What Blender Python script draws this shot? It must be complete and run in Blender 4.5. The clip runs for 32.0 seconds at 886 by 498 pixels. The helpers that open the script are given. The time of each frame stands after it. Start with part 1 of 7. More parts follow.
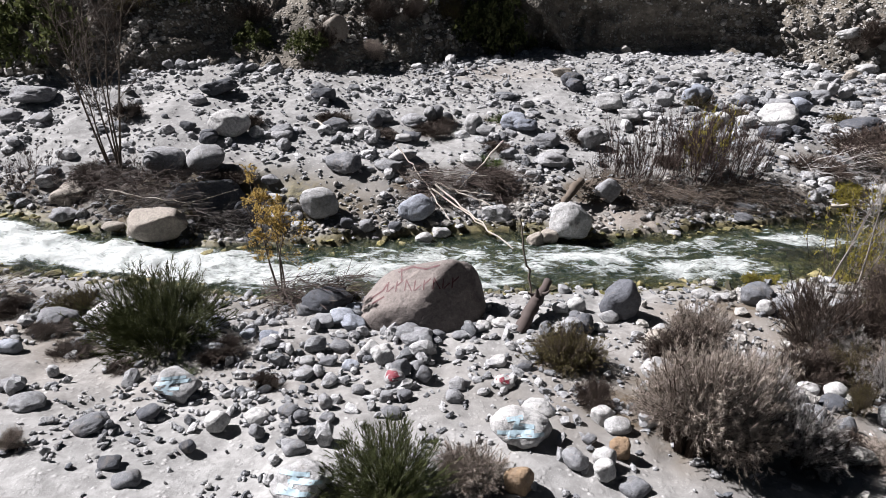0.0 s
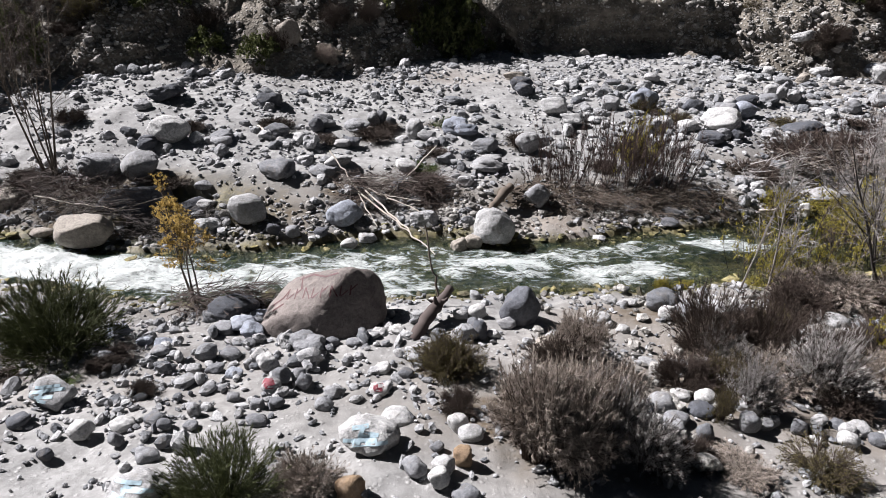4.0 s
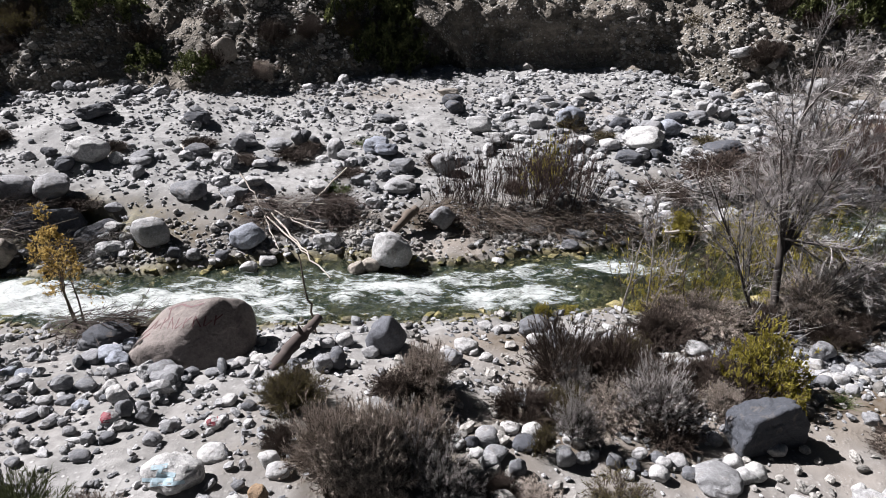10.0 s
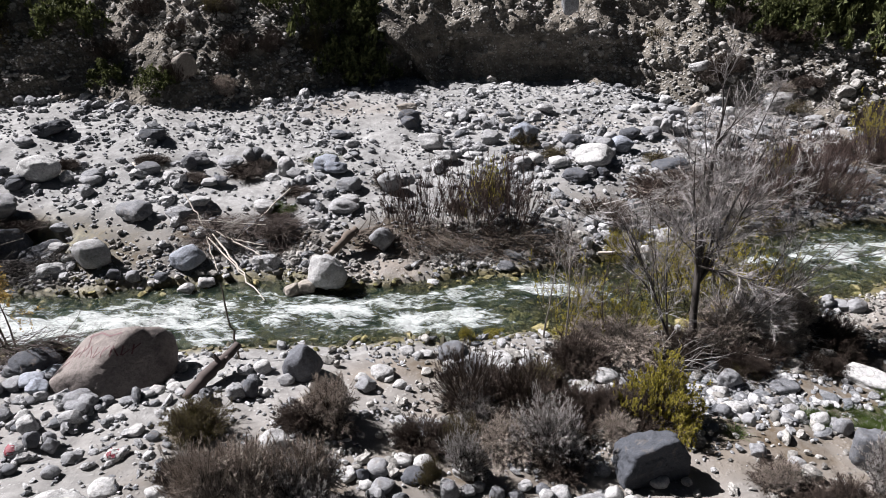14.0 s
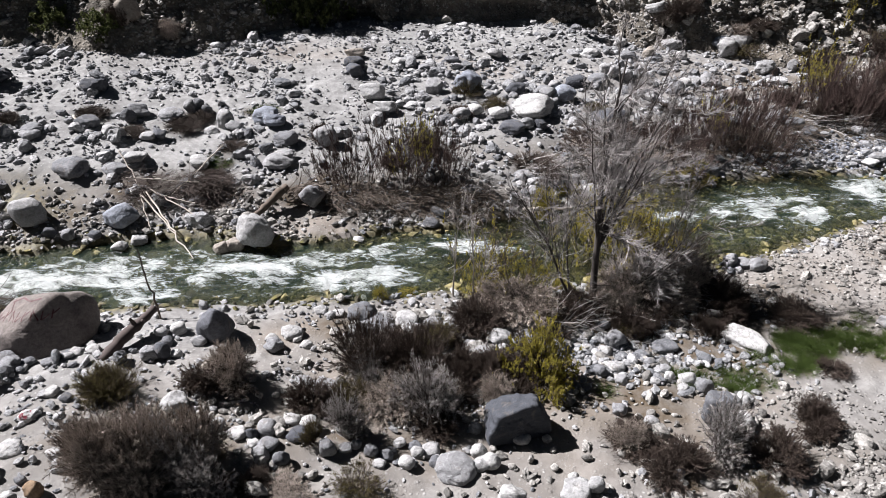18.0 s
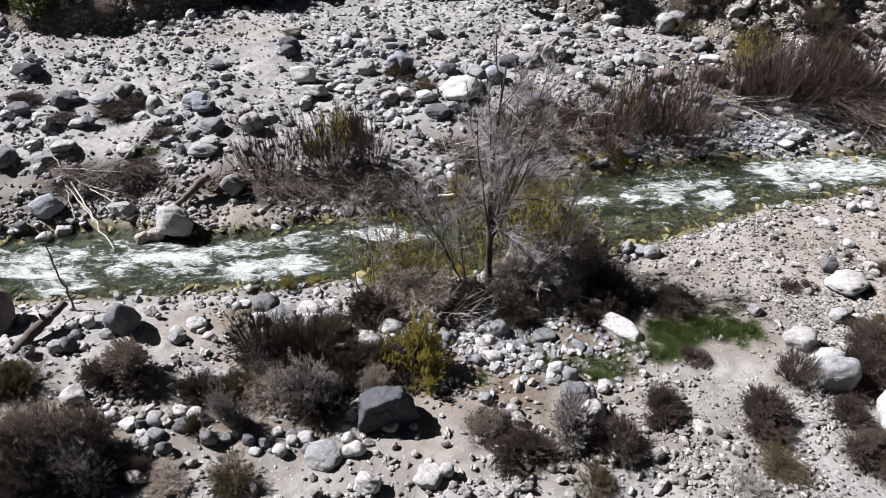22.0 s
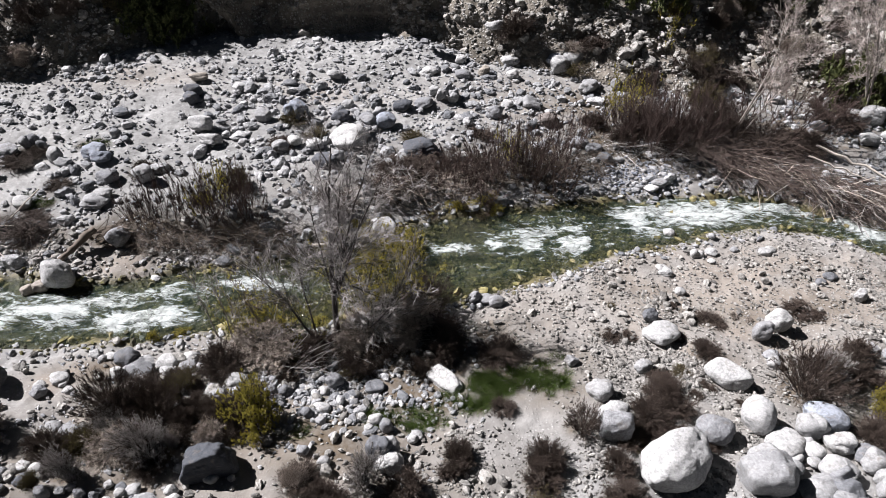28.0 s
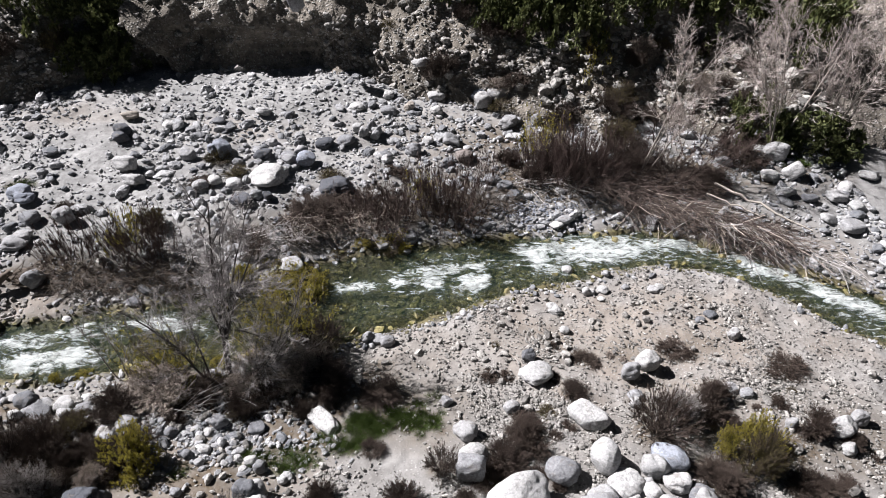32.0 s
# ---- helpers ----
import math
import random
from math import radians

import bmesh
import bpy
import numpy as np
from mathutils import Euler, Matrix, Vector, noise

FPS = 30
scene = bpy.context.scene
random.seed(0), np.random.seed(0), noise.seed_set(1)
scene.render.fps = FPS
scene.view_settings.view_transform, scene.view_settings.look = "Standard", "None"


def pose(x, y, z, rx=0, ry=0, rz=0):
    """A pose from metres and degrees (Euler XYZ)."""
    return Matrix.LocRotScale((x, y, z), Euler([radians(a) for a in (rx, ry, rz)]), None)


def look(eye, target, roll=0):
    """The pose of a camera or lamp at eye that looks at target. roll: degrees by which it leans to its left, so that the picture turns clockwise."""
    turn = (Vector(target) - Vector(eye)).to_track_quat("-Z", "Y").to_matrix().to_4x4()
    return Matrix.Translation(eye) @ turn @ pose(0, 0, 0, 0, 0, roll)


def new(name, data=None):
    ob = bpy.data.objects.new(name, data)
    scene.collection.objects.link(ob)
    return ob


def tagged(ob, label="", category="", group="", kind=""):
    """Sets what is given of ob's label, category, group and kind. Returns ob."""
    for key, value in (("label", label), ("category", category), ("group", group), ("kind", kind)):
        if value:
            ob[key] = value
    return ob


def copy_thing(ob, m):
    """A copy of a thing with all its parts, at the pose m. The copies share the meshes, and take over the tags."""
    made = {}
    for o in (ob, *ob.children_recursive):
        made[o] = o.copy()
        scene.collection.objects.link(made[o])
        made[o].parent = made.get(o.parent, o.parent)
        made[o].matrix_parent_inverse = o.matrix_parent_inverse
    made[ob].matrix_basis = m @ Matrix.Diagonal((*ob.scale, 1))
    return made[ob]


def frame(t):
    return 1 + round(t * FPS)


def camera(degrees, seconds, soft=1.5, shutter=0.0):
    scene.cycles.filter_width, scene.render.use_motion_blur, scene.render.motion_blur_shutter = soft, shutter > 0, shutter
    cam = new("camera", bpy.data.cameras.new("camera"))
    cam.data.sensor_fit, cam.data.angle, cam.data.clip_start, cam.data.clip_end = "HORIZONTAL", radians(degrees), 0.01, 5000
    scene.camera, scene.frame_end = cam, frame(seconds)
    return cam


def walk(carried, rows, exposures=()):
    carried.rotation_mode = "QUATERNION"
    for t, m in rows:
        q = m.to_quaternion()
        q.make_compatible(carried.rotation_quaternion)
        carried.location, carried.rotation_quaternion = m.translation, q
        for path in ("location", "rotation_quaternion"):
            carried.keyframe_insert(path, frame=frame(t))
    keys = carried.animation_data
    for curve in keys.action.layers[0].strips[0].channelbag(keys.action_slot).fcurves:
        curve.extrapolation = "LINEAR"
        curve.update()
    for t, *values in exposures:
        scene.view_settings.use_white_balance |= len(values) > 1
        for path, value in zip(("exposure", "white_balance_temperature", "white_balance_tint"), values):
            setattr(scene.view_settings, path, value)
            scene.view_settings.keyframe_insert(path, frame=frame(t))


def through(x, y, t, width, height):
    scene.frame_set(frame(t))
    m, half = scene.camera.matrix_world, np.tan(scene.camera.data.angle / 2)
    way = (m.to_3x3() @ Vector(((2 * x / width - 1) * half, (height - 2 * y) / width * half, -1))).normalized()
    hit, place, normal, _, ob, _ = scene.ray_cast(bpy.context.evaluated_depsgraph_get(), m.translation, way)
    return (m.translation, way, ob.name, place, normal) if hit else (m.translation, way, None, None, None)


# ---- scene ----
cam = camera(70.2, 32.0, soft=0.55)
PATH = [
    (0, (0.119, -0.075, 6.893), (0.105, 1.687, 5.947), -0.2),
    (1, (0.598, -0.08, 6.939), (0.584, 1.681, 5.991), -0.2),
    (2, (1.07, -0.089, 6.988), (1.056, 1.672, 6.04), -0.2),
    (3, (1.541, -0.127, 7.05), (1.528, 1.634, 6.102), -0.3),
    (3.5, (1.767, -0.149, 7.084), (1.754, 1.611, 6.135), -0.3),
    (5.5, (2.692, -0.132, 7.266), (2.679, 1.627, 6.314), -0.2),
    (6, (2.922, -0.14, 7.291), (2.909, 1.619, 6.34), -0.3),
    (7, (3.347, -0.121, 7.399), (3.335, 1.637, 6.447), -0.3),
    (8, (3.786, -0.149, 7.498), (3.773, 1.61, 6.547), -0.3),
    (9, (4.177, -0.137, 7.632), (4.167, 1.623, 6.681), -0.2),
    (10, (4.591, -0.113, 7.787), (4.58, 1.646, 6.836), -0.2),
    (11, (5.0, -0.093, 7.954), (4.99, 1.666, 7.002), -0.2),
    (12, (5.43, -0.084, 8.131), (5.418, 1.676, 7.18), -0.2),
    (13, (5.865, -0.063, 8.303), (5.852, 1.698, 7.354), -0.2),
    (13.5, (6.082, -0.067, 8.416), (6.071, 1.693, 7.466), -0.1),
    (15.5, (7.109, -0.062, 8.96), (7.093, 1.641, 7.911), -0.2),
    (16, (7.369, -0.05, 9.109), (7.354, 1.634, 8.032), -0.1),
    (16.5, (7.635, -0.057, 9.25), (7.62, 1.613, 8.149), -0.1),
    (17, (7.884, -0.079, 9.403), (7.872, 1.574, 8.278), -0.0),
    (18, (8.398, -0.11, 9.708), (8.39, 1.513, 8.54), -0.0),
    (19, (8.97, -0.123, 10.005), (8.965, 1.473, 8.799), 0.0),
    (20, (9.548, -0.13, 10.337), (9.547, 1.443, 9.101), 0.0),
    (21, (10.143, -0.155, 10.671), (10.145, 1.396, 9.408), 0.0),
    (22, (10.806, -0.163, 10.997), (10.811, 1.368, 9.711), -0.0),
    (22.5, (11.118, -0.162, 11.185), (11.126, 1.359, 9.886), 0.1),
    (23, (11.472, -0.159, 11.343), (11.479, 1.355, 10.037), -0.0),
    (23.5, (11.777, -0.154, 11.54), (11.785, 1.359, 10.232), -0.0),
    (24, (12.09, -0.171, 11.703), (12.101, 1.343, 10.396), -0.0),
    (25, (12.765, -0.197, 12.052), (12.778, 1.318, 10.746), 0.0),
    (25.5, (13.052, -0.205, 12.223), (13.069, 1.31, 10.917), 0.1),
    (27.5, (14.461, -0.241, 13.119), (14.485, 1.274, 11.814), 0.2),
    (28, (14.816, -0.254, 13.359), (14.843, 1.262, 12.054), 0.3),
    (29, (15.568, -0.269, 13.78), (15.6, 1.247, 12.476), 0.3),
    (30, (16.398, -0.267, 14.259), (16.431, 1.247, 12.954), 0.3),
    (31, (17.265, -0.258, 14.679), (17.299, 1.257, 13.374), 0.3),
    (32, (18.152, -0.265, 15.043), (18.187, 1.255, 13.744), 0.3),
]
walk(cam, [(t, look(eye, target, roll)) for t, eye, target, roll in PATH])

# ---- light ----
SUN_TO = Vector((0.93, -0.38, -0.98)).normalized()      # the way the sunlight travels: from the far left bank towards the near right
sun_data = bpy.data.lights.new("sun", "SUN")
sun_data.energy, sun_data.angle, sun_data.color = 5.0, radians(0.55), (1.0, 0.965, 0.985)
sun = new("sun", sun_data)
sun.matrix_world = Matrix.Translation((0, 0, 40)) @ SUN_TO.to_track_quat("-Z", "Y").to_matrix().to_4x4()
world = bpy.data.worlds.new("sky")
world.use_nodes = True
scene.world = world
sky = world.node_tree.nodes.new("ShaderNodeTexSky")
sky.sky_type, sky.sun_disc = "NISHITA", False
sky.sun_elevation = math.asin(-SUN_TO.z)
sky.sun_rotation = math.atan2(-SUN_TO.x, -SUN_TO.y)
world.node_tree.links.new(sky.outputs[0], world.node_tree.nodes["Background"].inputs[0])
world.node_tree.nodes["Background"].inputs[1].default_value = 0.0038
scene.view_settings.exposure = 1.42

# ---- the lie of the land, as functions of the plan ----
def vnoise(x, y, seed=0):
    """Smooth noise between -1 and 1 over the plan."""
    x, y = np.asarray(x, float), np.asarray(y, float)
    xi, yi = np.floor(x), np.floor(y)
    u, v = x - xi, y - yi
    u, v = u * u * (3 - 2 * u), v * v * (3 - 2 * v)

    def corner(a, b):
        s = np.sin(a * 127.1 + b * 311.7 + seed * 74.7) * 43758.5453
        return (s - np.floor(s)) * 2 - 1

    top = corner(xi, yi) * (1 - u) + corner(xi + 1, yi) * u
    low = corner(xi, yi + 1) * (1 - u) + corner(xi + 1, yi + 1) * u
    return top * (1 - v) + low * v


def line(*knots):
    """A rounded line y(x) through a few knots."""
    xs = np.arange(-160.0, 200.0, 0.25)
    ys = np.interp(xs, [k[0] for k in knots], [k[1] for k in knots])
    ys = np.convolve(np.pad(ys, 4, mode="edge"), np.ones(9) / 9, "valid")
    return lambda x: np.interp(x, xs, ys)


def step(a, b, v):
    t = np.clip((np.asarray(v, float) - a) / (b - a), 0, 1)
    return t * t * (3 - 2 * t)


far_bank = line((-160, 60), (-60, 26), (-16, 16.6), (-11.8, 15.2), (-9.4, 14.1), (-5.9, 13.2), (-2.5, 13.6), (1.7, 14.6), (3.6, 14.1), (5, 14.2),
                (7.7, 15), (10.1, 15.4), (12.5, 16.8), (16.6, 18.1), (20, 18.8), (23, 19.0), (26.8, 19.5), (30, 18.1), (34.7, 15.5), (60, 3), (200, -60))
near_bank = line((-160, 56), (-60, 22), (-14, 12.7), (-9.7, 11.8), (-7.1, 11.5), (-3.9, 10.9), (-2, 11), (1.2, 11.35), (3.9, 11.65), (7.2, 12.05),
                 (10, 12.3), (13.6, 12.9), (15.9, 13.6), (19.9, 15.3), (25.3, 17.25), (27.1, 17.5), (29.5, 16.8), (33.3, 13.3), (60, -2), (200, -65))
cliff_foot = line((-160, 66), (-60, 32), (-16, 23.2), (-12, 24.3), (-8, 25), (-4.4, 24.7), (-1, 26), (0.5, 27.2), (2, 28.6), (5, 30.6), (9.5, 30.3),
                  (13, 30.3), (15.4, 29.5), (16.9, 28.4), (18, 27.7), (20.5, 27.2), (24, 25.8), (30, 25.5), (36, 24.5), (60, 14), (200, -40))
near_slope = line((-20, 0.25), (2, 0.235), (7, 0.13), (30, 0.115))


def water_level(x):
    return -0.3 - 0.025 * np.clip(x, -30, 60)


def land(x, y, fine=True):
    """The height of the ground."""
    x, y = np.asarray(x, float), np.asarray(y, float)
    wob = 0.22 * vnoise(x * 1.1, y * 1.1, 3) + 0.1 * vnoise(x * 3.1, y * 3.1, 4)
    near, far, w = near_bank(x) - y + wob, y - far_bank(x) + wob, water_level(x)
    bank = np.minimum(1, np.maximum(near, far) / 0.5)
    z_near = w + 0.06 + near_slope(x) * np.minimum(near, 9) + 0.04 * np.maximum(near - 9, 0)
    z_far = w + 0.06 + 0.23 * np.minimum(far, 3) + 0.09 * np.clip(far - 3, 0, 9) + 0.25 * step(-2, -8, x) * step(1, 6, far)
    z_bed = w - 0.27 * step(0, 1.5, np.minimum(-near, -far)) - 0.04
    z = np.where(near > 0, z_near, np.where(far > 0, z_far, z_bed))
    rough = 0.10 * vnoise(x * 0.7, y * 0.7, 5) + 0.05 * vnoise(x * 1.9, y * 1.9, 6)
    if fine:
        rough = rough + 0.022 * vnoise(x * 4.7, y * 4.7, 7) + 0.012 * vnoise(x * 9.7, y * 9.7, 8)
    z = z + rough * np.clip(0.35 + 0.65 * bank, 0.3, 1)
    hollow = step(-6.5, -6.1, x) * step(-4.0, -5.0, x) * step(13.2, 13.7, y) * step(16.1, 15.6, y)
    z = z - hollow * np.maximum(z - w + 0.06, 0)
    behind = y - cliff_foot(x)
    z = z + np.clip(behind - 1.2, 0, 9) * 0.62 + np.clip(behind - 12, 0, 60) * 0.35
    return z


# ---- materials ----
class Graph:
    """A short way to write node materials."""

    def __init__(self, name):
        self.m = bpy.data.materials.new(name)
        self.m.use_nodes = True
        self.t = self.m.node_tree
        self.t.nodes.clear()
        self.out = self.t.nodes.new("ShaderNodeOutputMaterial")
        self.where = self.n("ShaderNodeNewGeometry").outputs["Position"]

    def n(self, kind, **props):
        node = self.t.nodes.new(kind)
        for k, v in props.items():
            setattr(node, k, v)
        return node

    def put(self, socket, v):
        if isinstance(v, bpy.types.NodeSocket):
            self.t.links.new(v, socket)
        elif isinstance(v, (tuple, list)) and len(v) == 3 and socket.type == "RGBA":
            socket.default_value = (*v, 1)
        else:
            socket.default_value = v

    def noise(self, scale, detail=4.0, rough=0.55, at=None, dist=0.0):
        node = self.n("ShaderNodeTexNoise")
        self.put(node.inputs["Vector"], at or self.where)
        self.put(node.inputs["Scale"], scale), self.put(node.inputs["Detail"], detail)
        self.put(node.inputs["Roughness"], rough), self.put(node.inputs["Distortion"], dist)
        return node.outputs[0]

    def cells(self, scale, feature="F1", at=None):
        node = self.n("ShaderNodeTexVoronoi", feature=feature)
        self.put(node.inputs["Vector"], at or self.where), self.put(node.inputs["Scale"], scale)
        return node.outputs

    def ramp(self, v, *stops):
        node = self.n("ShaderNodeValToRGB")
        e = node.color_ramp.elements
        while len(e) < len(stops):
            e.new(0.5)
        for el, (at, c) in zip(e, stops):
            el.position = at
            el.color = (*c, 1) if isinstance(c, tuple) else (c, c, c, 1)
        self.put(node.inputs[0], v)
        return node.outputs[0]

    def math(self, op, a, b=0.0, clamp=False):
        node = self.n("ShaderNodeMath", operation=op, use_clamp=clamp)
        self.put(node.inputs[0], a), self.put(node.inputs[1], b)
        return node.outputs[0]

    def mix(self, f, a, b, kind="MIX"):
        node = self.n("ShaderNodeMix", data_type="RGBA", blend_type=kind)
        self.put(node.inputs[0], f), self.put(node.inputs[6], a), self.put(node.inputs[7], b)
        return node.outputs[2]

    def bump(self, height, strength=0.5, distance=0.02, normal=None):
        node = self.n("ShaderNodeBump")
        self.put(node.inputs["Height"], height), self.put(node.inputs["Strength"], strength), self.put(node.inputs["Distance"], distance)
        if normal:
            self.put(node.inputs["Normal"], normal)
        return node.outputs[0]

    def attr(self, name):
        return self.n("ShaderNodeAttribute", attribute_name=name).outputs["Fac"]

    def random(self, island):
        return self.n("ShaderNodeNewGeometry").outputs["Random Per Island"] if island else self.n("ShaderNodeObjectInfo").outputs["Random"]

    def stretched(self, x, y, z, turn=0.0):
        node = self.n("ShaderNodeMapping")
        self.put(node.inputs["Vector"], self.where)
        node.inputs["Scale"].default_value, node.inputs["Rotation"].default_value = (x, y, z), (0, 0, turn)
        return node.outputs[0]

    def surface(self, color, rough=0.85, normal=None, **more):
        b = self.n("ShaderNodeBsdfPrincipled")
        self.put(b.inputs["Base Color"], color), self.put(b.inputs["Roughness"], rough)
        if normal:
            self.put(b.inputs["Normal"], normal)
        for k, v in more.items():
            self.put(b.inputs[k], v)
        self.t.links.new(b.outputs[0], self.out.inputs[0])
        return self.m


def rock_material(name, dark, light, island=False, stain=(0.16, 0.14, 0.12), veins=True, moss=None):
    g = Graph(name)
    r = g.random(island)
    shift = g.n("ShaderNodeVectorMath", operation="ADD")
    g.put(shift.inputs[0], g.where)
    tone = g.n("ShaderNodeCombineXYZ")
    g.put(tone.inputs[0], g.math("MULTIPLY", r, 37.0)), g.put(tone.inputs[1], g.math("MULTIPLY", r, 91.0))
    g.put(shift.inputs[1], tone.outputs[0])
    at = shift.outputs[0]
    broad = g.noise(1.9, 5, 0.6, at, 0.4)
    fine = g.noise(14, 6, 0.68, at)
    grain = g.noise(95, 3, 0.7, at)
    mixer = g.math("ADD", g.math("MULTIPLY", r, 0.62), g.math("MULTIPLY", broad, 0.5))
    col = g.mix(g.ramp(mixer, (0.18, 0.0), (0.85, 1.0)), dark, light)
    col = g.mix(g.math("MULTIPLY", g.ramp(fine, (0.35, 1.0), (0.6, 0.0)), 0.6), col, tuple(c * 0.55 for c in dark))
    col = g.mix(g.ramp(g.noise(3.1, 5, 0.7, at, 1.2), (0.55, 0.0), (0.72, 0.72)), col, stain)
    if veins:
        vein = g.ramp(g.noise(2.3, 2, 0.5, at, 2.5), (0.49, 0.0), (0.5, 0.3), (0.51, 0.0))
        col = g.mix(vein, col, tuple(min(1, c * 1.35) for c in light))
    col = g.mix(g.ramp(grain, (0.36, 0.55), (0.5, 0.0)), col, tuple(c * 0.4 for c in dark))
    if moss:
        col = g.mix(g.ramp(g.noise(4.0, 4, 0.6, at), (0.5, 0.0), (0.66, 0.75)), col, moss)
    height = g.math("ADD", g.math("MULTIPLY", fine, 0.8), g.math("MULTIPLY", grain, 0.16))
    return g.surface(col, g.ramp(fine, (0.3, 0.72), (0.7, 0.95)), g.bump(height, 0.9, 0.05), **{"Specular IOR Level": 0.3})


ROCKS = {
    "grey": rock_material("granite_grey", (0.10, 0.105, 0.118), (0.31, 0.313, 0.325)),
    "white": rock_material("granite_pale", (0.21, 0.213, 0.224), (0.50, 0.497, 0.49)),
    # for dark rock, and for many stones that are merely shaded on the near side
    "dark": rock_material("rock_dark_and_shaded", (0.05, 0.055, 0.066), (0.125, 0.13, 0.148)),
    "blue": rock_material("schist_bluish", (0.15, 0.167, 0.205), (0.36, 0.385, 0.435)),
    "tan": rock_material("sandstone_tan", (0.17, 0.147, 0.125), (0.33, 0.30, 0.265)),
    "pink": rock_material("granite_rosy", (0.13, 0.114, 0.107), (0.29, 0.253, 0.236), stain=(0.07, 0.062, 0.06)),
    "orange": rock_material("ironstone_orange", (0.18, 0.115, 0.07), (0.36, 0.27, 0.18)),
}
COBBLE = rock_material("cobble_mix", (0.08, 0.088, 0.102), (0.49, 0.49, 0.495), island=True)
COBBLE_WARM = rock_material("cobble_warm", (0.08, 0.077, 0.073), (0.47, 0.455, 0.43), island=True)
COBBLE_STONE = rock_material("bank_stone", (0.10, 0.097, 0.092), (0.44, 0.425, 0.40))
COBBLE_BAR = rock_material("cobble_bar", (0.07, 0.066, 0.063), (0.45, 0.435, 0.41), island=True)
BED_STONE = rock_material("riverbed_stone", (0.03, 0.029, 0.018), (0.36, 0.31, 0.155), island=True, stain=(0.1, 0.11, 0.03), veins=False, moss=(0.15, 0.135, 0.035))
EDGE_STONE = rock_material("wet_stone", (0.032, 0.03, 0.022), (0.22, 0.195, 0.12), island=True, stain=(0.08, 0.08, 0.03), veins=False, moss=(0.12, 0.112, 0.028))


def ground_material():
    g = Graph("silt_and_gravel")
    wet, warm, shade = g.attr("wet"), g.attr("warm"), g.attr("litter_and_shade")
    broad, mid, fine = g.noise(0.55, 5, 0.6), g.noise(5, 6, 0.65), g.noise(60, 4, 0.7)
    stones = g.cells(15, at=g.mix(0.12, g.where, g.n("ShaderNodeTexNoise").outputs[1]))
    pebble = g.cells(46, at=g.mix(0.05, g.where, g.n("ShaderNodeTexNoise").outputs[1]))
    sprinkled = g.ramp(g.noise(3.3, 5, 0.7), (0.42, 0.0), (0.62, 0.75))
    col = g.mix(g.ramp(broad, (0.3, 0.0), (0.7, 1.0)), (0.165, 0.165, 0.164), (0.305, 0.304, 0.30))
    col = g.mix(g.math("MULTIPLY", g.ramp(mid, (0.4, 0.8), (0.6, 0.0)), 0.75), col, (0.13, 0.128, 0.126))
    col = g.mix(g.math("MULTIPLY", warm, 0.85), col, g.mix(mid, (0.13, 0.11, 0.092), (0.255, 0.222, 0.19)))
    speck = g.mix(stones[1], (0.10, 0.10, 0.11), (0.46, 0.455, 0.445))
    col = g.mix(g.math("MULTIPLY", g.math("MULTIPLY", g.ramp(stones[0], (0.22, 1.0), (0.4, 0.0)), g.ramp(stones[1], (0.45, 0.0), (0.7, 1.0))), g.ramp(g.noise(1.7, 5, 0.7), (0.42, 0.0), (0.62, 0.8))), col, speck)
    col = g.mix(g.math("MULTIPLY", g.math("MULTIPLY", g.ramp(pebble[0], (0.2, 1.0), (0.4, 0.0)), sprinkled), g.ramp(pebble[1], (0.3, 0.2), (0.6, 1.0))), col, g.mix(pebble[1], (0.08, 0.08, 0.083), (0.44, 0.437, 0.435)))
    # one dark brown serves leaf litter and the shade painted on the ground
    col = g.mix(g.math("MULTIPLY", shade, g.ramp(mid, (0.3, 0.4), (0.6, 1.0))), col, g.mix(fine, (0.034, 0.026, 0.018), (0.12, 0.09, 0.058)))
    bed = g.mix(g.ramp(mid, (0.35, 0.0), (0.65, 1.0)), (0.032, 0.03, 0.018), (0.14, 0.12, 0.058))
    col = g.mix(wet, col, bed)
    lumps = g.math("MULTIPLY", g.ramp(stones[0], (0.1, 1.0), (0.5, 0.0)), g.ramp(stones[1], (0.45, 0.0), (0.7, 1.0)))
    height = g.math("ADD", g.math("MULTIPLY", lumps, 0.6), g.math("ADD", g.math("MULTIPLY", mid, 1.0), g.math("MULTIPLY", fine, 0.35)))
    return g.surface(col, g.math("SUBTRACT", 0.95, g.math("MULTIPLY", wet, 0.4)), g.bump(height, 0.6, 0.035), **{"Specular IOR Level": 0.25})


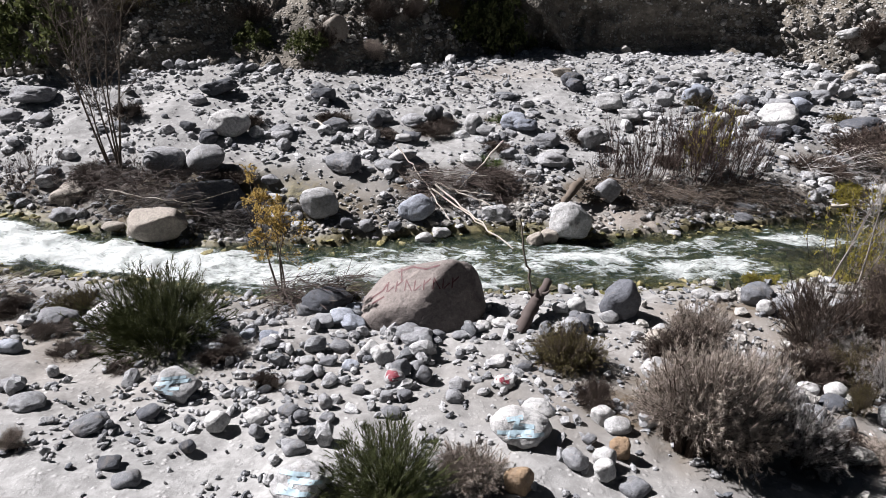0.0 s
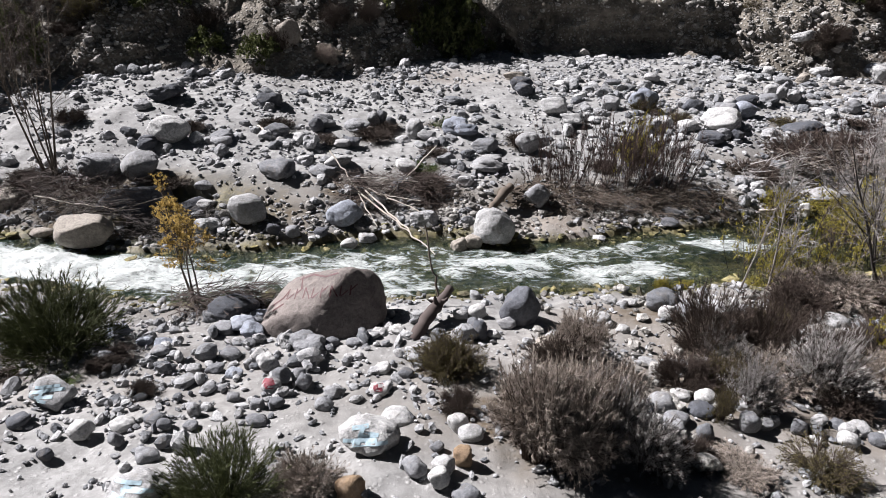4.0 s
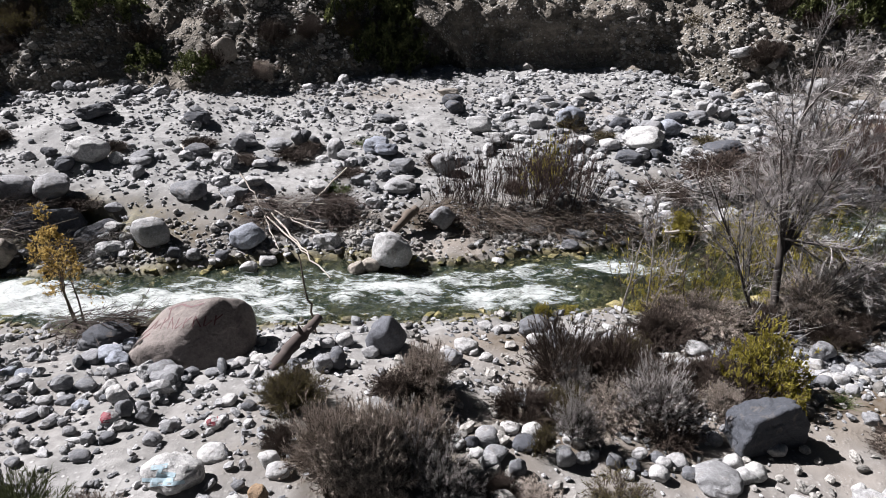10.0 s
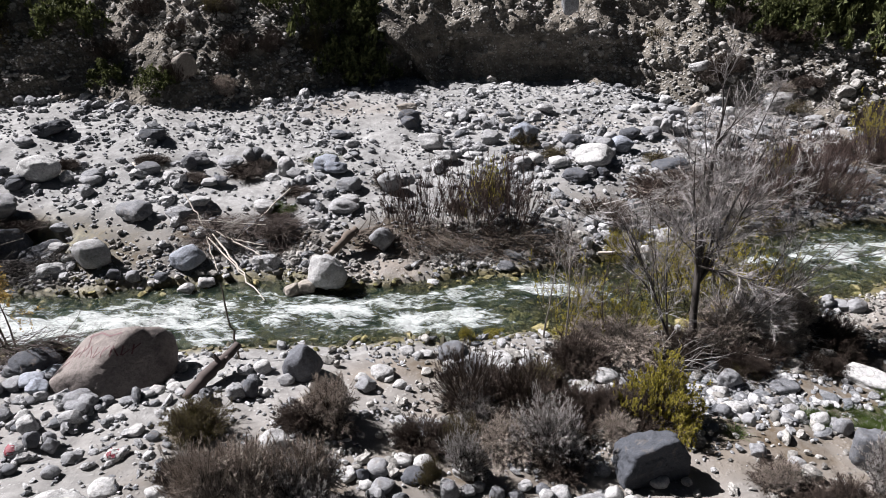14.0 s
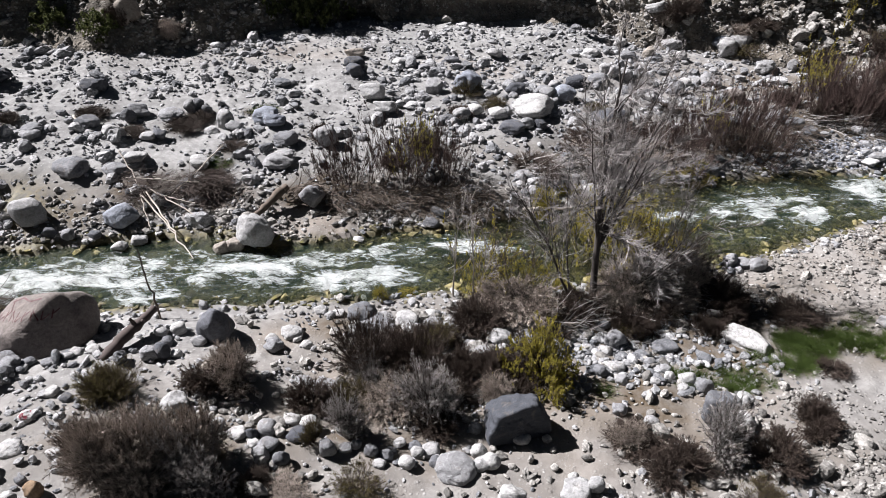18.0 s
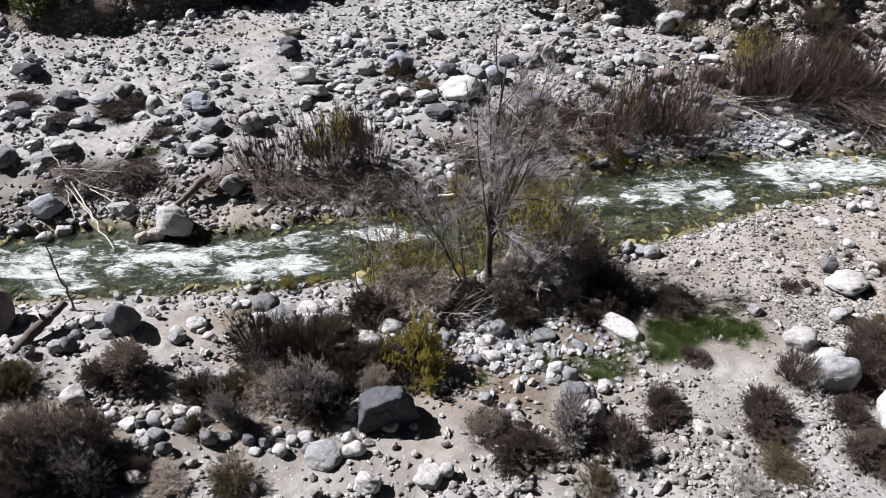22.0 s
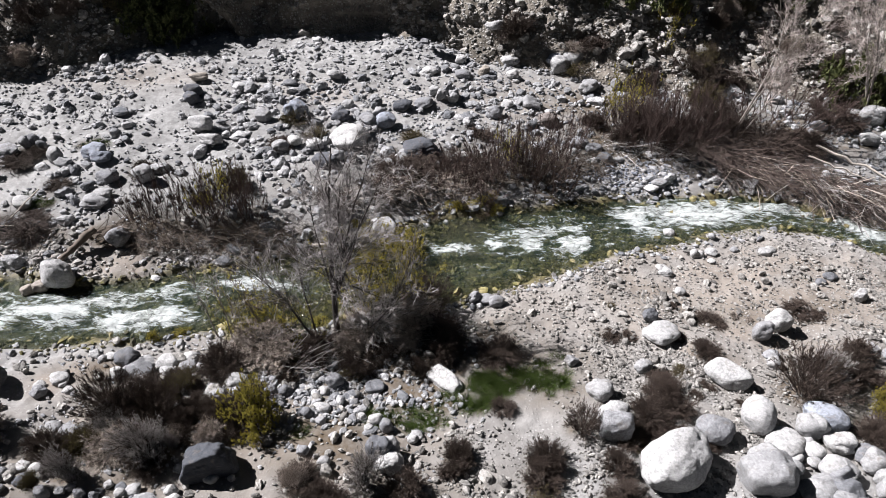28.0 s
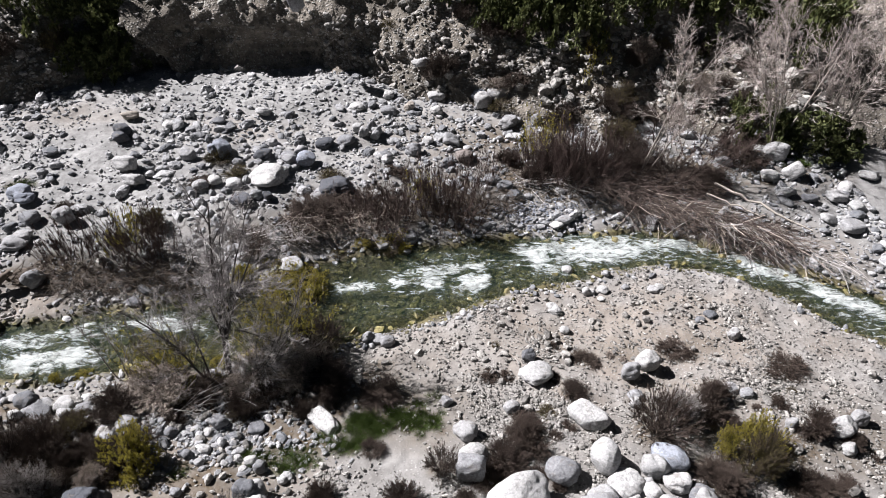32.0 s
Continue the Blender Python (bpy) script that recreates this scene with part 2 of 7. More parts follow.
def cliff_material():
    g = Graph("conglomerate")
    broad, mid, fine = g.noise(0.5, 5, 0.65), g.noise(3.5, 6, 0.7), g.noise(30, 4, 0.7)
    stones = g.cells(7.0)
    layer = g.noise(1.0, 4, 0.6, g.stretched(0.15, 0.15, 2.6))
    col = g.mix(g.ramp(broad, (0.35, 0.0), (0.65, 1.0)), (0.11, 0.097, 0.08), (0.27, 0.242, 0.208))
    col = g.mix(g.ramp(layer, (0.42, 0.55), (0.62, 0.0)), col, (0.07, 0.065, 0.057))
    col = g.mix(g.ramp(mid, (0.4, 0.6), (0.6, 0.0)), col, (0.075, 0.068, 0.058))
    col = g.mix(g.math("MULTIPLY", g.ramp(stones[0], (0.3, 1.0), (0.45, 0.0)), g.ramp(g.noise(0.9, 3, 0.6), (0.4, 0.0), (0.6, 0.9))), col, g.mix(stones[1], (0.13, 0.125, 0.12), (0.42, 0.405, 0.38)))
    height = g.math("ADD", g.math("MULTIPLY", g.ramp(stones[0], (0.1, 1.0), (0.5, 0.0)), 0.8), g.math("ADD", mid, g.math("MULTIPLY", fine, 0.25)))
    return g.surface(col, 0.95, g.bump(height, 0.9, 0.08), **{"Specular IOR Level": 0.2})


def water_material():
    """Clear green water with a glossy skin, and white froth where the attribute says that it tumbles."""
    g = Graph("river_water")
    froth = g.attr("froth")
    along = g.stretched(1.0, 2.4, 1.0, radians(-6))
    a, b = g.noise(2.4, 7, 0.66, along, 0.9), g.noise(13, 5, 0.7, along, 0.5)
    c = g.noise(30, 4, 0.7, along, 1.0)
    lace = g.math("ADD", g.math("MULTIPLY", a, 0.8), g.math("ADD", g.math("MULTIPLY", b, 0.3), g.math("MULTIPLY", c, 0.06)))
    foam = g.ramp(g.math("ADD", froth, g.math("MULTIPLY", g.math("SUBTRACT", lace, 0.59), 2.4)), (0.33, 0.0), (0.5, 0.44), (0.78, 1.0))
    normal = g.bump(g.math("ADD", a, g.math("MULTIPLY", b, 0.4)), 0.95, 0.13)
    clear = g.n("ShaderNodeBsdfTransparent")
    g.put(clear.inputs[0], (0.87, 0.90, 0.81))
    body = g.n("ShaderNodeBsdfDiffuse")
    g.put(body.inputs[0], (0.06, 0.115, 0.085))
    under = g.n("ShaderNodeMixShader")
    g.put(under.inputs[0], g.math("ADD", 0.03, g.math("MULTIPLY", froth, 0.28), True))
    g.t.links.new(clear.outputs[0], under.inputs[1]), g.t.links.new(body.outputs[0], under.inputs[2])
    shine = g.n("ShaderNodeBsdfGlossy")
    g.put(shine.inputs["Roughness"], 0.12), g.put(shine.inputs["Normal"], normal)
    fres = g.n("ShaderNodeFresnel")
    g.put(fres.inputs["IOR"], 1.33), g.put(fres.inputs["Normal"], normal)
    skin = g.n("ShaderNodeMixShader")
    g.t.links.new(fres.outputs[0], skin.inputs[0]), g.t.links.new(under.outputs[0], skin.inputs[1]), g.t.links.new(shine.outputs[0], skin.inputs[2])
    white = g.n("ShaderNodeBsdfPrincipled")
    g.put(white.inputs["Base Color"], g.mix(b, (0.58, 0.64, 0.63), (0.86, 0.88, 0.875))), g.put(white.inputs["Roughness"], 0.6)
    g.put(white.inputs["Normal"], g.bump(g.math("ADD", a, b), 1.0, 0.16))
    top = g.n("ShaderNodeMixShader")
    g.put(top.inputs[0], foam), g.t.links.new(skin.outputs[0], top.inputs[1]), g.t.links.new(white.outputs[0], top.inputs[2])
    g.t.links.new(top.outputs[0], g.out.inputs[0])
    return g.m


def plant_material(name, a, b, rough=0.8, through=0.0, scale=9.0):
    g = Graph(name)
    r = g.random(True)
    col = g.mix(g.math("ADD", g.math("MULTIPLY", r, 0.7), g.math("MULTIPLY", g.noise(scale, 3), 0.35)), a, b)
    m = g.surface(col, rough, g.bump(g.noise(90, 2), 0.3, 0.004), **{"Specular IOR Level": 0.25})
    if through:
        leaf = g.n("ShaderNodeBsdfTranslucent")
        g.put(leaf.inputs[0], col)
        both = g.n("ShaderNodeMixShader")
        both.inputs[0].default_value = through
        first = g.out.inputs[0].links[0].from_socket
        g.t.links.new(first, both.inputs[1]), g.t.links.new(leaf.outputs[0], both.inputs[2]), g.t.links.new(both.outputs[0], g.out.inputs[0])
    return m


GROUND, CLIFF, WATER = ground_material(), cliff_material(), water_material()
BARK_GREY = plant_material("bark_grey", (0.10, 0.088, 0.078), (0.26, 0.235, 0.215))
BARK_DARK = plant_material("bark_dark", (0.05, 0.04, 0.033), (0.13, 0.105, 0.085))
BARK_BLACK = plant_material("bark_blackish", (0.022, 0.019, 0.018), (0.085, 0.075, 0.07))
TWIG_GREY = plant_material("twig_grey", (0.09, 0.085, 0.083), (0.45, 0.425, 0.41))
TWIG_BROWN = plant_material("twig_brown", (0.022, 0.016, 0.014), (0.075, 0.055, 0.047))
TWIG_DUSK = plant_material("twig_dusky", (0.018, 0.013, 0.011), (0.085, 0.063, 0.05))
TWIG_RED = plant_material("twig_reddish", (0.027, 0.018, 0.016), (0.098, 0.068, 0.06))
TWIG_GREEN = plant_material("broom_green", (0.018, 0.024, 0.008), (0.075, 0.085, 0.028))
TWIG_ROSE = plant_material("twig_rosy", (0.06, 0.049, 0.042), (0.45, 0.388, 0.338))
TWIG_ASH = plant_material("twig_ashen", (0.08, 0.073, 0.072), (0.4, 0.376, 0.368))
TWIG_PALE = plant_material("twig_pale", (0.24, 0.205, 0.19), (0.6, 0.53, 0.5))
STRAW = plant_material("dry_straw", (0.11, 0.092, 0.078), (0.34, 0.305, 0.265))
DEADWOOD = plant_material("bleached_wood", (0.28, 0.245, 0.21), (0.52, 0.48, 0.43))
LEAF_YELLOW = plant_material("leaf_yellow", (0.26, 0.18, 0.06), (0.50, 0.37, 0.13), through=0.35)
LEAF_LIME = plant_material("leaf_yellow_green", (0.135, 0.122, 0.022), (0.38, 0.33, 0.07), through=0.35)
LEAF_DARK = plant_material("leaf_dark_green", (0.03, 0.042, 0.016), (0.12, 0.13, 0.05), through=0.25)
LEAF_OLIVE = plant_material("leaf_olive", (0.05, 0.044, 0.017), (0.14, 0.118, 0.05), through=0.25)
GRASS = plant_material("grass_green", (0.022, 0.042, 0.008), (0.09, 0.13, 0.028), through=0.3)


# ---- tools for meshes ----
def mesh_of(name, v, f, material, smooth=True):
    """A mesh from arrays of places and of faces that all have as many corners."""
    me = bpy.data.meshes.new(name)
    v, f = np.asarray(v, np.float32), np.asarray(f, np.int32)
    k = f.shape[1]
    me.vertices.add(len(v)), me.loops.add(f.size), me.polygons.add(len(f))
    me.vertices.foreach_set("co", v.ravel())
    me.loops.foreach_set("vertex_index", f.ravel())
    me.polygons.foreach_set("loop_start", np.arange(0, f.size, k, dtype=np.int32))
    me.polygons.foreach_set("use_smooth", np.full(len(f), smooth))
    me.update(calc_edges=True)
    me.materials.append(material)
    return me


def part_of(name, me, parent, label=""):
    ob = new(name, me)
    ob.parent = parent
    if name in ("branchwork", "twig_mass", "foliage", "dry_foliage", "blade_tuft", "paint_lettering", "paint_mark"):
        ob["kind"] = "stuff"
    return tagged(ob, label) if label else ob


def ball(n):
    bm = bmesh.new()
    bmesh.ops.create_icosphere(bm, subdivisions=n, radius=1)
    bm.verts.ensure_lookup_table()
    v = np.array([p.co for p in bm.verts])
    f = np.array([[p.index for p in q.verts] for q in bm.faces])
    bm.free()
    return v, f


BALLS = {n: ball(n) for n in (1, 2, 3, 4, 5)}


def bumps(v, scale, seed):
    """Cheap noise over places in space."""
    p = v * scale
    a = vnoise(p[:, 0] + 7.3 * seed, p[:, 1] + 0.4 * p[:, 2], seed)
    b = vnoise(p[:, 1] + 1.7 * seed, p[:, 2] - 0.4 * p[:, 0], seed + 9)
    c = vnoise(p[:, 2] + 4.1 * seed, p[:, 0] + 0.4 * p[:, 1], seed + 17)
    return 0.5 * (a + b + c)


def unit(v):
    return v / (np.linalg.norm(v, axis=-1, keepdims=True) + 1e-9)


def turn_z(a):
    c, s = np.cos(a), np.sin(a)
    return np.array([[c, -s, 0], [s, c, 0], [0, 0, 1]])


def tip(rng, most):
    a, b = rng.normal(0, most / 2, 2)
    ca, sa, cb, sb = np.cos(a), np.sin(a), np.cos(b), np.sin(b)
    return np.array([[1, 0, 0], [0, ca, -sa], [0, sa, ca]]) @ np.array([[cb, 0, sb], [0, 1, 0], [-sb, 0, cb]])


def rock_shape(seed, n=3, blocky=0.5, power=30, rough=1.0, faces=()):
    """A boulder of radius about one: a ball with worn flat faces."""
    rng = np.random.default_rng(seed)
    v, f = BALLS[n]
    block = np.concatenate([np.eye(3), -np.eye(3)]) @ (turn_z(rng.uniform(0, 6.28)) @ tip(rng, 0.7)).T + rng.normal(0, 0.12, (6, 3))
    cuts = unit(np.concatenate([block, rng.normal(size=(6, 3))]))
    depth = np.concatenate([rng.uniform(0.9 - 0.36 * blocky, 1.0 - 0.2 * blocky, 6), rng.uniform(0.93 - 0.2 * blocky, 1.0 - 0.05 * blocky, 6)])
    if len(faces):
        cuts, depth = np.concatenate([unit(np.array(faces)[:, :3]), cuts[6:9]]), np.concatenate([np.array(faces)[:, 3], depth[6:9]])
    s = (np.maximum(v @ cuts.T, 0) / depth) ** power
    r = (1 + s.sum(1)) ** (-1 / power)
    r = r * (1 + rough * (0.09 * bumps(v, 1.3, seed) + 0.06 * bumps(v, 3.3, seed + 5) - (0.025 * np.maximum(0, 0.25 - np.abs(bumps(v, 2.1, seed + 3))) + (0.03 * bumps(v, 8, seed + 8) + 0.016 * bumps(v, 17, seed + 11)) * (n > 2))))
    p = v * r[:, None]
    lo, hi = p.min(0), p.max(0)
    return (p - (lo + hi) / 2) / ((hi - lo) / 2), f


def any_turn(rng):
    q = rng.normal(size=4)
    w, x, y, z = q / np.linalg.norm(q)
    return np.array([[1 - 2 * (y * y + z * z), 2 * (x * y - z * w), 2 * (x * z + y * w)], [2 * (x * y + z * w), 1 - 2 * (x * x + z * z), 2 * (y * z - x * w)],
                     [2 * (x * z - y * w), 2 * (y * z + x * w), 1 - 2 * (x * x + y * y)]])


def broken(shape, seed, most=0.11):
    """The same stone with chipped, uneven corners."""
    v, f = shape
    return v * (1 + np.random.default_rng(seed).normal(0, most, (len(v), 1))), f


SHAPES = {
    1: [broken(rock_shape(i, 1, 0.5, 14), i, 0.17) for i in range(10)],
    2: [broken(rock_shape(20 + i, 2, 0.35 + 0.1 * (i % 8), 22), i, 0.05 + 0.035 * (i % 4)) for i in range(18)],
    3: [broken(rock_shape(60 + i, 3, 0.4 + 0.09 * (i % 8), 26, 1.6), i, 0.025) for i in range(18)],
}


def strew(name, places, sizes, material, seed, label, category, detail=2, flat=0.84, sink=0.12, height=None):
    """Many stones that nobody could count, joined into one mesh."""
    rng = np.random.default_rng(seed)
    vs, fs, at = [], [], 0
    zs = (height or land)(places[:, 0], places[:, 1])
    for (x, y), s, z in zip(places, sizes, zs):
        d = 1 if s < 0.13 else detail if s < 0.34 or detail < 2 else 3
        v, f = SHAPES[d][rng.integers(len(SHAPES[d]))]
        scale = s * 0.5 * np.array([rng.uniform(0.8, 1.5), rng.uniform(0.6, 1.0), flat * rng.uniform(0.55, 1.2)])
        v = (v * scale) @ (turn_z(rng.uniform(0, 6.28)) @ tip(rng, 0.3)).T
        vs.append(v + (x, y, z + scale[2] * (1 - 2 * sink)))
        fs.append(f + at)
        at += len(v)
    me = mesh_of(name, np.concatenate(vs), np.concatenate(fs), material, False)
    return tagged(new(name, me), label, category, "", "stuff")


def tubes(paths, radii, sides=3):
    """Tapered tubes along paths (n, k, 3) with radii (n, k)."""
    n, k = paths.shape[:2]
    d = np.gradient(paths, axis=1)
    d /= np.linalg.norm(d, axis=2, keepdims=True) + 1e-9
    ref = np.where(np.abs(d[:, :1, 2:3]) > 0.8, np.array([1.0, 0, 0]), np.array([0, 0, 1.0])) + np.zeros_like(d)
    u = np.cross(d, ref)
    u /= np.linalg.norm(u, axis=2, keepdims=True) + 1e-9
    w = np.cross(d, u)
    ang = np.arange(sides) * 2 * np.pi / sides
    ring = u[:, :, None] * np.cos(ang)[:, None] + w[:, :, None] * np.sin(ang)[:, None]
    v = (paths[:, :, None] + ring * radii[:, :, None, None]).reshape(-1, 3)
    i = (np.arange(n)[:, None, None] * k + np.arange(k - 1)[None, :, None]) * sides
    a = np.arange(sides)[None, None]
    b = (a + 1) % sides
    f = np.stack([i + a, i + b, i + b + sides, i + a + sides], -1).reshape(-1, 4)
    return v, np.concatenate([f[:, [0, 1, 2]], f[:, [0, 2, 3]]])


def spikes(paths, radii):
    """The finest twigs: slim pointed slivers from the first to the last place of each path."""
    a, b = paths[:, 0], paths[:, -1]
    d = unit(b - a)
    u = unit(np.cross(d, d[:, [1, 2, 0]] + 0.3))
    w = np.cross(d, u)
    r = radii[:, :1]
    v = np.stack([a + u * r, a - u * r * 0.5 + w * r * 0.87, a - u * r * 0.5 - w * r * 0.87, b], 1).reshape(-1, 3)
    i = np.arange(len(a))[:, None] * 4
    return v, np.concatenate([i + [0, 1, 3], i + [1, 2, 3], i + [2, 0, 3]])


def grow(rng, starts, ways, lengths, k=4, wander=0.25, lift=0.0):
    """Crooked paths from starts along ways; lift bends them up (or, minus, down) as they go."""
    n = len(starts)
    p = np.zeros((n, k, 3))
    p[:, 0] = starts
    d = unit(ways)
    for j in range(1, k):
        d = unit(d + rng.normal(0, wander, (n, 3)) + np.array([0, 0, lift]))
        p[:, j] = p[:, j - 1] + d * (lengths / (k - 1))[:, None]
    return p


def along(paths, t):
    """Places and ways at the fraction t (n,) of each path."""
    k = paths.shape[1]
    s = np.clip(t, 0, 0.999) * (k - 1)
    i = s.astype(int)
    r = np.arange(len(paths))
    a, b = paths[r, i], paths[r, i + 1]
    return a + (b - a) * (s - i)[:, None], unit(b - a)


def branch(rng, paths, radii, each, length, spread, k=3, t0=0.25, wander=0.25, lift=0.0, thin=0.5):
    """Side shoots from paths: each per path."""
    n = len(paths)
    rows = np.repeat(np.arange(n), each)
    t = rng.uniform(t0, 1, len(rows))
    at, way = along(paths[rows], t)
    ways = unit(way + rng.normal(0, spread, way.shape))
    size = np.linalg.norm(paths[rows, -1] - paths[rows, 0], axis=1)
    lengths = size * length * rng.uniform(0.6, 1.25, len(rows)) * (1.15 - 0.6 * t)
    out = grow(rng, at, ways, lengths, k, wander, lift)
    r0 = np.interp(t, [0, 1], [1, 0.35]) * radii[rows, 0] * thin
    return out, r0[:, None] * np.linspace(1, 0.35, k)[None]


def leaves_at(rng, paths, each, size, droop=0.0):
    """Small folded leaves scattered along paths."""
    rows = np.repeat(np.arange(len(paths)), each)
    at, way = along(paths[rows], rng.uniform(0.15, 1, len(rows)))
    a = unit(way + rng.normal(0, 0.8, way.shape) - np.array([0, 0, droop]))
    b = unit(np.cross(a, rng.normal(size=a.shape)))
    s = size * rng.uniform(0.6, 1.3, len(rows))[:, None]
    up = np.cross(a, b) * s * 0.12
    v = np.stack([at, at + a * s * 0.5 + b * s * 0.28 + up, at + a * s, at + a * s * 0.5 - b * s * 0.28 + up], 1).reshape(-1, 3)
    f = np.arange(len(rows) * 4).reshape(-1, 4)
    return v, np.concatenate([f[:, [0, 1, 2]], f[:, [0, 2, 3]]])


# ---- ground, river, cliff ----
def spaced(lo, hi, fine, out):
    """Even steps from lo to hi, then ever longer ones out to -out and +out."""
    inner = np.arange(lo, hi + fine, fine)
    outer = np.cumsum(np.geomspace(fine * 1.5, out * 0.22, 26))
    return np.concatenate([lo - outer[::-1], inner, inner[-1] + outer])


def sheet(xs, ys, z):
    """Places and four-cornered faces of a grid."""
    gx, gy = np.meshgrid(xs, ys)
    nx, ny = len(xs), len(ys)
    v = np.stack([gx, gy, z(gx, gy)], -1).reshape(-1, 3)
    i = (np.arange(ny - 1)[:, None] * nx + np.arange(nx - 1)[None]).ravel()
    return v, np.stack([i, i + 1, i + nx + 1, i + nx], -1)


def spread(v, name, me):
    layer = me.attributes.new(name, "FLOAT", "POINT")
    layer.data.foreach_set("value", np.asarray(v, np.float32))


def blot(x, y, cx, cy, rx, ry, turn=0.0):
    """A soft patch of the plan round (cx, cy)."""
    c, s = math.cos(radians(turn)), math.sin(radians(turn))
    u, v = (x - cx) * c + (y - cy) * s, -(x - cx) * s + (y - cy) * c
    return np.exp(-((u / rx) ** 2 + (v / ry) ** 2))


def build_ground():
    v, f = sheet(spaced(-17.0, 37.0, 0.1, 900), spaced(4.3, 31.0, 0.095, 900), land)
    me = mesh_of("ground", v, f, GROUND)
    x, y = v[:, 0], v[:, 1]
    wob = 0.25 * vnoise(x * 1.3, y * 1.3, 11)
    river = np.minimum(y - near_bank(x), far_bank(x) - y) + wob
    # the blot at the far-bank hollow is wet gravel with the bank's shade painted in
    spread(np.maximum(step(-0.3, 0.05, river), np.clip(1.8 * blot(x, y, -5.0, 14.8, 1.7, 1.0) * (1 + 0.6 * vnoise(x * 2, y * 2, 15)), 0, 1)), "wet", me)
    warm = np.maximum.reduce([blot(x, y, 4.9, 10.1, 1.3, 0.8), blot(x, y, 4.6, 14.9, 1.7, 0.7), 0.65 * blot(x, y, 6, 8.6, 2.5, 1.3), 0.8 * blot(x, y, 9.5, 8.3, 6, 2.6), 0.45 * blot(x, y, -6, 8, 6, 1.6), 0.95 * blot(x, y, 25, 13.5, 9, 4),
                              0.6 * blot(x, y, 10, 24.8, 3, 1), 0.55 * blot(x, y, 2, 25.5, 3, 1.2), 0.35 * blot(x, y, -4.8, 25.3, 4, 1.5), 0.6 * blot(x, y, 19, 25, 5, 2)])
    spread(np.clip(warm * (1 + 0.5 * vnoise(x * 1.7, y * 1.7, 12)), 0, 1), "warm", me)
    # leaf litter, plus painted shade under the alder, willows, canes and far bank
    litter_and_shade = np.maximum.reduce([blot(x, y, 3.3, 6.6, 2.2, 1.2), 0.6 * blot(x, y, 8, 8.3, 3.3, 1.9), 1.2 * blot(x, y, 12.3, 10.9, 3.5, 1.5), blot(x, y, 0.4, 15.9, 2.6, 0.8), 1.1 * blot(x, y, 7.5, 16.1, 4.0, 0.9), blot(x, y, 29.5, 19.6, 5, 1.3, -28), 0.8 * blot(x, y, -2.9, 10.7, 1.6, 0.6), 0.8 * blot(x, y, -6.3, 8.9, 2.0, 0.8), 0.25 * blot(x, y, 21.5, 8.6, 6.5, 1.5), 0.7 * blot(x, y, 28, 9, 5, 1.5),
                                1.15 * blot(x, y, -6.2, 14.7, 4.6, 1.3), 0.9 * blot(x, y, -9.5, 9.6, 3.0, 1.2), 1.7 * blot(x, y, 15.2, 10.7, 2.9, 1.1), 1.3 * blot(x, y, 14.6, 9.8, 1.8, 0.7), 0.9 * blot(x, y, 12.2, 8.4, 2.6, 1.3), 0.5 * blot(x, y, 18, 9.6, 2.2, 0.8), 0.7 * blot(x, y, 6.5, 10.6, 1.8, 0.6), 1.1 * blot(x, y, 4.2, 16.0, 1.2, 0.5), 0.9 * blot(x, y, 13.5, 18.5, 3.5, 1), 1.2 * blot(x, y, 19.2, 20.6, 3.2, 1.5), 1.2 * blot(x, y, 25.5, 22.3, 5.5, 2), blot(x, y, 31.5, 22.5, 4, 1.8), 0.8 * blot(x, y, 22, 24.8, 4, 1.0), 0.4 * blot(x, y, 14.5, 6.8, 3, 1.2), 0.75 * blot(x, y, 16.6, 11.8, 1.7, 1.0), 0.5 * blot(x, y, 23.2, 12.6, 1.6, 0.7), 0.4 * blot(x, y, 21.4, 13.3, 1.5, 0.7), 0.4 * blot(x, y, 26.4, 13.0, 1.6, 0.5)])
    spread(np.clip(litter_and_shade * (1.15 + 0.7 * vnoise(x * 1.2, y * 1.2, 13) + 0.4 * vnoise(x * 3.7, y * 3.7, 14)), 0, 1), "litter_and_shade", me)
    return tagged(new("ground", me), "pale grey silt, sand and gravel of a mountain riverbed", "ground", "", "structure")


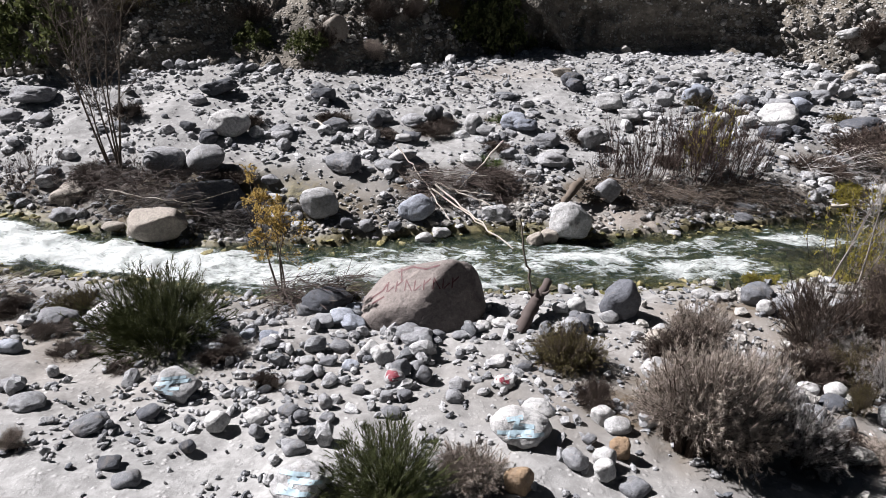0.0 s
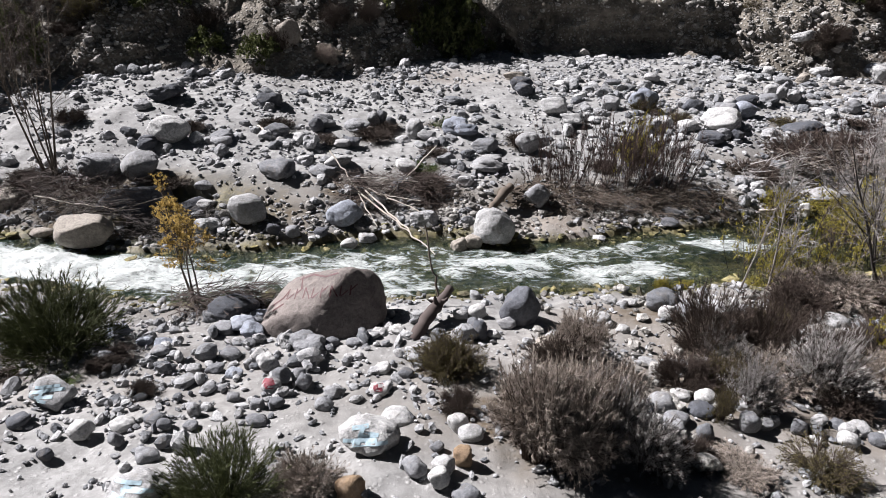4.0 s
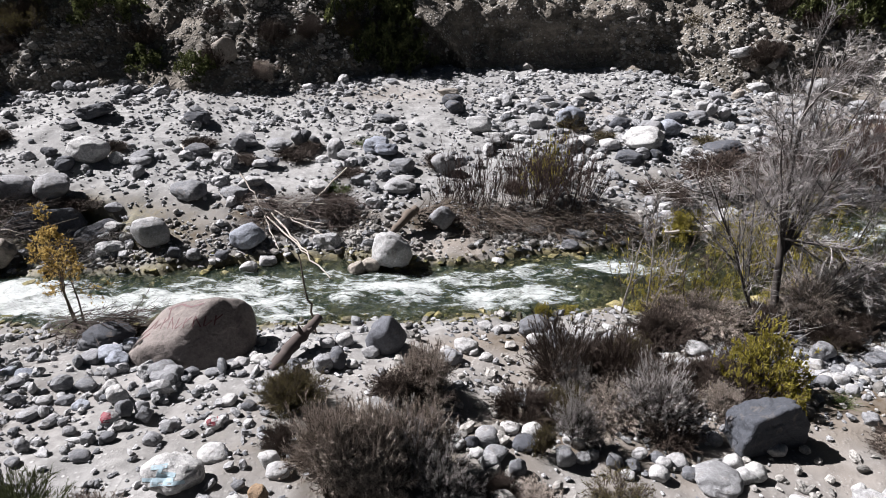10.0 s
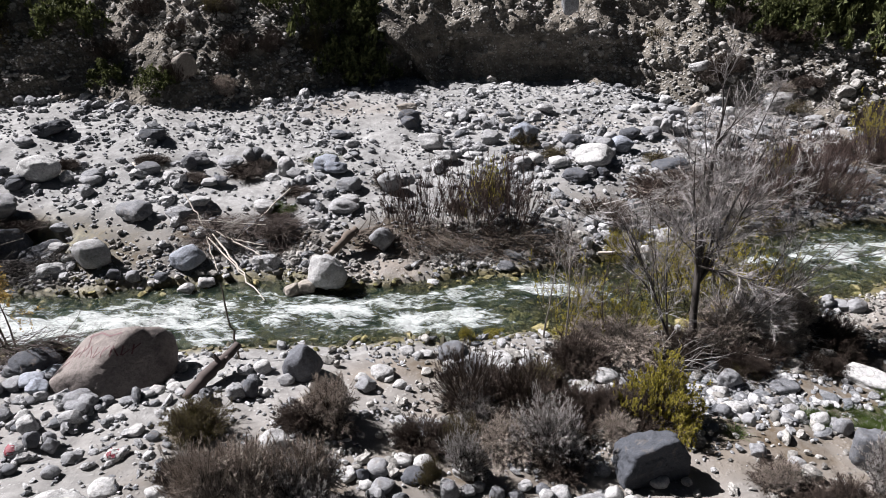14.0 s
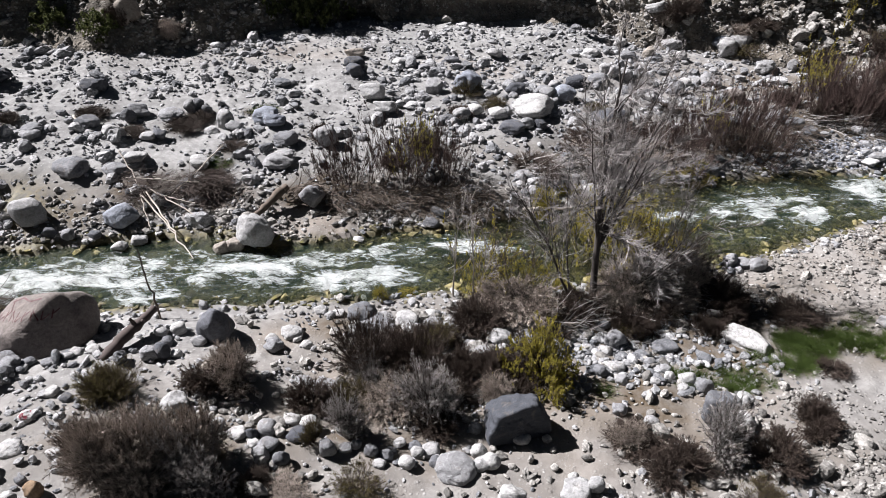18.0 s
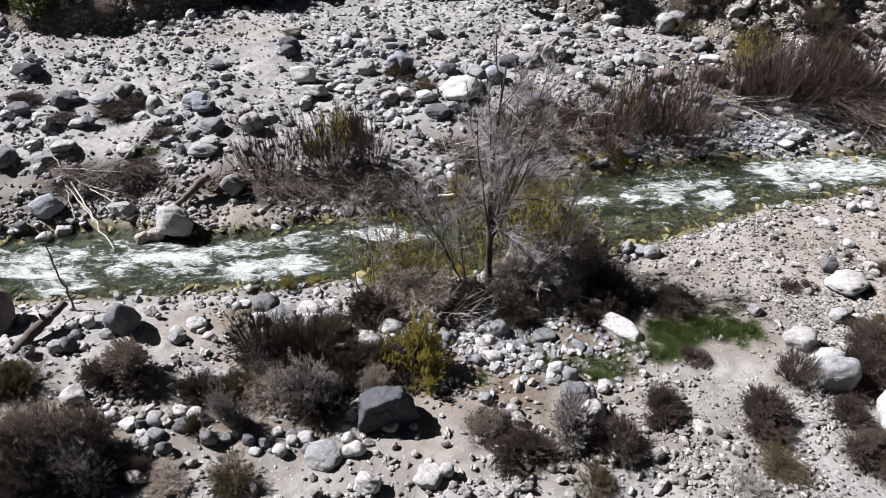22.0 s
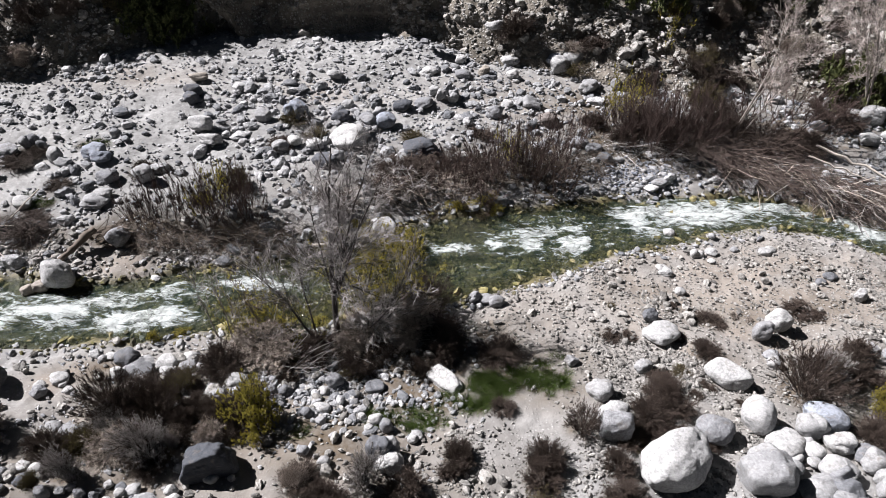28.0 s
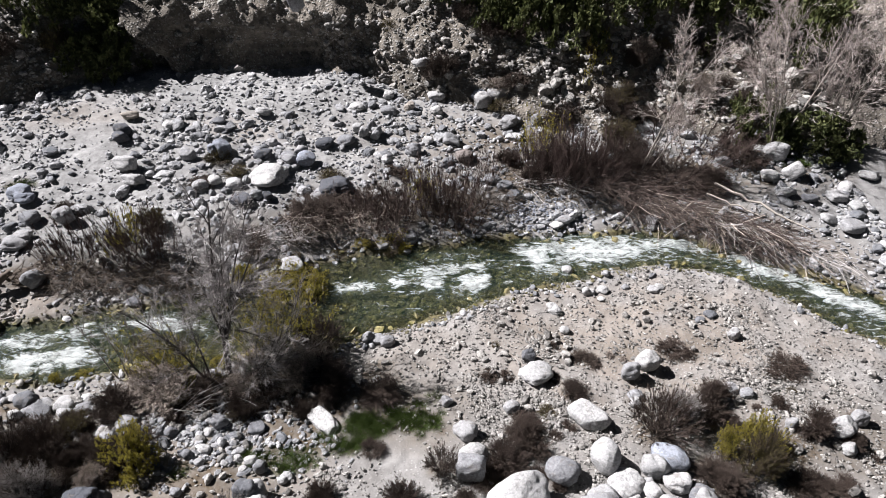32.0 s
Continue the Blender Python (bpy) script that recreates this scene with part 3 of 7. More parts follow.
def froth(x, y):
    """How strongly the river tumbles at a place."""
    x, y = x + 0.5 * vnoise(x * 1.2, y * 1.6, 24) + 0.2 * vnoise(x * 3, y * 4, 26), y + 0.22 * vnoise(x * 1.1, y * 2.0, 25) + 0.09 * vnoise(x * 3.3, y * 5, 27)
    near, far = near_bank(x), far_bank(x)
    v = (y - near) / (far - near)
    edge = step(0.02, 0.2, v) * step(0.98, 0.72, v)
    rapid = 0.92 * step(-2.4, -5.6, x) * edge
    spots = np.maximum.reduce([
        0.94 * blot(x, y, -3.6, 11.9, 2.29, 0.74), 0.90 * blot(x, y, -1.6, 12.3, 2.03, 0.54), 0.75 * blot(x, y, 0.2, 12.3, 1.35, 0.41), 0.78 * blot(x, y, 0.9, 11.75, 0.68, 0.47),
        0.75 * blot(x, y, 2.4, 12.5, 0.81, 0.41), 0.98 * blot(x, y, 3.5, 13.1, 1.49, 0.38, 6), 0.75 * blot(x, y, 4.8, 13.3, 1.08, 0.27), 1.00 * blot(x, y, 5.6, 12.55, 0.88, 0.41), 0.75 * blot(x, y, 6.7, 12.75, 1.08, 0.47),
        0.69 * blot(x, y, 9.2, 14.2, 1.62, 0.41), 0.69 * blot(x, y, 15.6, 16.1, 0.94, 0.34), 0.88 * blot(x, y, 16.6, 16.3, 0.47, 0.41), 0.90 * blot(x, y, 18.1, 16.2, 0.54, 0.54), 0.88 * blot(x, y, 19.7, 16.3, 0.54, 0.68),
        0.62 * blot(x, y, 18.5, 17.0, 2.70, 0.41, 12), 0.80 * blot(x, y, 22.3, 17.8, 1.3, 1.0), 0.80 * blot(x, y, 24.6, 18.3, 2.43, 0.95, 6), 0.72 * blot(x, y, 27.3, 18.6, 2.16, 0.54, -10),
        0.8 * blot(x, y, 30.3, 17.4, 2.03, 0.6, -32), 0.76 * blot(x, y, 33, 15.6, 2.16, 0.68, -38)])
    streak = edge * (0.26 + 0.32 * step(-0.6, 0.6, vnoise(x * 0.9, y * 2.2, 21))) * (step(9.5, 6, x) + 0.6 * step(14, 17, x))
    return np.maximum(np.maximum(rapid, spots), streak)


def build_water():
    us, vs = np.concatenate([np.arange(-60, -14, 1.0), np.arange(-14, 38, 0.1), np.arange(38, 60, 1.0)]), np.linspace(-0.25, 1.25, 70)
    gx, gv = np.meshgrid(us, vs)
    near, far = near_bank(gx), far_bank(gx)
    gy = near + (far - near) * gv
    fr = froth(gx, gy)
    z = water_level(gx) + 0.012 * vnoise(gx * 2.2, gy * 4.5, 31) + fr * (0.12 * vnoise(gx * 1.8, gy * 3.2, 32) + 0.06 * vnoise(gx * 4.3, gy * 6.1, 33) + 0.03 * vnoise(gx * 9, gy * 11, 34)) + 0.05 * fr
    v = np.stack([gx, gy, z], -1).reshape(-1, 3)
    n = len(us)
    i = (np.arange(len(vs) - 1)[:, None] * n + np.arange(n - 1)[None]).ravel()
    me = mesh_of("river_water", v, np.stack([i, i + 1, i + n + 1, i + n], -1), WATER)
    spread(fr.ravel(), "froth", me)
    return tagged(new("river_water", me), "clear green stream with white rapids over stones", "water", "", "structure")


batter = line((-60, 1.0), (-8, 1.1), (-4.4, 1.2), (-1, 1.4), (2.4, 1.1), (4.8, 0.24), (8, 0.12), (12.5, 0.15), (14.5, 0.6), (16, 0.75), (18, 1.05), (21, 1.25), (40, 1.2))


def cliff_at(x, h):
    """A place of the bank's face, h metres up."""
    x, h = np.asarray(x, float), np.asarray(h, float)
    foot = cliff_foot(x)
    y = foot + batter(x) * np.maximum(h, 0)
    steep = step(0.9, 0.2, batter(x))
    y = y + 0.75 * steep * step(2.3, 0.9, h) * step(-0.3, 0.5, h) * step(4.5, 6.5, x) * step(16.0, 13.5, x)
    y = y - 0.5 * vnoise(x * 0.45, h * 0.4, 41) - 0.28 * vnoise(x * 1.1, h * 1.0, 42) - 0.22 * vnoise(x * 2.7, h * 2.5, 43) - 0.1 * vnoise(x * 6, h * 6, 44)
    y = y + 0.95 * steep * np.maximum(h - 2.5 - 0.4 * vnoise(x * 0.8, x * 0.3, 46), 0)
    y = y - 1.1 * np.exp(-((x - 3.1 - 0.85 * (3.0 - h)) / 0.42) ** 2) * step(3.6, 2.4, h) + 0.9 * blot(x, h, 1.9, 0.9, 1.3, 1.3)
    y = y - 0.25 * np.maximum(0, -h) + np.maximum(h - 9.5, 0) * 3.0
    xx = x + 0.22 * vnoise(x * 0.9 + 9, h * 0.9, 45)
    return np.stack([xx, y, land(x, foot - 0.3, False) + h], -1)


def build_cliff():
    xs, hs = np.concatenate([np.arange(-60, -17, 0.8), np.arange(-17, 40, 0.11), np.arange(40, 70, 0.8)]), np.concatenate([np.arange(-0.8, 6.2, 0.12), np.arange(6.2, 11.2, 0.4)])
    gx, gh = np.meshgrid(xs, hs)
    n = len(xs)
    i = (np.arange(len(hs) - 1)[:, None] * n + np.arange(n - 1)[None]).ravel()
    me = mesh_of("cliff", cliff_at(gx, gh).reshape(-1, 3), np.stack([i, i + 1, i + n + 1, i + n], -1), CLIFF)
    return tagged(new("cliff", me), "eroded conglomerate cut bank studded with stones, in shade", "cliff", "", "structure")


build_ground(), build_water(), build_cliff()


# ---- loose stones ----
def strewn(rng, n, x0, x1, y0, y1, keep):
    """Up to n places in a box of the plan, kept with the chance keep(x, y)."""
    x, y = rng.uniform(x0, x1, n), rng.uniform(y0, y1, n)
    ok = rng.uniform(0, 1, n) < keep(x, y)
    return np.stack([x[ok], y[ok]], -1)


def sizes_of(rng, n, middle, wide, most):
    return np.minimum(np.exp(rng.normal(math.log(middle), wide, n)), most)


def patchy(x, y, scale, seed, lo=-0.3, hi=0.4):
    return step(lo, hi, vnoise(x * scale, y * scale, seed) + 0.4 * vnoise(x * scale * 2.3, y * scale * 2.3, seed + 1))


def far_plain(x, y):
    return ((y > far_bank(x) + 0.15) & (y < cliff_foot(x) + 0.2)) * (1 - 0.92 * np.clip(1.3 * blot(x, y, 4.9, 14.9, 1.1, 0.5), 0, 1))


rng = np.random.default_rng(5)
p = strewn(rng, 24000, -17, 36, 13, 31, lambda x, y: far_plain(x, y) * np.minimum(1, 0.1 + 0.36 * step(2, 9, x) + 0.7 * patchy(x, y, 0.45, 51, -0.1, 0.5)) * (1 - 0.75 * blot(x, y, -8, 20.5, 6, 1.6)))
strew("far_bar_cobbles", p, sizes_of(rng, len(p), 0.125, 0.62, 0.62), COBBLE, 1, "grey and white river cobbles strewn over the far gravel bar", "cobbles", 2, 0.72, 0.3)
p = strewn(rng, 20000, -17, 36, 13, 31, lambda x, y: far_plain(x, y) * (0.25 + 0.75 * patchy(x, y, 0.8, 53)))
strew("far_bar_pebbles", p, sizes_of(rng, len(p), 0.075, 0.3, 0.15), COBBLE, 2, "small grey pebbles on the far gravel bar", "pebbles", 1)


def near_land(x, y):
    """The near bank, but for a damp grassy hollow where few stones lie."""
    return (y < near_bank(x) - 0.1) * (1 - 0.85 * np.clip(1.6 * blot(x, y, 15.2, 10.2, 2.4, 1.0) + blot(x, y, 4.8, 10.05, 1.0, 0.6) + 1.3 * blot(x, y, 11.0, 7.0, 1.3, 0.7) + 1.2 * blot(x, y, 17.5, 8.8, 2.2, 0.8), 0, 1))


p = strewn(rng, 2600, -14, 4, 4.3, 10.6, lambda x, y: near_land(x, y) * np.clip((0.04 + 0.17 * patchy(x, y, 0.5, 55)) * (0.35 + 0.65 * step(6.3, 8, y)) + 1.3 * blot(x, y, -0.9, 7.9, 2.6, 1.3) + 0.7 * blot(x, y, -7, 9.3, 5, 1.3), 0, 1))
strew("near_bank_cobbles", p, sizes_of(rng, len(p), 0.11, 0.48, 0.36), COBBLE, 3, "rounded grey cobbles lying on pale silt", "cobbles")
p = strewn(rng, 3000, 3.5, 16.5, 4.3, 12.6, lambda x, y: near_land(x, y) * np.clip(0.2 + 0.6 * patchy(x, y, 0.6, 57) + 0.3 * blot(x, y, 13, 9.2, 2.2, 1.3), 0, 1))
strew("thicket_cobbles", p, sizes_of(rng, len(p), 0.10, 0.5, 0.36), COBBLE_WARM, 4, "pale cobbles lying between shrubs", "cobbles")
p = strewn(rng, 90000, 15, 36, 5.0, 17.5, lambda x, y: near_land(x, y) * (0.22 + 0.75 * patchy(x, y, 0.7, 59, 0.0, 0.7)))
strew("point_bar_gravel", p, sizes_of(rng, len(p), 0.042, 0.48, 0.2), COBBLE_BAR, 5, "warm grey gravel of the inner river bend", "gravel", 1)
p = strewn(rng, 4200, 17, 33, 7, 17, lambda x, y: near_land(x, y) * np.clip(blot(x, y, 21.5, 13.4, 2.2, 1.2) + blot(x, y, 26, 13.6, 2, 1.2) + 0.8 * blot(x, y, 19.5, 10.5, 3, 1.2) + 0.4 * blot(x, y, 27, 10.5, 5, 1) + 0.1, 0, 1) * (0.2 + 0.8 * patchy(x, y, 1.1, 65)))
strew("point_bar_cobbles", p, sizes_of(rng, len(p), 0.1, 0.5, 0.36), COBBLE_BAR, 12, "grey cobbles scattered over the gravel point", "cobbles")
p = strewn(rng, 15000, -14, 16, 4.3, 12.5, lambda x, y: near_land(x, y) * (0.08 + 0.8 * patchy(x, y, 0.9, 61, 0.0, 0.6)))
strew("near_bank_pebbles", p, sizes_of(rng, len(p), 0.065, 0.35, 0.14), COBBLE, 6, "small pebbles on pale silt", "pebbles", 1)
p = strewn(rng, 26000, -14, 36, 10.5, 20, lambda x, y: ((y > near_bank(x) + 0.12) & (y < far_bank(x) - 0.1)) * (0.4 + 0.6 * patchy(x, y, 0.8, 63)))
strew("riverbed_stones", p, sizes_of(rng, len(p), 0.105, 0.5, 0.34), BED_STONE, 7, "yellow-brown algae-coated stones in the stream", "stones", 1, 0.6, 0.3)
p = strewn(rng, 9000, -14, 36, 10.2, 20.5, lambda x, y: ((np.abs(y - near_bank(x) + 0.3) < 0.45) | (np.abs(y - far_bank(x) - 0.35) < 0.5)) * 0.7 * (1 - 0.92 * np.clip(1.3 * blot(x, y, 4.9, 14.9, 1.1, 0.5), 0, 1)))
strew("waterline_stones", p, sizes_of(rng, len(p), 0.11, 0.45, 0.3), COBBLE, 8, "grey stones along the water's edge", "stones", 2, 0.7, 0.25)
p = strewn(rng, 17000, -14, 36, 10.2, 20.5, lambda x, y: ((np.abs(y - near_bank(x)) < 0.42) | (np.abs(y - far_bank(x)) < 0.35)) * 0.75)
strew("wet_edge_stones", p, sizes_of(rng, len(p), 0.085, 0.45, 0.22), EDGE_STONE, 13, "dark wet brown stones at the stream's margin", "stones", 1, 0.65, 0.25)
p = strewn(rng, 3600, 9.5, 16, 8.2, 11.6, lambda x, y: blot(x, y, 12.7, 9.8, 2.2, 1.0) * (0.3 + 0.7 * patchy(x, y, 1.3, 69)))
strew("shade_rubble", p, sizes_of(rng, len(p), 0.1, 0.5, 0.3), COBBLE, 15, "grey and white rubble lying under the alder", "rubble", 2, 0.7, 0.2)
p = strewn(rng, 2600, 19, 26, 18.8, 22, lambda x, y: blot(x, y, 22.2, 20.2, 1.8, 0.6))
strew("side_bar_gravel", p, sizes_of(rng, len(p), 0.08, 0.3, 0.16), ROCKS["blue"], 11, "bluish wet gravel of a small side bar", "gravel", 1)
p = strewn(rng, 9000, -6, 12, 13.5, 17.2, lambda x, y: far_plain(x, y) * step(2.3, 0.4, y - far_bank(x)) * (0.25 + 0.75 * patchy(x, y, 1.1, 73)))
strew("far_edge_rubble", p, sizes_of(rng, len(p), 0.085, 0.5, 0.28), COBBLE_BAR, 16, "dark grey rubble above the far water's edge", "rubble", 2, 0.7, 0.2)
p = strewn(rng, 5000, -15, 36, -6, 4.4, lambda x, y: 0.15 + 0.7 * patchy(x, y, 0.5, 67))
strew("inland_cobbles", p, sizes_of(rng, len(p), 0.12, 0.45, 0.4), COBBLE, 14, "rounded grey cobbles lying on pale silt", "cobbles", 1)

# stones set in the face of the bank
rng = np.random.default_rng(9)
n = 15000
x, h = rng.uniform(-17, 36, n), rng.uniform(0.0, 6.0, n) ** 1.0
plenty = np.clip(0.2 + patchy(x, h * 1.3, 0.5, 71), 0, 1) * np.where((x > 12.5) & (x < 20), 1.6, 1) * np.where((x > 4) & (x < 12.5), 0.22 + 1.2 * (h > 2.6), 1.0)
ok = rng.uniform(0, 1, n) < plenty
at = cliff_at(x[ok], h[ok])
size = sizes_of(rng, len(at), 0.115, 0.5, 0.5)
lift = dict(zip(map(tuple, np.round(at[:, :2], 6)), at[:, 2]))
big = np.argsort(-size)[:290]
loose = np.setdiff1d(np.arange(len(at)), big)
cliff_ob, faces_of_stone = bpy.data.objects["cliff"], [mesh_of("stone", *SHAPES[3][i], COBBLE_STONE, False) for i in range(12)]
for i in big:
    stone = new("stone", faces_of_stone[int(rng.integers(12))])
    k = size[i] * 0.5
    stone.matrix_world = Matrix.LocRotScale(Vector(at[i]) + Vector((0, -0.2 * k, 0.3 * k)), Euler(rng.uniform(-0.3, 0.3, 3) + (0, 0, rng.uniform(0, 6.28))), Vector((k * rng.uniform(0.9, 1.3), k * rng.uniform(0.7, 1.0), k * rng.uniform(0.6, 0.9))))
    stone.parent = cliff_ob
at, size = at[loose], size[loose]
strew("bank_stones", np.round(at[:, :2], 6), size, COBBLE_WARM, 10, "pale stones embedded in the eroded bank", "stones", 2, 0.8, 0.3, height=lambda a, b: np.array([lift[(i, j)] for i, j in zip(a, b)]))


# ---- boulders that can be told apart ----
from mathutils.bvhtree import BVHTree

PAINTS = {}
for paint_name, paint_color in (("red", (0.15, 0.006, 0.02)), ("blue", (0.33, 0.44, 0.50)), ("maroon", (0.06, 0.009, 0.011))):
    g = Graph("spray_paint_" + paint_name)
    worn = g.ramp(g.noise(28, 5, 0.7), (0.44, 0.0), (0.6, 1.0))
    PAINTS[paint_name] = g.surface(g.mix(worn, paint_color, tuple(0.75 * c + 0.03 for c in paint_color)), 0.7)

# "dark" also names boulders whose tone imitates a shaded near side
WORDS = {"grey": "grey granite", "white": "pale weathered granite", "dark": "dark grey", "blue": "bluish grey", "tan": "tan sandstone", "pink": "rosy granite", "orange": "rust-orange"}


def daubs(ob, strokes, paint, wide, name="paint_mark", label=""):
    """Sprayed strokes on a boulder, as thin ribbons that lie on its face. Strokes: lists of (across, up) from its middle, seen from the near bank."""
    me = ob.data
    tree = BVHTree.FromPolygons([v.co for v in me.vertices], [tuple(p.vertices) for p in me.polygons])
    way = Vector((0.0, 0.87, -0.5))
    up = Vector((0, 0.5, 0.87))
    vs, fs = [], []
    for stroke in strokes:
        pts = []
        for (a, b), (c, d) in zip(stroke, stroke[1:]):
            n = max(2, int(math.hypot(c - a, d - b) / (wide * 0.5)))
            pts += [(a + (c - a) * i / n, b + (d - b) * i / n) for i in range(n)]
        pts.append(stroke[-1])
        last = None
        for i, (a, b) in enumerate(pts):
            j, k = pts[min(i + 1, len(pts) - 1)], pts[max(i - 1, 0)]
            dx, dy = j[0] - k[0], j[1] - k[1]
            s = math.hypot(dx, dy) or 1
            row = []
            for e in (-0.5, 0.5):
                q = Vector((a - dy / s * e * wide, 0, 0)) + up * (b + dx / s * e * wide)
                hit, normal, _, _ = tree.ray_cast(q - way * 6, way)
                row.append(hit + normal * 0.005 if hit else None)
            if None not in row:
                vs += row
                if last is not None:
                    fs.append((last, last + 1, len(vs) - 1, len(vs) - 2))
                last = len(vs) - 2
            else:
                last = None
    if fs:
        part_of(name, mesh_of(name, [tuple(v) for v in vs], fs, PAINTS[paint], False), ob, label)


def boulder(x, y, w, d, h, tone, seed, paint="", label="", sink=0.12, detail=None, blocky=None, yaw=None, z=None, skew=0.0, narrow=0.0, rough=1.0, faces=(), power=18):
    """One boulder w wide, d deep and h high over the ground, part of it buried."""
    rng = np.random.default_rng(1000 + seed)
    v, f = rock_shape(1000 + seed, detail or (5 if w > 1.25 else 4 if w > 0.4 else 3), rng.uniform(0.25, 0.95) if blocky is None else blocky, rough=rough * 1.5 if w < 1.3 else rough * 1.2, faces=faces, power=power)
    tall = h / (1 - sink)
    v = v * (w / 2, d / 2, tall / 2)
    v[:, 2] *= 1 + skew * v[:, 0] / (w / 2)
    v[:, :2] *= (1 - narrow * v[:, 2:] / (tall / 2))
    v = v @ (turn_z(rng.uniform(-0.35, 0.35) if yaw is None else yaw) @ tip(rng, 0.22)).T
    ob = new("boulder", mesh_of("boulder", v, f, ROCKS[tone]))
    ob.location = (x, y, (float(land(x, y, False)) if z is None else z) + tall * (0.5 - sink))
    size = "large" if w > 0.9 else "mid-sized" if w > 0.5 else "small"
    where = "in the cut bank" if z is not None else "in the stream" if near_bank(x) < y < far_bank(x) else "on the far gravel bar" if y > far_bank(x) else "on the near bank"
    tagged(ob, label or f"{size} {WORDS[tone]} boulder lying {where}", "boulder", "boulders " + where)
    if paint == "redpaint":
        tagged(ob, f"{size} pale boulder with red sprayed paint, {where}")
        daubs(ob, [[(-0.3 * w, 0.05 * w), (-0.25 * w, 0.3 * w), (0.2 * w, 0.28 * w), (0.22 * w, 0.18 * w), (-0.1 * w, 0.16 * w), (-0.12 * w, 0.0), (0.2 * w, 0.02 * w)], [(-0.2 * w, 0.22 * w), (0.18 * w, 0.23 * w)], [(-0.24 * w, 0.12 * w), (-0.1 * w, 0.1 * w)]], "red", 0.15 * w)
    if paint == "bluepaint":
        tagged(ob, f"{size} pale boulder with faded light-blue paint, {where}")
        daubs(ob, [[(rng.uniform(-0.4, -0.1) * w, b * w), (rng.uniform(0.0, 0.35) * w, (b + rng.uniform(-0.05, 0.08)) * w)] for b in (-0.08, -0.02, 0.06, 0.1, 0.17)] + [[(-0.15 * w, -0.1 * w), (-0.05 * w, 0.2 * w)]], "blue", 0.06 * w)
    return ob


# the great rosy boulder beside the water, with worn maroon lettering that cannot be read
great = boulder(-0.37, 9.95, 2.4, 1.75, 1.06, "pink", 915, label="great rosy granite boulder with illegible maroon spray paint", sink=0.3, detail=5, blocky=0.3, yaw=0.05, rough=0.5, power=14, skew=0.14,
                faces=((-0.3, -0.42, 0.85, 0.62), (0.55, -0.72, 0.3, 0.6), (0.93, -0.1, 0.3, 0.84), (-0.75, -0.05, 0.62, 0.72), (0.1, 0.6, 0.8, 0.72), (-0.3, -0.95, 0.05, 0.74)))
# a pale rock in dark stone colour, so that its near face looks shaded
boulder(9.72, 7.5, 1.25, 0.85, 0.9, "dark", 917, label="large pale angular boulder, coloured dark for its sheer shaded face", sink=0.14, detail=5, yaw=0.12, rough=1.1, power=16,
        faces=((0.12, -0.99, 0.0, 0.36), (-0.3, 0.35, 0.9, 0.56), (-0.98, -0.05, 0.2, 0.76), (0.98, 0.1, 0.25, 0.74), (0.1, 0.95, 0.3, 0.6)))
boulder(3.42, 9.98, 0.8, 0.68, 0.84, "dark", 912, label="upright dark bluish-grey boulder with a pointed top", sink=0.22, narrow=0.3, skew=-0.1, rough=1.0, power=10, blocky=0.35)
boulder(15.08, 10.08, 1.15, 0.55, 0.26, "white", 918, label="long flat pale slab with worn light-blue paint", sink=0.3, blocky=0.9, yaw=-0.75, faces=((-0.25, -0.15, 0.95, 0.6), (0.05, -1, 0.1, 0.7), (0, 1, 0.1, 0.7), (1, 0.1, 0.1, 0.8), (-1, 0.1, 0.2, 0.8)))
boulder(17.7, 28.75, 1.05, 0.7, 0.3, "white", 906, z=2.05, sink=0.35, blocky=1.1, yaw=-0.3)
boulder(-4.25, 25.75, 0.95, 0.9, 0.85, "tan", 907, z=2.5, sink=0.3)
boulder(-10.6, 24.6, 0.5, 0.4, 0.35, "white", 908)
boulder(11.8, 30.0, 0.8, 0.6, 0.8, "grey", 909, z=4.6, sink=0.4)
daubs(great, [[(-0.62 + 0.17 * i, 0.20 + 0.012 * i), (-0.60 + 0.17 * i, 0.38 + 0.012 * i)] for i in range(8)], "maroon", 0.024, "paint_lettering", "row of worn maroon bars")
daubs(great, [[(-0.60 + 0.17 * i, 0.20 + 0.10 * (i % 3) + 0.012 * i), (-0.49 + 0.17 * i, 0.20 + 0.10 * ((i + 1) % 3) + 0.012 * i)] for i in range(8)], "maroon", 0.022, "paint_lettering")
daubs(great, [[(-0.35, 0.40), (-0.36, 0.62)], [(-0.42, 0.56), (-0.15, 0.66), (0.1, 0.62), (0.35, 0.69)], [(-0.95, 0.06), (-0.7, 0.22), (-0.62, 0.34)], [(-0.9, -0.02), (-0.66, 0.12)]], "maroon", 0.03, "paint_lettering")

boulder(22.45, 9.95, 1.2, 0.8, 0.5, "white", 1, label="long pale flat-topped boulder leaning on others", blocky=0.5, yaw=-0.7, rough=0.5, faces=((0.1, -0.15, 1.0, 0.6), (0.75, -0.6, 0.2, 0.7), (-0.9, 0.2, 0.3, 0.8), (0.1, 0.9, 0.3, 0.75)))
boulder(22.55, 8.5, 0.78, 0.95, 0.8, "white", 2, label="upright rounded pinkish-white boulder", blocky=0.15, rough=0.5, power=8)
boulder(21.40, 8.15, 0.92, 0.76, 0.63, "grey", 3, blocky=0.1, rough=0.8, power=8)
boulder(23.78, 8.23, 0.71, 0.59, 0.57, "white", 4)
boulder(24.25, 8.5, 1.05, 0.8, 0.6, "blue", 5, yaw=-0.6, blocky=0.3, rough=0.7)
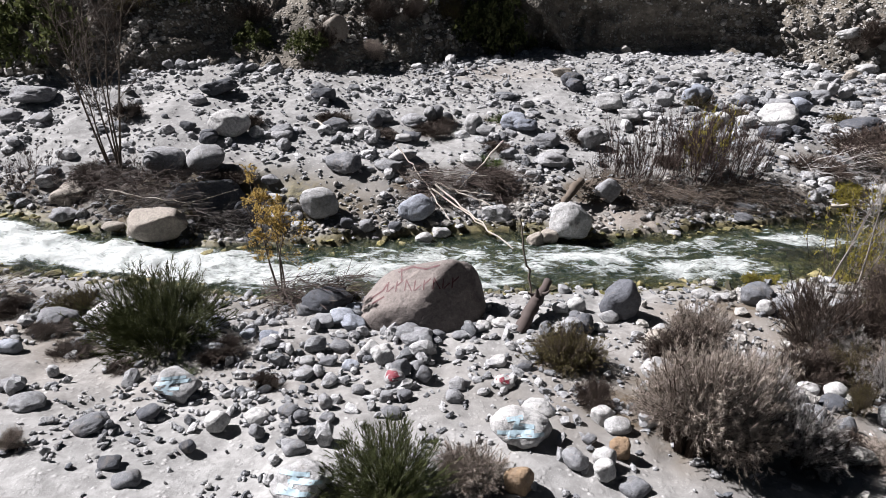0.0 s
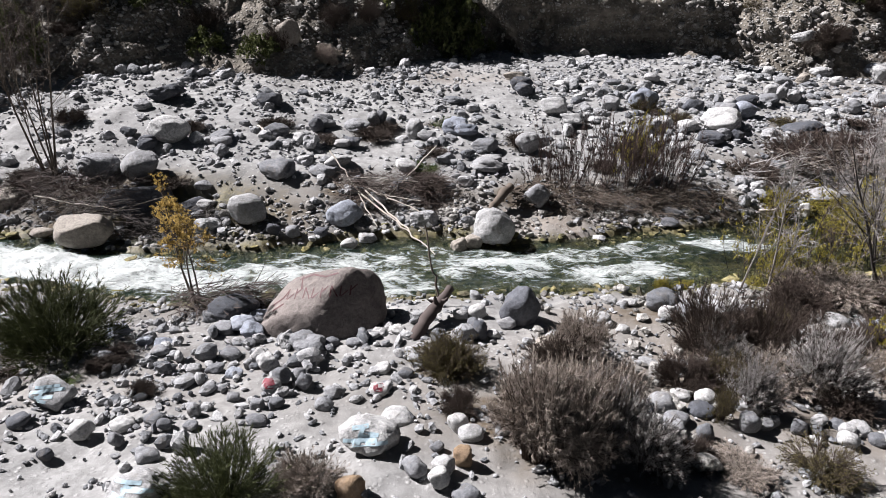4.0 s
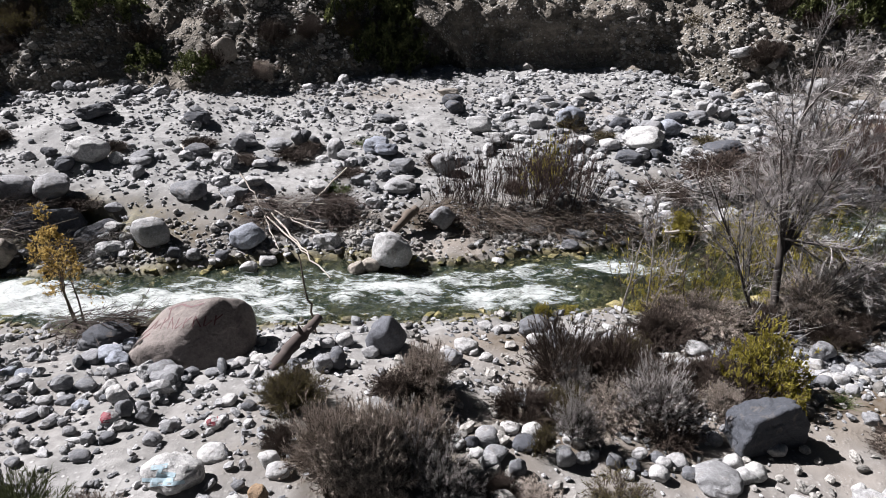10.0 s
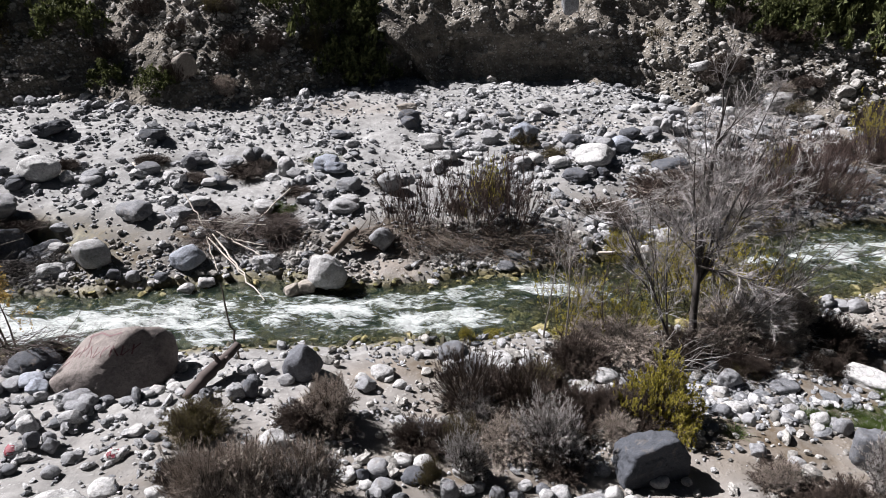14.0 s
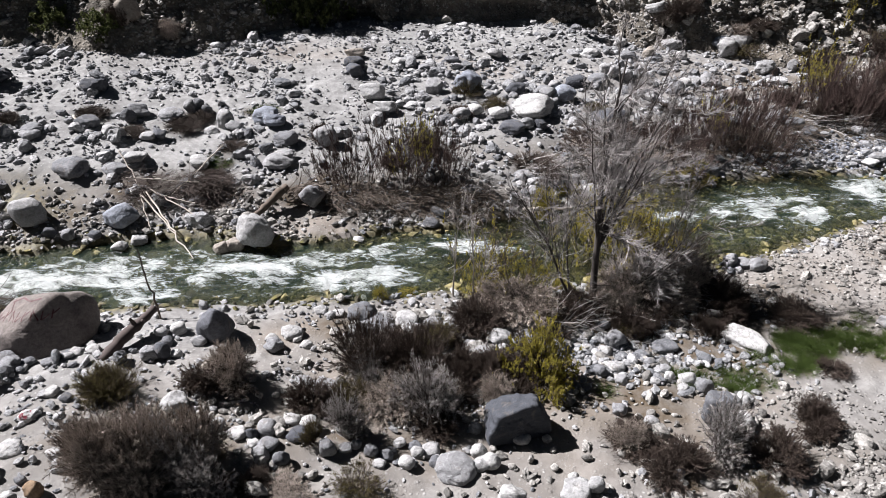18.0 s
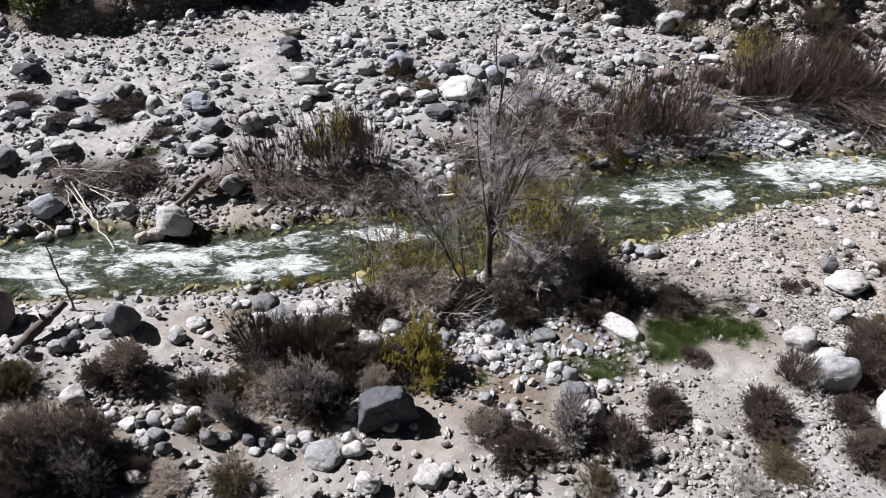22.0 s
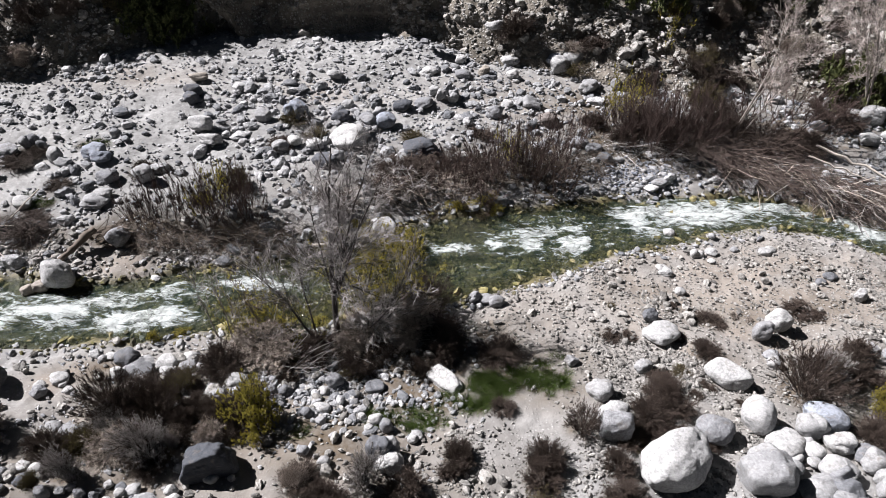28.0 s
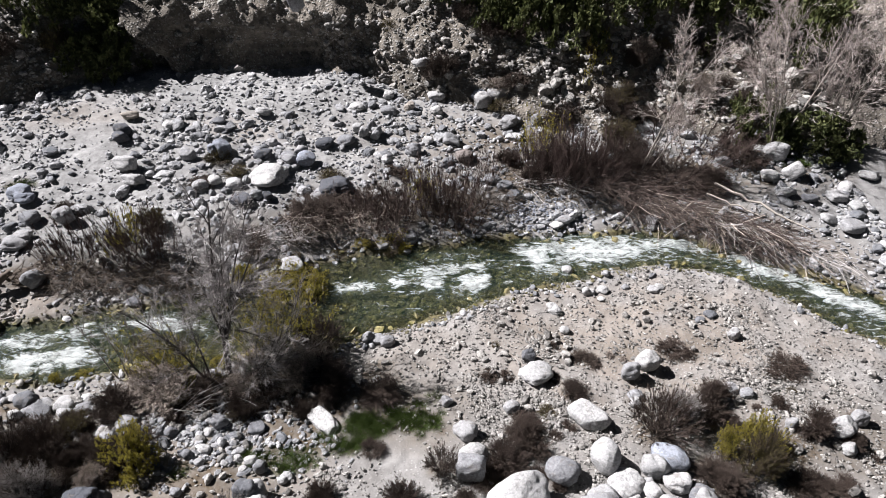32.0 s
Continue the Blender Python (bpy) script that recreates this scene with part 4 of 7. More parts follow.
boulder(22.30, 7.27, 0.94, 0.78, 0.61, "white", 6)
boulder(22.95, 7.81, 0.97, 0.81, 0.36, "white", 7)
boulder(24.05, 11.54, 0.65, 0.54, 0.67, "white", 8)
boulder(24.69, 11.99, 0.76, 0.63, 0.68, "white", 9)
boulder(21.23, 11.67, 1.06, 0.88, 0.40, "white", 10)
boulder(21.10, 12.34, 0.43, 0.35, 0.44, "grey", 11)
boulder(20.37, 10.37, 0.49, 0.41, 0.37, "white", 12)
boulder(22.29, 14.94, 0.44, 0.37, 0.18, "white", 13)
boulder(23.83, 15.72, 0.32, 0.27, 0.23, "white", 14)
boulder(27.97, 13.37, 0.42, 0.35, 0.43, "white", 15)
boulder(26.30, 15.92, 0.38, 0.32, 0.14, "white", 16)
boulder(23.49, 7.81, 0.43, 0.36, 0.25, "white", 17)
boulder(23.44, 7.33, 0.37, 0.31, 0.20, "white", 18)
boulder(24.19, 7.72, 0.52, 0.44, 0.33, "white", 19)
boulder(24.72, 7.25, 0.60, 0.50, 0.59, "white", 20)
boulder(23.91, 10.43, 0.39, 0.33, 0.40, "white", 21)
boulder(26.87, 10.97, 0.51, 0.43, 0.19, "white", 22)
boulder(23.00, 7.39, 0.43, 0.35, 0.25, "white", 23)
boulder(23.22, 7.54, 0.29, 0.24, 0.16, "grey", 24)
boulder(27.63, 14.43, 0.47, 0.39, 0.18, "grey", 25)
boulder(22.52, 13.77, 0.35, 0.29, 0.20, "white", 26)
boulder(24.11, 15.37, 0.30, 0.25, 0.11, "white", 27)
boulder(25.10, 15.98, 0.32, 0.27, 0.12, "white", 28)
boulder(0.58, 10.01, 0.35, 0.29, 0.13, "white", 29)
boulder(0.85, 10.16, 0.28, 0.23, 0.15, "white", 30)
boulder(0.76, 9.21, 0.33, 0.27, 0.12, "white", 31)
boulder(1.08, 9.28, 0.33, 0.28, 0.14, "white", 32)
boulder(1.23, 9.89, 0.28, 0.23, 0.11, "white", 33)
boulder(0.89, 9.51, 0.21, 0.17, 0.09, "white", 34)
boulder(2.32, 9.10, 0.41, 0.34, 0.31, "grey", 35)
boulder(2.57, 10.02, 0.35, 0.29, 0.28, "white", 36)
boulder(2.84, 9.19, 0.26, 0.22, 0.14, "white", 37)
boulder(2.50, 9.60, 0.27, 0.22, 0.17, "grey", 38)
boulder(0.66, 9.04, 0.26, 0.21, 0.10, "white", 39)
boulder(1.28, 9.07, 0.24, 0.20, 0.10, "white", 40)
boulder(1.41, 10.08, 0.26, 0.21, 0.11, "white", 41)
boulder(-5.48, 6.32, 0.50, 0.42, 0.19, "grey", 42)
boulder(-3.86, 6.27, 0.34, 0.29, 0.13, "dark", 43)
boulder(-4.37, 5.82, 0.47, 0.39, 0.18, "grey", 44)
boulder(-3.79, 5.16, 0.28, 0.23, 0.11, "dark", 45)
boulder(-3.08, 5.59, 0.20, 0.17, 0.15, "dark", 46)
boulder(-3.46, 4.87, 0.33, 0.27, 0.12, "grey", 47)
boulder(-3.69, 6.85, 0.66, 0.5, 0.42, "white", 48, "bluepaint")
boulder(-2.87, 6.05, 0.32, 0.26, 0.25, "white", 49)
boulder(-2.11, 9.34, 0.41, 0.34, 0.17, "grey", 50)
boulder(-1.57, 9.28, 0.48, 0.40, 0.21, "blue", 51)
boulder(-0.40, 8.68, 0.59, 0.49, 0.22, "grey", 52)
boulder(-0.92, 7.98, 0.41, 0.34, 0.27, "white", 53)
boulder(-0.67, 7.24, 0.32, 0.27, 0.22, "white", 54, "redpaint")
boulder(0.96, 7.21, 0.32, 0.27, 0.16, "white", 55, "redpaint")
boulder(-0.24, 7.49, 0.29, 0.24, 0.28, "grey", 56)
boulder(0.35, 8.90, 0.33, 0.27, 0.12, "grey", 57)
boulder(1.32, 6.28, 0.46, 0.38, 0.17, "white", 58)
boulder(1.01, 5.72, 0.78, 0.6, 0.42, "white", 59, "bluepaint")
boulder(0.90, 4.81, 0.32, 0.27, 0.33, "orange", 60)
boulder(-1.45, 4.72, 0.72, 0.55, 0.36, "white", 61, "bluepaint")
boulder(2.21, 4.88, 0.36, 0.30, 0.14, "grey", 62)
boulder(1.89, 5.04, 0.28, 0.23, 0.23, "white", 63)
boulder(2.30, 5.99, 0.34, 0.29, 0.19, "white", 64)
boulder(-6.15, 9.48, 0.69, 0.57, 0.26, "white", 65)
boulder(-6.71, 9.05, 0.66, 0.55, 0.25, "grey", 66)
boulder(-6.79, 7.90, 0.38, 0.32, 0.18, "blue", 67)
boulder(-6.08, 6.79, 0.30, 0.25, 0.12, "grey", 68)
boulder(-7.43, 9.91, 0.41, 0.34, 0.15, "grey", 69)
boulder(-3.33, 8.81, 0.28, 0.23, 0.12, "blue", 70)
boulder(-9.61, 14.39, 0.69, 0.57, 0.26, "grey", 71)
boulder(-6.95, 13.6, 1.55, 1.05, 0.62, "tan", 72, rough=0.6, power=14, yaw=-0.12, label="large flat-topped tan boulder standing in the rapids",
        faces=((-0.12, -0.1, 1.0, 0.56), (0.6, -0.75, 0.1, 0.62), (0.9, 0.2, 0.4, 0.8), (-0.9, -0.3, 0.2, 0.82), (0.0, 0.9, 0.4, 0.7)))
# two added dark boulders stand for the black shade of the undercut bank
boulder(-6.25, 15.2, 2.0, 1.3, 0.72, "dark", 931, label="great dark boulder added for the deep shade under the far bank", rough=0.6, yaw=0.0, faces=((0.45, -0.75, 0.42, 0.2), (-0.35, 0.45, 0.82, 0.6), (-0.92, -0.1, 0.35, 0.74), (0.95, 0.1, 0.3, 0.74)))
boulder(-5.0, 15.3, 1.3, 1.0, 0.5, "dark", 932, label="dark boulder added for the shade under the far bank", rough=0.7, yaw=0.1, faces=((0.4, -0.75, 0.45, 0.25), (-0.35, 0.45, 0.82, 0.6), (-0.92, -0.1, 0.35, 0.74)))
boulder(-8.17, 13.90, 0.54, 0.45, 0.20, "tan", 73)
boulder(-9.94, 15.36, 1.03, 0.86, 0.48, "tan", 74)
boulder(-7.66, 16.33, 1.18, 0.99, 0.62, "grey", 75, blocky=0.2, rough=0.5, power=8)
boulder(-6.5, 16.25, 1.15, 0.86, 0.62, "white", 76, blocky=0.2, rough=0.5, power=8)
boulder(-13.88, 21.05, 1.54, 1.28, 0.58, "grey", 77)
boulder(-6.45, 18.4, 1.25, 0.95, 0.7, "white", 78, blocky=0.3, power=10, rough=0.7)
boulder(-7.68, 21.52, 1.32, 1.10, 0.50, "dark", 79)
boulder(-4.12, 21.44, 0.89, 0.74, 0.41, "dark", 80)
boulder(-4.71, 15.95, 0.51, 0.43, 0.22, "grey", 81)
boulder(-4.40, 15.21, 0.54, 0.45, 0.23, "white", 82)
boulder(-3.12, 14.55, 1.0, 0.82, 0.68, "white", 83, blocky=0.2, power=9, rough=0.6)
boulder(-4.55, 14.89, 0.49, 0.41, 0.18, "grey", 84)
boulder(-0.67, 14.65, 0.95, 0.78, 0.64, "blue", 85, blocky=0.3, power=10, rough=0.7)
boulder(-0.05, 14.09, 0.54, 0.45, 0.23, "white", 86)
boulder(-2.77, 16.51, 1.04, 0.87, 0.39, "grey", 87)
boulder(-1.19, 17.18, 0.93, 0.77, 0.36, "white", 88)
boulder(-6.88, 17.67, 0.55, 0.46, 0.34, "dark", 89)
boulder(-3.34, 19.05, 0.76, 0.63, 0.40, "grey", 90)
boulder(-4.95, 18.57, 0.74, 0.62, 0.28, "grey", 91)
boulder(-1.89, 14.02, 0.38, 0.31, 0.27, "grey", 92)
boulder(-2.38, 14.04, 0.34, 0.28, 0.25, "dark", 93)
boulder(-12.80, 19.43, 0.77, 0.64, 0.29, "grey", 94)
boulder(-1.19, 14.07, 0.34, 0.28, 0.20, "dark", 95)
boulder(-14.09, 19.89, 0.70, 0.58, 0.26, "grey", 96)
boulder(-4.87, 18.25, 0.65, 0.55, 0.25, "grey", 97)
boulder(-1.25, 18.57, 0.58, 0.49, 0.22, "white", 98)
boulder(-2.19, 19.51, 0.52, 0.43, 0.45, "grey", 99)
boulder(-0.95, 19.95, 0.88, 0.73, 0.33, "grey", 100)
boulder(2.60, 19.65, 0.87, 0.73, 0.36, "blue", 101)
boulder(1.33, 19.39, 0.61, 0.51, 0.35, "white", 102)
boulder(-0.45, 20.42, 0.45, 0.38, 0.47, "white", 103)
boulder(0.80, 17.26, 0.71, 0.59, 0.30, "white", 104)
boulder(-1.56, 16.66, 0.77, 0.64, 0.29, "grey", 105)
boulder(4.48, 18.62, 0.76, 0.63, 0.61, "white", 106)
boulder(3.32, 17.70, 0.65, 0.54, 0.26, "white", 107)
boulder(11.54, 21.30, 1.59, 1.32, 0.60, "white", 108)
boulder(10.69, 19.93, 0.89, 0.74, 0.34, "dark", 109)
boulder(11.03, 22.77, 0.79, 0.66, 0.38, "dark", 110)
boulder(4.67, 25.33, 0.86, 0.72, 0.34, "tan", 111)
boulder(4.89, 23.63, 0.73, 0.61, 0.44, "dark", 112)
boulder(7.96, 22.63, 0.69, 0.58, 0.50, "white", 113)
boulder(9.13, 23.24, 0.81, 0.67, 0.38, "white", 114)
boulder(20.89, 28.82, 0.78, 0.65, 0.46, "white", 115)
boulder(21.41, 27.87, 1.19, 0.99, 0.80, "white", 116)
boulder(4.48, 15.74, 0.77, 0.65, 0.66, "grey", 117)
boulder(3.2, 14.15, 1.05, 0.85, 0.86, "white", 118, label="tall pale boulder standing at the water's edge", narrow=0.18, blocky=0.5)
boulder(2.65, 13.93, 0.49, 0.41, 0.34, "tan", 119)
boulder(8.01, 17.20, 0.42, 0.35, 0.23, "grey", 120)
boulder(11.11, 16.72, 0.51, 0.42, 0.19, "white", 121)
boulder(13.01, 17.03, 0.96, 0.80, 0.36, "white", 122)
boulder(7.98, 15.12, 0.51, 0.43, 0.19, "grey", 123)
boulder(-8.09, 20.46, 0.62, 0.52, 0.29, "grey", 124)
boulder(-7.77, 18.49, 0.50, 0.41, 0.30, "dark", 125)
boulder(-6.92, 17.87, 0.51, 0.43, 0.32, "dark", 126)
boulder(-2.50, 18.72, 0.60, 0.50, 0.29, "white", 127)
boulder(1.94, 17.86, 0.65, 0.54, 0.24, "grey", 128)
boulder(-0.91, 18.64, 0.44, 0.36, 0.28, "dark", 129)
boulder(0.12, 20.40, 0.40, 0.33, 0.39, "grey", 130)
boulder(6.54, 24.78, 0.64, 0.53, 0.28, "white", 131)
boulder(8.63, 25.22, 0.65, 0.54, 0.24, "grey", 132)
boulder(10.45, 26.07, 0.76, 0.63, 0.33, "white", 133)
boulder(14.58, 26.97, 0.83, 0.69, 0.31, "white", 134)
boulder(16.16, 26.70, 0.78, 0.65, 0.30, "grey", 135)
boulder(12.07, 22.74, 0.68, 0.56, 0.32, "grey", 136)
boulder(14.41, 24.08, 0.84, 0.70, 0.33, "grey", 137)
boulder(15.68, 24.97, 0.52, 0.43, 0.42, "white", 138)
boulder(18.01, 24.52, 0.56, 0.46, 0.29, "white", 139)
boulder(16.18, 23.11, 0.69, 0.57, 0.26, "grey", 140)
boulder(2.53, 9.16, 0.39, 0.33, 0.34, "dark", 141)
boulder(2.25, 9.90, 0.31, 0.26, 0.18, "white", 142)
boulder(5.43, 11.18, 0.35, 0.29, 0.15, "white", 143)
boulder(5.85, 11.14, 0.35, 0.29, 0.13, "white", 144)
boulder(6.95, 10.87, 0.59, 0.49, 0.22, "white", 145)
boulder(7.51, 10.91, 0.70, 0.59, 0.26, "white", 146)
boulder(7.08, 10.28, 0.44, 0.36, 0.16, "white", 147)
boulder(4.60, 9.95, 0.32, 0.26, 0.12, "white", 148)
boulder(5.10, 10.02, 0.27, 0.22, 0.10, "white", 149)
boulder(3.74, 8.68, 0.56, 0.47, 0.25, "tan", 150)
boulder(6.00, 8.51, 0.47, 0.39, 0.22, "white", 151)
boulder(5.53, 8.68, 0.38, 0.32, 0.14, "white", 152)
boulder(5.59, 7.39, 0.34, 0.28, 0.17, "white", 153)
boulder(5.95, 7.29, 0.34, 0.28, 0.27, "white", 154)
boulder(5.33, 6.79, 0.40, 0.33, 0.19, "grey", 155)
boulder(4.98, 7.01, 0.25, 0.21, 0.25, "dark", 156)
boulder(9.63, 10.12, 0.56, 0.46, 0.21, "white", 157)
boulder(8.89, 10.93, 0.46, 0.38, 0.17, "grey", 158)
boulder(5.00, 6.05, 0.22, 0.19, 0.15, "grey", 159)
boulder(8.58, 6.43, 0.74, 0.62, 0.28, "white", 160)
boulder(7.46, 6.84, 0.21, 0.18, 0.09, "grey", 161)
boulder(7.87, 6.95, 0.30, 0.25, 0.11, "grey", 162)
boulder(8.13, 6.89, 0.38, 0.31, 0.15, "white", 163)
boulder(8.83, 6.99, 0.25, 0.21, 0.09, "white", 164)
boulder(7.27, 6.52, 0.25, 0.21, 0.10, "white", 165)
boulder(9.03, 6.54, 0.33, 0.28, 0.23, "white", 166)
boulder(8.41, 6.64, 0.32, 0.27, 0.12, "white", 167)
boulder(8.96, 7.47, 0.28, 0.23, 0.20, "grey", 168)
boulder(6.82, 6.90, 0.25, 0.20, 0.16, "grey", 169)
boulder(9.79, 7.14, 0.34, 0.28, 0.17, "white", 170)
boulder(-0.54, 8.86, 0.59, 0.49, 0.22, "grey", 171)
boulder(-1.12, 8.19, 0.36, 0.30, 0.29, "white", 172)
boulder(-0.59, 7.55, 0.31, 0.26, 0.30, "grey", 173)
boulder(-0.35, 7.61, 0.26, 0.22, 0.27, "grey", 174)
boulder(0.30, 7.17, 0.33, 0.27, 0.17, "white", 175)
boulder(0.21, 6.76, 0.28, 0.24, 0.17, "grey", 176)
boulder(-0.48, 6.84, 0.24, 0.20, 0.14, "grey", 177)
boulder(-0.63, 6.36, 0.32, 0.26, 0.12, "grey", 178)
boulder(-1.55, 6.51, 0.20, 0.17, 0.20, "grey", 179)
boulder(2.14, 6.17, 0.31, 0.26, 0.26, "white", 180)
boulder(1.86, 5.65, 0.19, 0.16, 0.11, "grey", 181)
boulder(2.19, 5.45, 0.27, 0.23, 0.28, "orange", 182)
boulder(1.60, 5.22, 0.33, 0.27, 0.19, "grey", 183)
boulder(1.95, 5.23, 0.30, 0.25, 0.19, "white", 184)
boulder(-1.98, 6.29, 0.30, 0.25, 0.11, "grey", 185)
boulder(-1.76, 5.51, 0.34, 0.28, 0.13, "grey", 186)
boulder(-2.90, 8.65, 0.43, 0.36, 0.16, "blue", 187)
boulder(-4.10, 9.36, 0.46, 0.38, 0.19, "blue", 188)
boulder(-2.59, 10.01, 0.48, 0.40, 0.20, "grey", 189)
boulder(-1.79, 9.47, 0.50, 0.42, 0.20, "blue", 190)
boulder(-1.63, 9.88, 0.46, 0.38, 0.17, "blue", 191)
boulder(-0.07, 8.90, 0.33, 0.27, 0.13, "grey", 192)
boulder(-1.66, 8.36, 0.37, 0.31, 0.14, "grey", 193)
boulder(-1.76, 7.92, 0.30, 0.25, 0.14, "grey", 194)
boulder(-1.53, 8.87, 0.29, 0.24, 0.11, "grey", 195)
boulder(-2.12, 7.91, 0.30, 0.25, 0.11, "white", 196)
boulder(-2.81, 8.29, 0.36, 0.30, 0.14, "grey", 197)
boulder(-1.62, 7.23, 0.25, 0.21, 0.14, "grey", 198)
boulder(-1.39, 7.71, 0.28, 0.23, 0.12, "blue", 199)
boulder(-1.18, 7.01, 0.23, 0.19, 0.12, "grey", 200)
boulder(-1.46, 6.17, 0.22, 0.18, 0.09, "grey", 201)
boulder(-1.79, 6.14, 0.21, 0.17, 0.15, "grey", 202)
boulder(-2.39, 6.21, 0.37, 0.31, 0.14, "white", 203)
boulder(-2.28, 5.81, 0.21, 0.18, 0.22, "grey", 204)
boulder(-0.73, 6.75, 0.22, 0.18, 0.16, "grey", 205)
boulder(0.93, 7.97, 0.32, 0.27, 0.12, "white", 206)
boulder(1.34, 7.77, 0.26, 0.22, 0.15, "grey", 207)
boulder(11.87, 9.25, 0.37, 0.31, 0.14, "white", 208)
boulder(13.24, 9.94, 0.57, 0.47, 0.21, "grey", 209)
boulder(16.38, 13.45, 0.55, 0.46, 0.21, "white", 210)
boulder(16.04, 13.46, 0.41, 0.34, 0.40, "grey", 211)
boulder(9.20, 9.73, 0.43, 0.36, 0.16, "white", 212)
boulder(8.69, 10.88, 0.42, 0.35, 0.17, "white", 213)
boulder(11.25, 8.58, 0.24, 0.20, 0.14, "grey", 214)
boulder(12.35, 10.15, 0.40, 0.33, 0.15, "grey", 215)
boulder(12.09, 10.78, 0.33, 0.27, 0.15, "grey", 216)
boulder(12.60, 9.64, 0.26, 0.21, 0.11, "white", 217)
boulder(12.93, 10.75, 0.35, 0.29, 0.15, "dark", 218)
boulder(13.00, 8.87, 0.24, 0.20, 0.21, "white", 219)
boulder(13.19, 8.57, 0.26, 0.21, 0.14, "white", 220)
boulder(12.75, 8.89, 0.28, 0.24, 0.11, "grey", 221)
boulder(13.76, 7.47, 0.67, 0.56, 0.41, "white", 222)
boulder(20.55, 27.81, 1.01, 0.84, 0.66, "blue", 223)
boulder(21.82, 25.97, 0.83, 0.69, 0.43, "white", 224)
boulder(23.09, 26.15, 0.51, 0.43, 0.49, "white", 225)
boulder(23.51, 19.74, 0.70, 0.58, 0.26, "white", 226)
boulder(23.20, 17.06, 0.47, 0.39, 0.29, "white", 227)
boulder(24.24, 15.81, 0.44, 0.37, 0.17, "white", 228)
boulder(9.45, 20.98, 0.59, 0.49, 0.38, "white", 229)
boulder(9.04, 22.90, 0.71, 0.59, 0.59, "blue", 230)
boulder(5.75, 21.69, 0.95, 0.79, 0.59, "white", 231)
boulder(6.27, 20.87, 0.89, 0.74, 0.43, "white", 232)
boulder(4.84, 24.01, 0.85, 0.71, 0.55, "dark", 233)
boulder(2.28, 19.89, 0.90, 0.75, 0.44, "blue", 234)
boulder(0.96, 19.66, 0.60, 0.50, 0.62, "white", 235)
boulder(-0.21, 20.55, 0.46, 0.38, 0.47, "grey", 236)
boulder(3.20, 17.37, 0.97, 0.80, 0.36, "white", 237)
boulder(3.18, 18.62, 0.79, 0.66, 0.36, "grey", 238)
boulder(-2.00, 19.93, 0.75, 0.62, 0.40, "grey", 239)
boulder(2.3, 13.8, 0.46, 0.39, 0.36, "tan", 240)
boulder(-0.47, 13.79, 0.46, 0.39, 0.26, "white", 241)
boulder(7.88, 17.01, 0.35, 0.29, 0.20, "white", 242)
boulder(13.55, 8.73, 0.33, 0.28, 0.19, "white", 243)
boulder(21.06, 20.79, 0.48, 0.40, 0.18, "white", 244)
boulder(10.03, 22.43, 0.49, 0.41, 0.30, "grey", 245)
boulder(10.79, 22.98, 0.54, 0.45, 0.38, "grey", 246)
boulder(12.57, 23.22, 0.55, 0.46, 0.43, "white", 247)
boulder(11.24, 23.71, 0.51, 0.43, 0.28, "white", 248)
boulder(13.51, 23.88, 0.86, 0.72, 0.32, "dark", 249)
boulder(13.68, 20.66, 0.51, 0.43, 0.28, "white", 250)
boulder(15.87, 20.70, 0.59, 0.49, 0.22, "white", 251)
boulder(20.76, 21.89, 0.74, 0.62, 0.28, "grey", 252)
boulder(15.49, 25.12, 0.54, 0.45, 0.55, "grey", 253)
boulder(14.87, 24.95, 0.53, 0.44, 0.42, "white", 254)
boulder(18.41, 26.70, 0.61, 0.51, 0.35, "white", 255)
boulder(18.43, 28.04, 0.97, 0.81, 0.40, "white", 256)
boulder(16.13, 28.05, 0.58, 0.48, 0.37, "white", 257)
boulder(7.75, 6.54, 0.31, 0.26, 0.22, "white", 258)
boulder(7.91, 6.80, 0.25, 0.21, 0.20, "white", 259)
boulder(7.39, 6.70, 0.25, 0.21, 0.17, "grey", 260)
boulder(9.00, 6.87, 0.32, 0.26, 0.30, "white", 261)
boulder(6.64, 7.25, 0.43, 0.36, 0.22, "white", 262)
boulder(6.37, 6.71, 0.31, 0.26, 0.32, "grey", 263)
boulder(7.12, 6.73, 0.25, 0.21, 0.26, "grey", 264)
boulder(5.79, 7.02, 0.42, 0.35, 0.16, "dark", 265)
boulder(9.48, 5.78, 0.48, 0.40, 0.40, "white", 266)
boulder(10.57, 6.30, 0.20, 0.17, 0.21, "white", 267)
boulder(10.89, 6.08, 0.30, 0.25, 0.31, "white", 268)
boulder(12.39, 6.39, 0.22, 0.19, 0.15, "white", 269)
boulder(3.13, 9.70, 0.37, 0.31, 0.21, "white", 270)
boulder(20.18, 7.2, 1.75, 1.3, 1.15, "white", 271, label="great smooth pale granite boulder among brown shrubs", sink=0.14, blocky=0.4, yaw=0.55, rough=0.8, power=11, skew=0.25)
boulder(23.79, 6.90, 0.55, 0.46, 0.57, "grey", 272)
boulder(23.19, 6.60, 0.83, 0.69, 0.39, "white", 273)
boulder(24.88, 7.04, 0.49, 0.41, 0.41, "white", 274)
boulder(13.73, 7.81, 0.55, 0.46, 0.55, "white", 275)
boulder(19.17, 8.71, 0.79, 0.66, 0.52, "white", 276)
boulder(16.70, 13.28, 0.50, 0.41, 0.33, "white", 277)
boulder(24.01, 10.77, 0.50, 0.42, 0.26, "grey", 278)
boulder(29.37, 9.49, 0.74, 0.61, 0.72, "white", 279)
boulder(30.21, 9.94, 0.49, 0.40, 0.50, "white", 280)
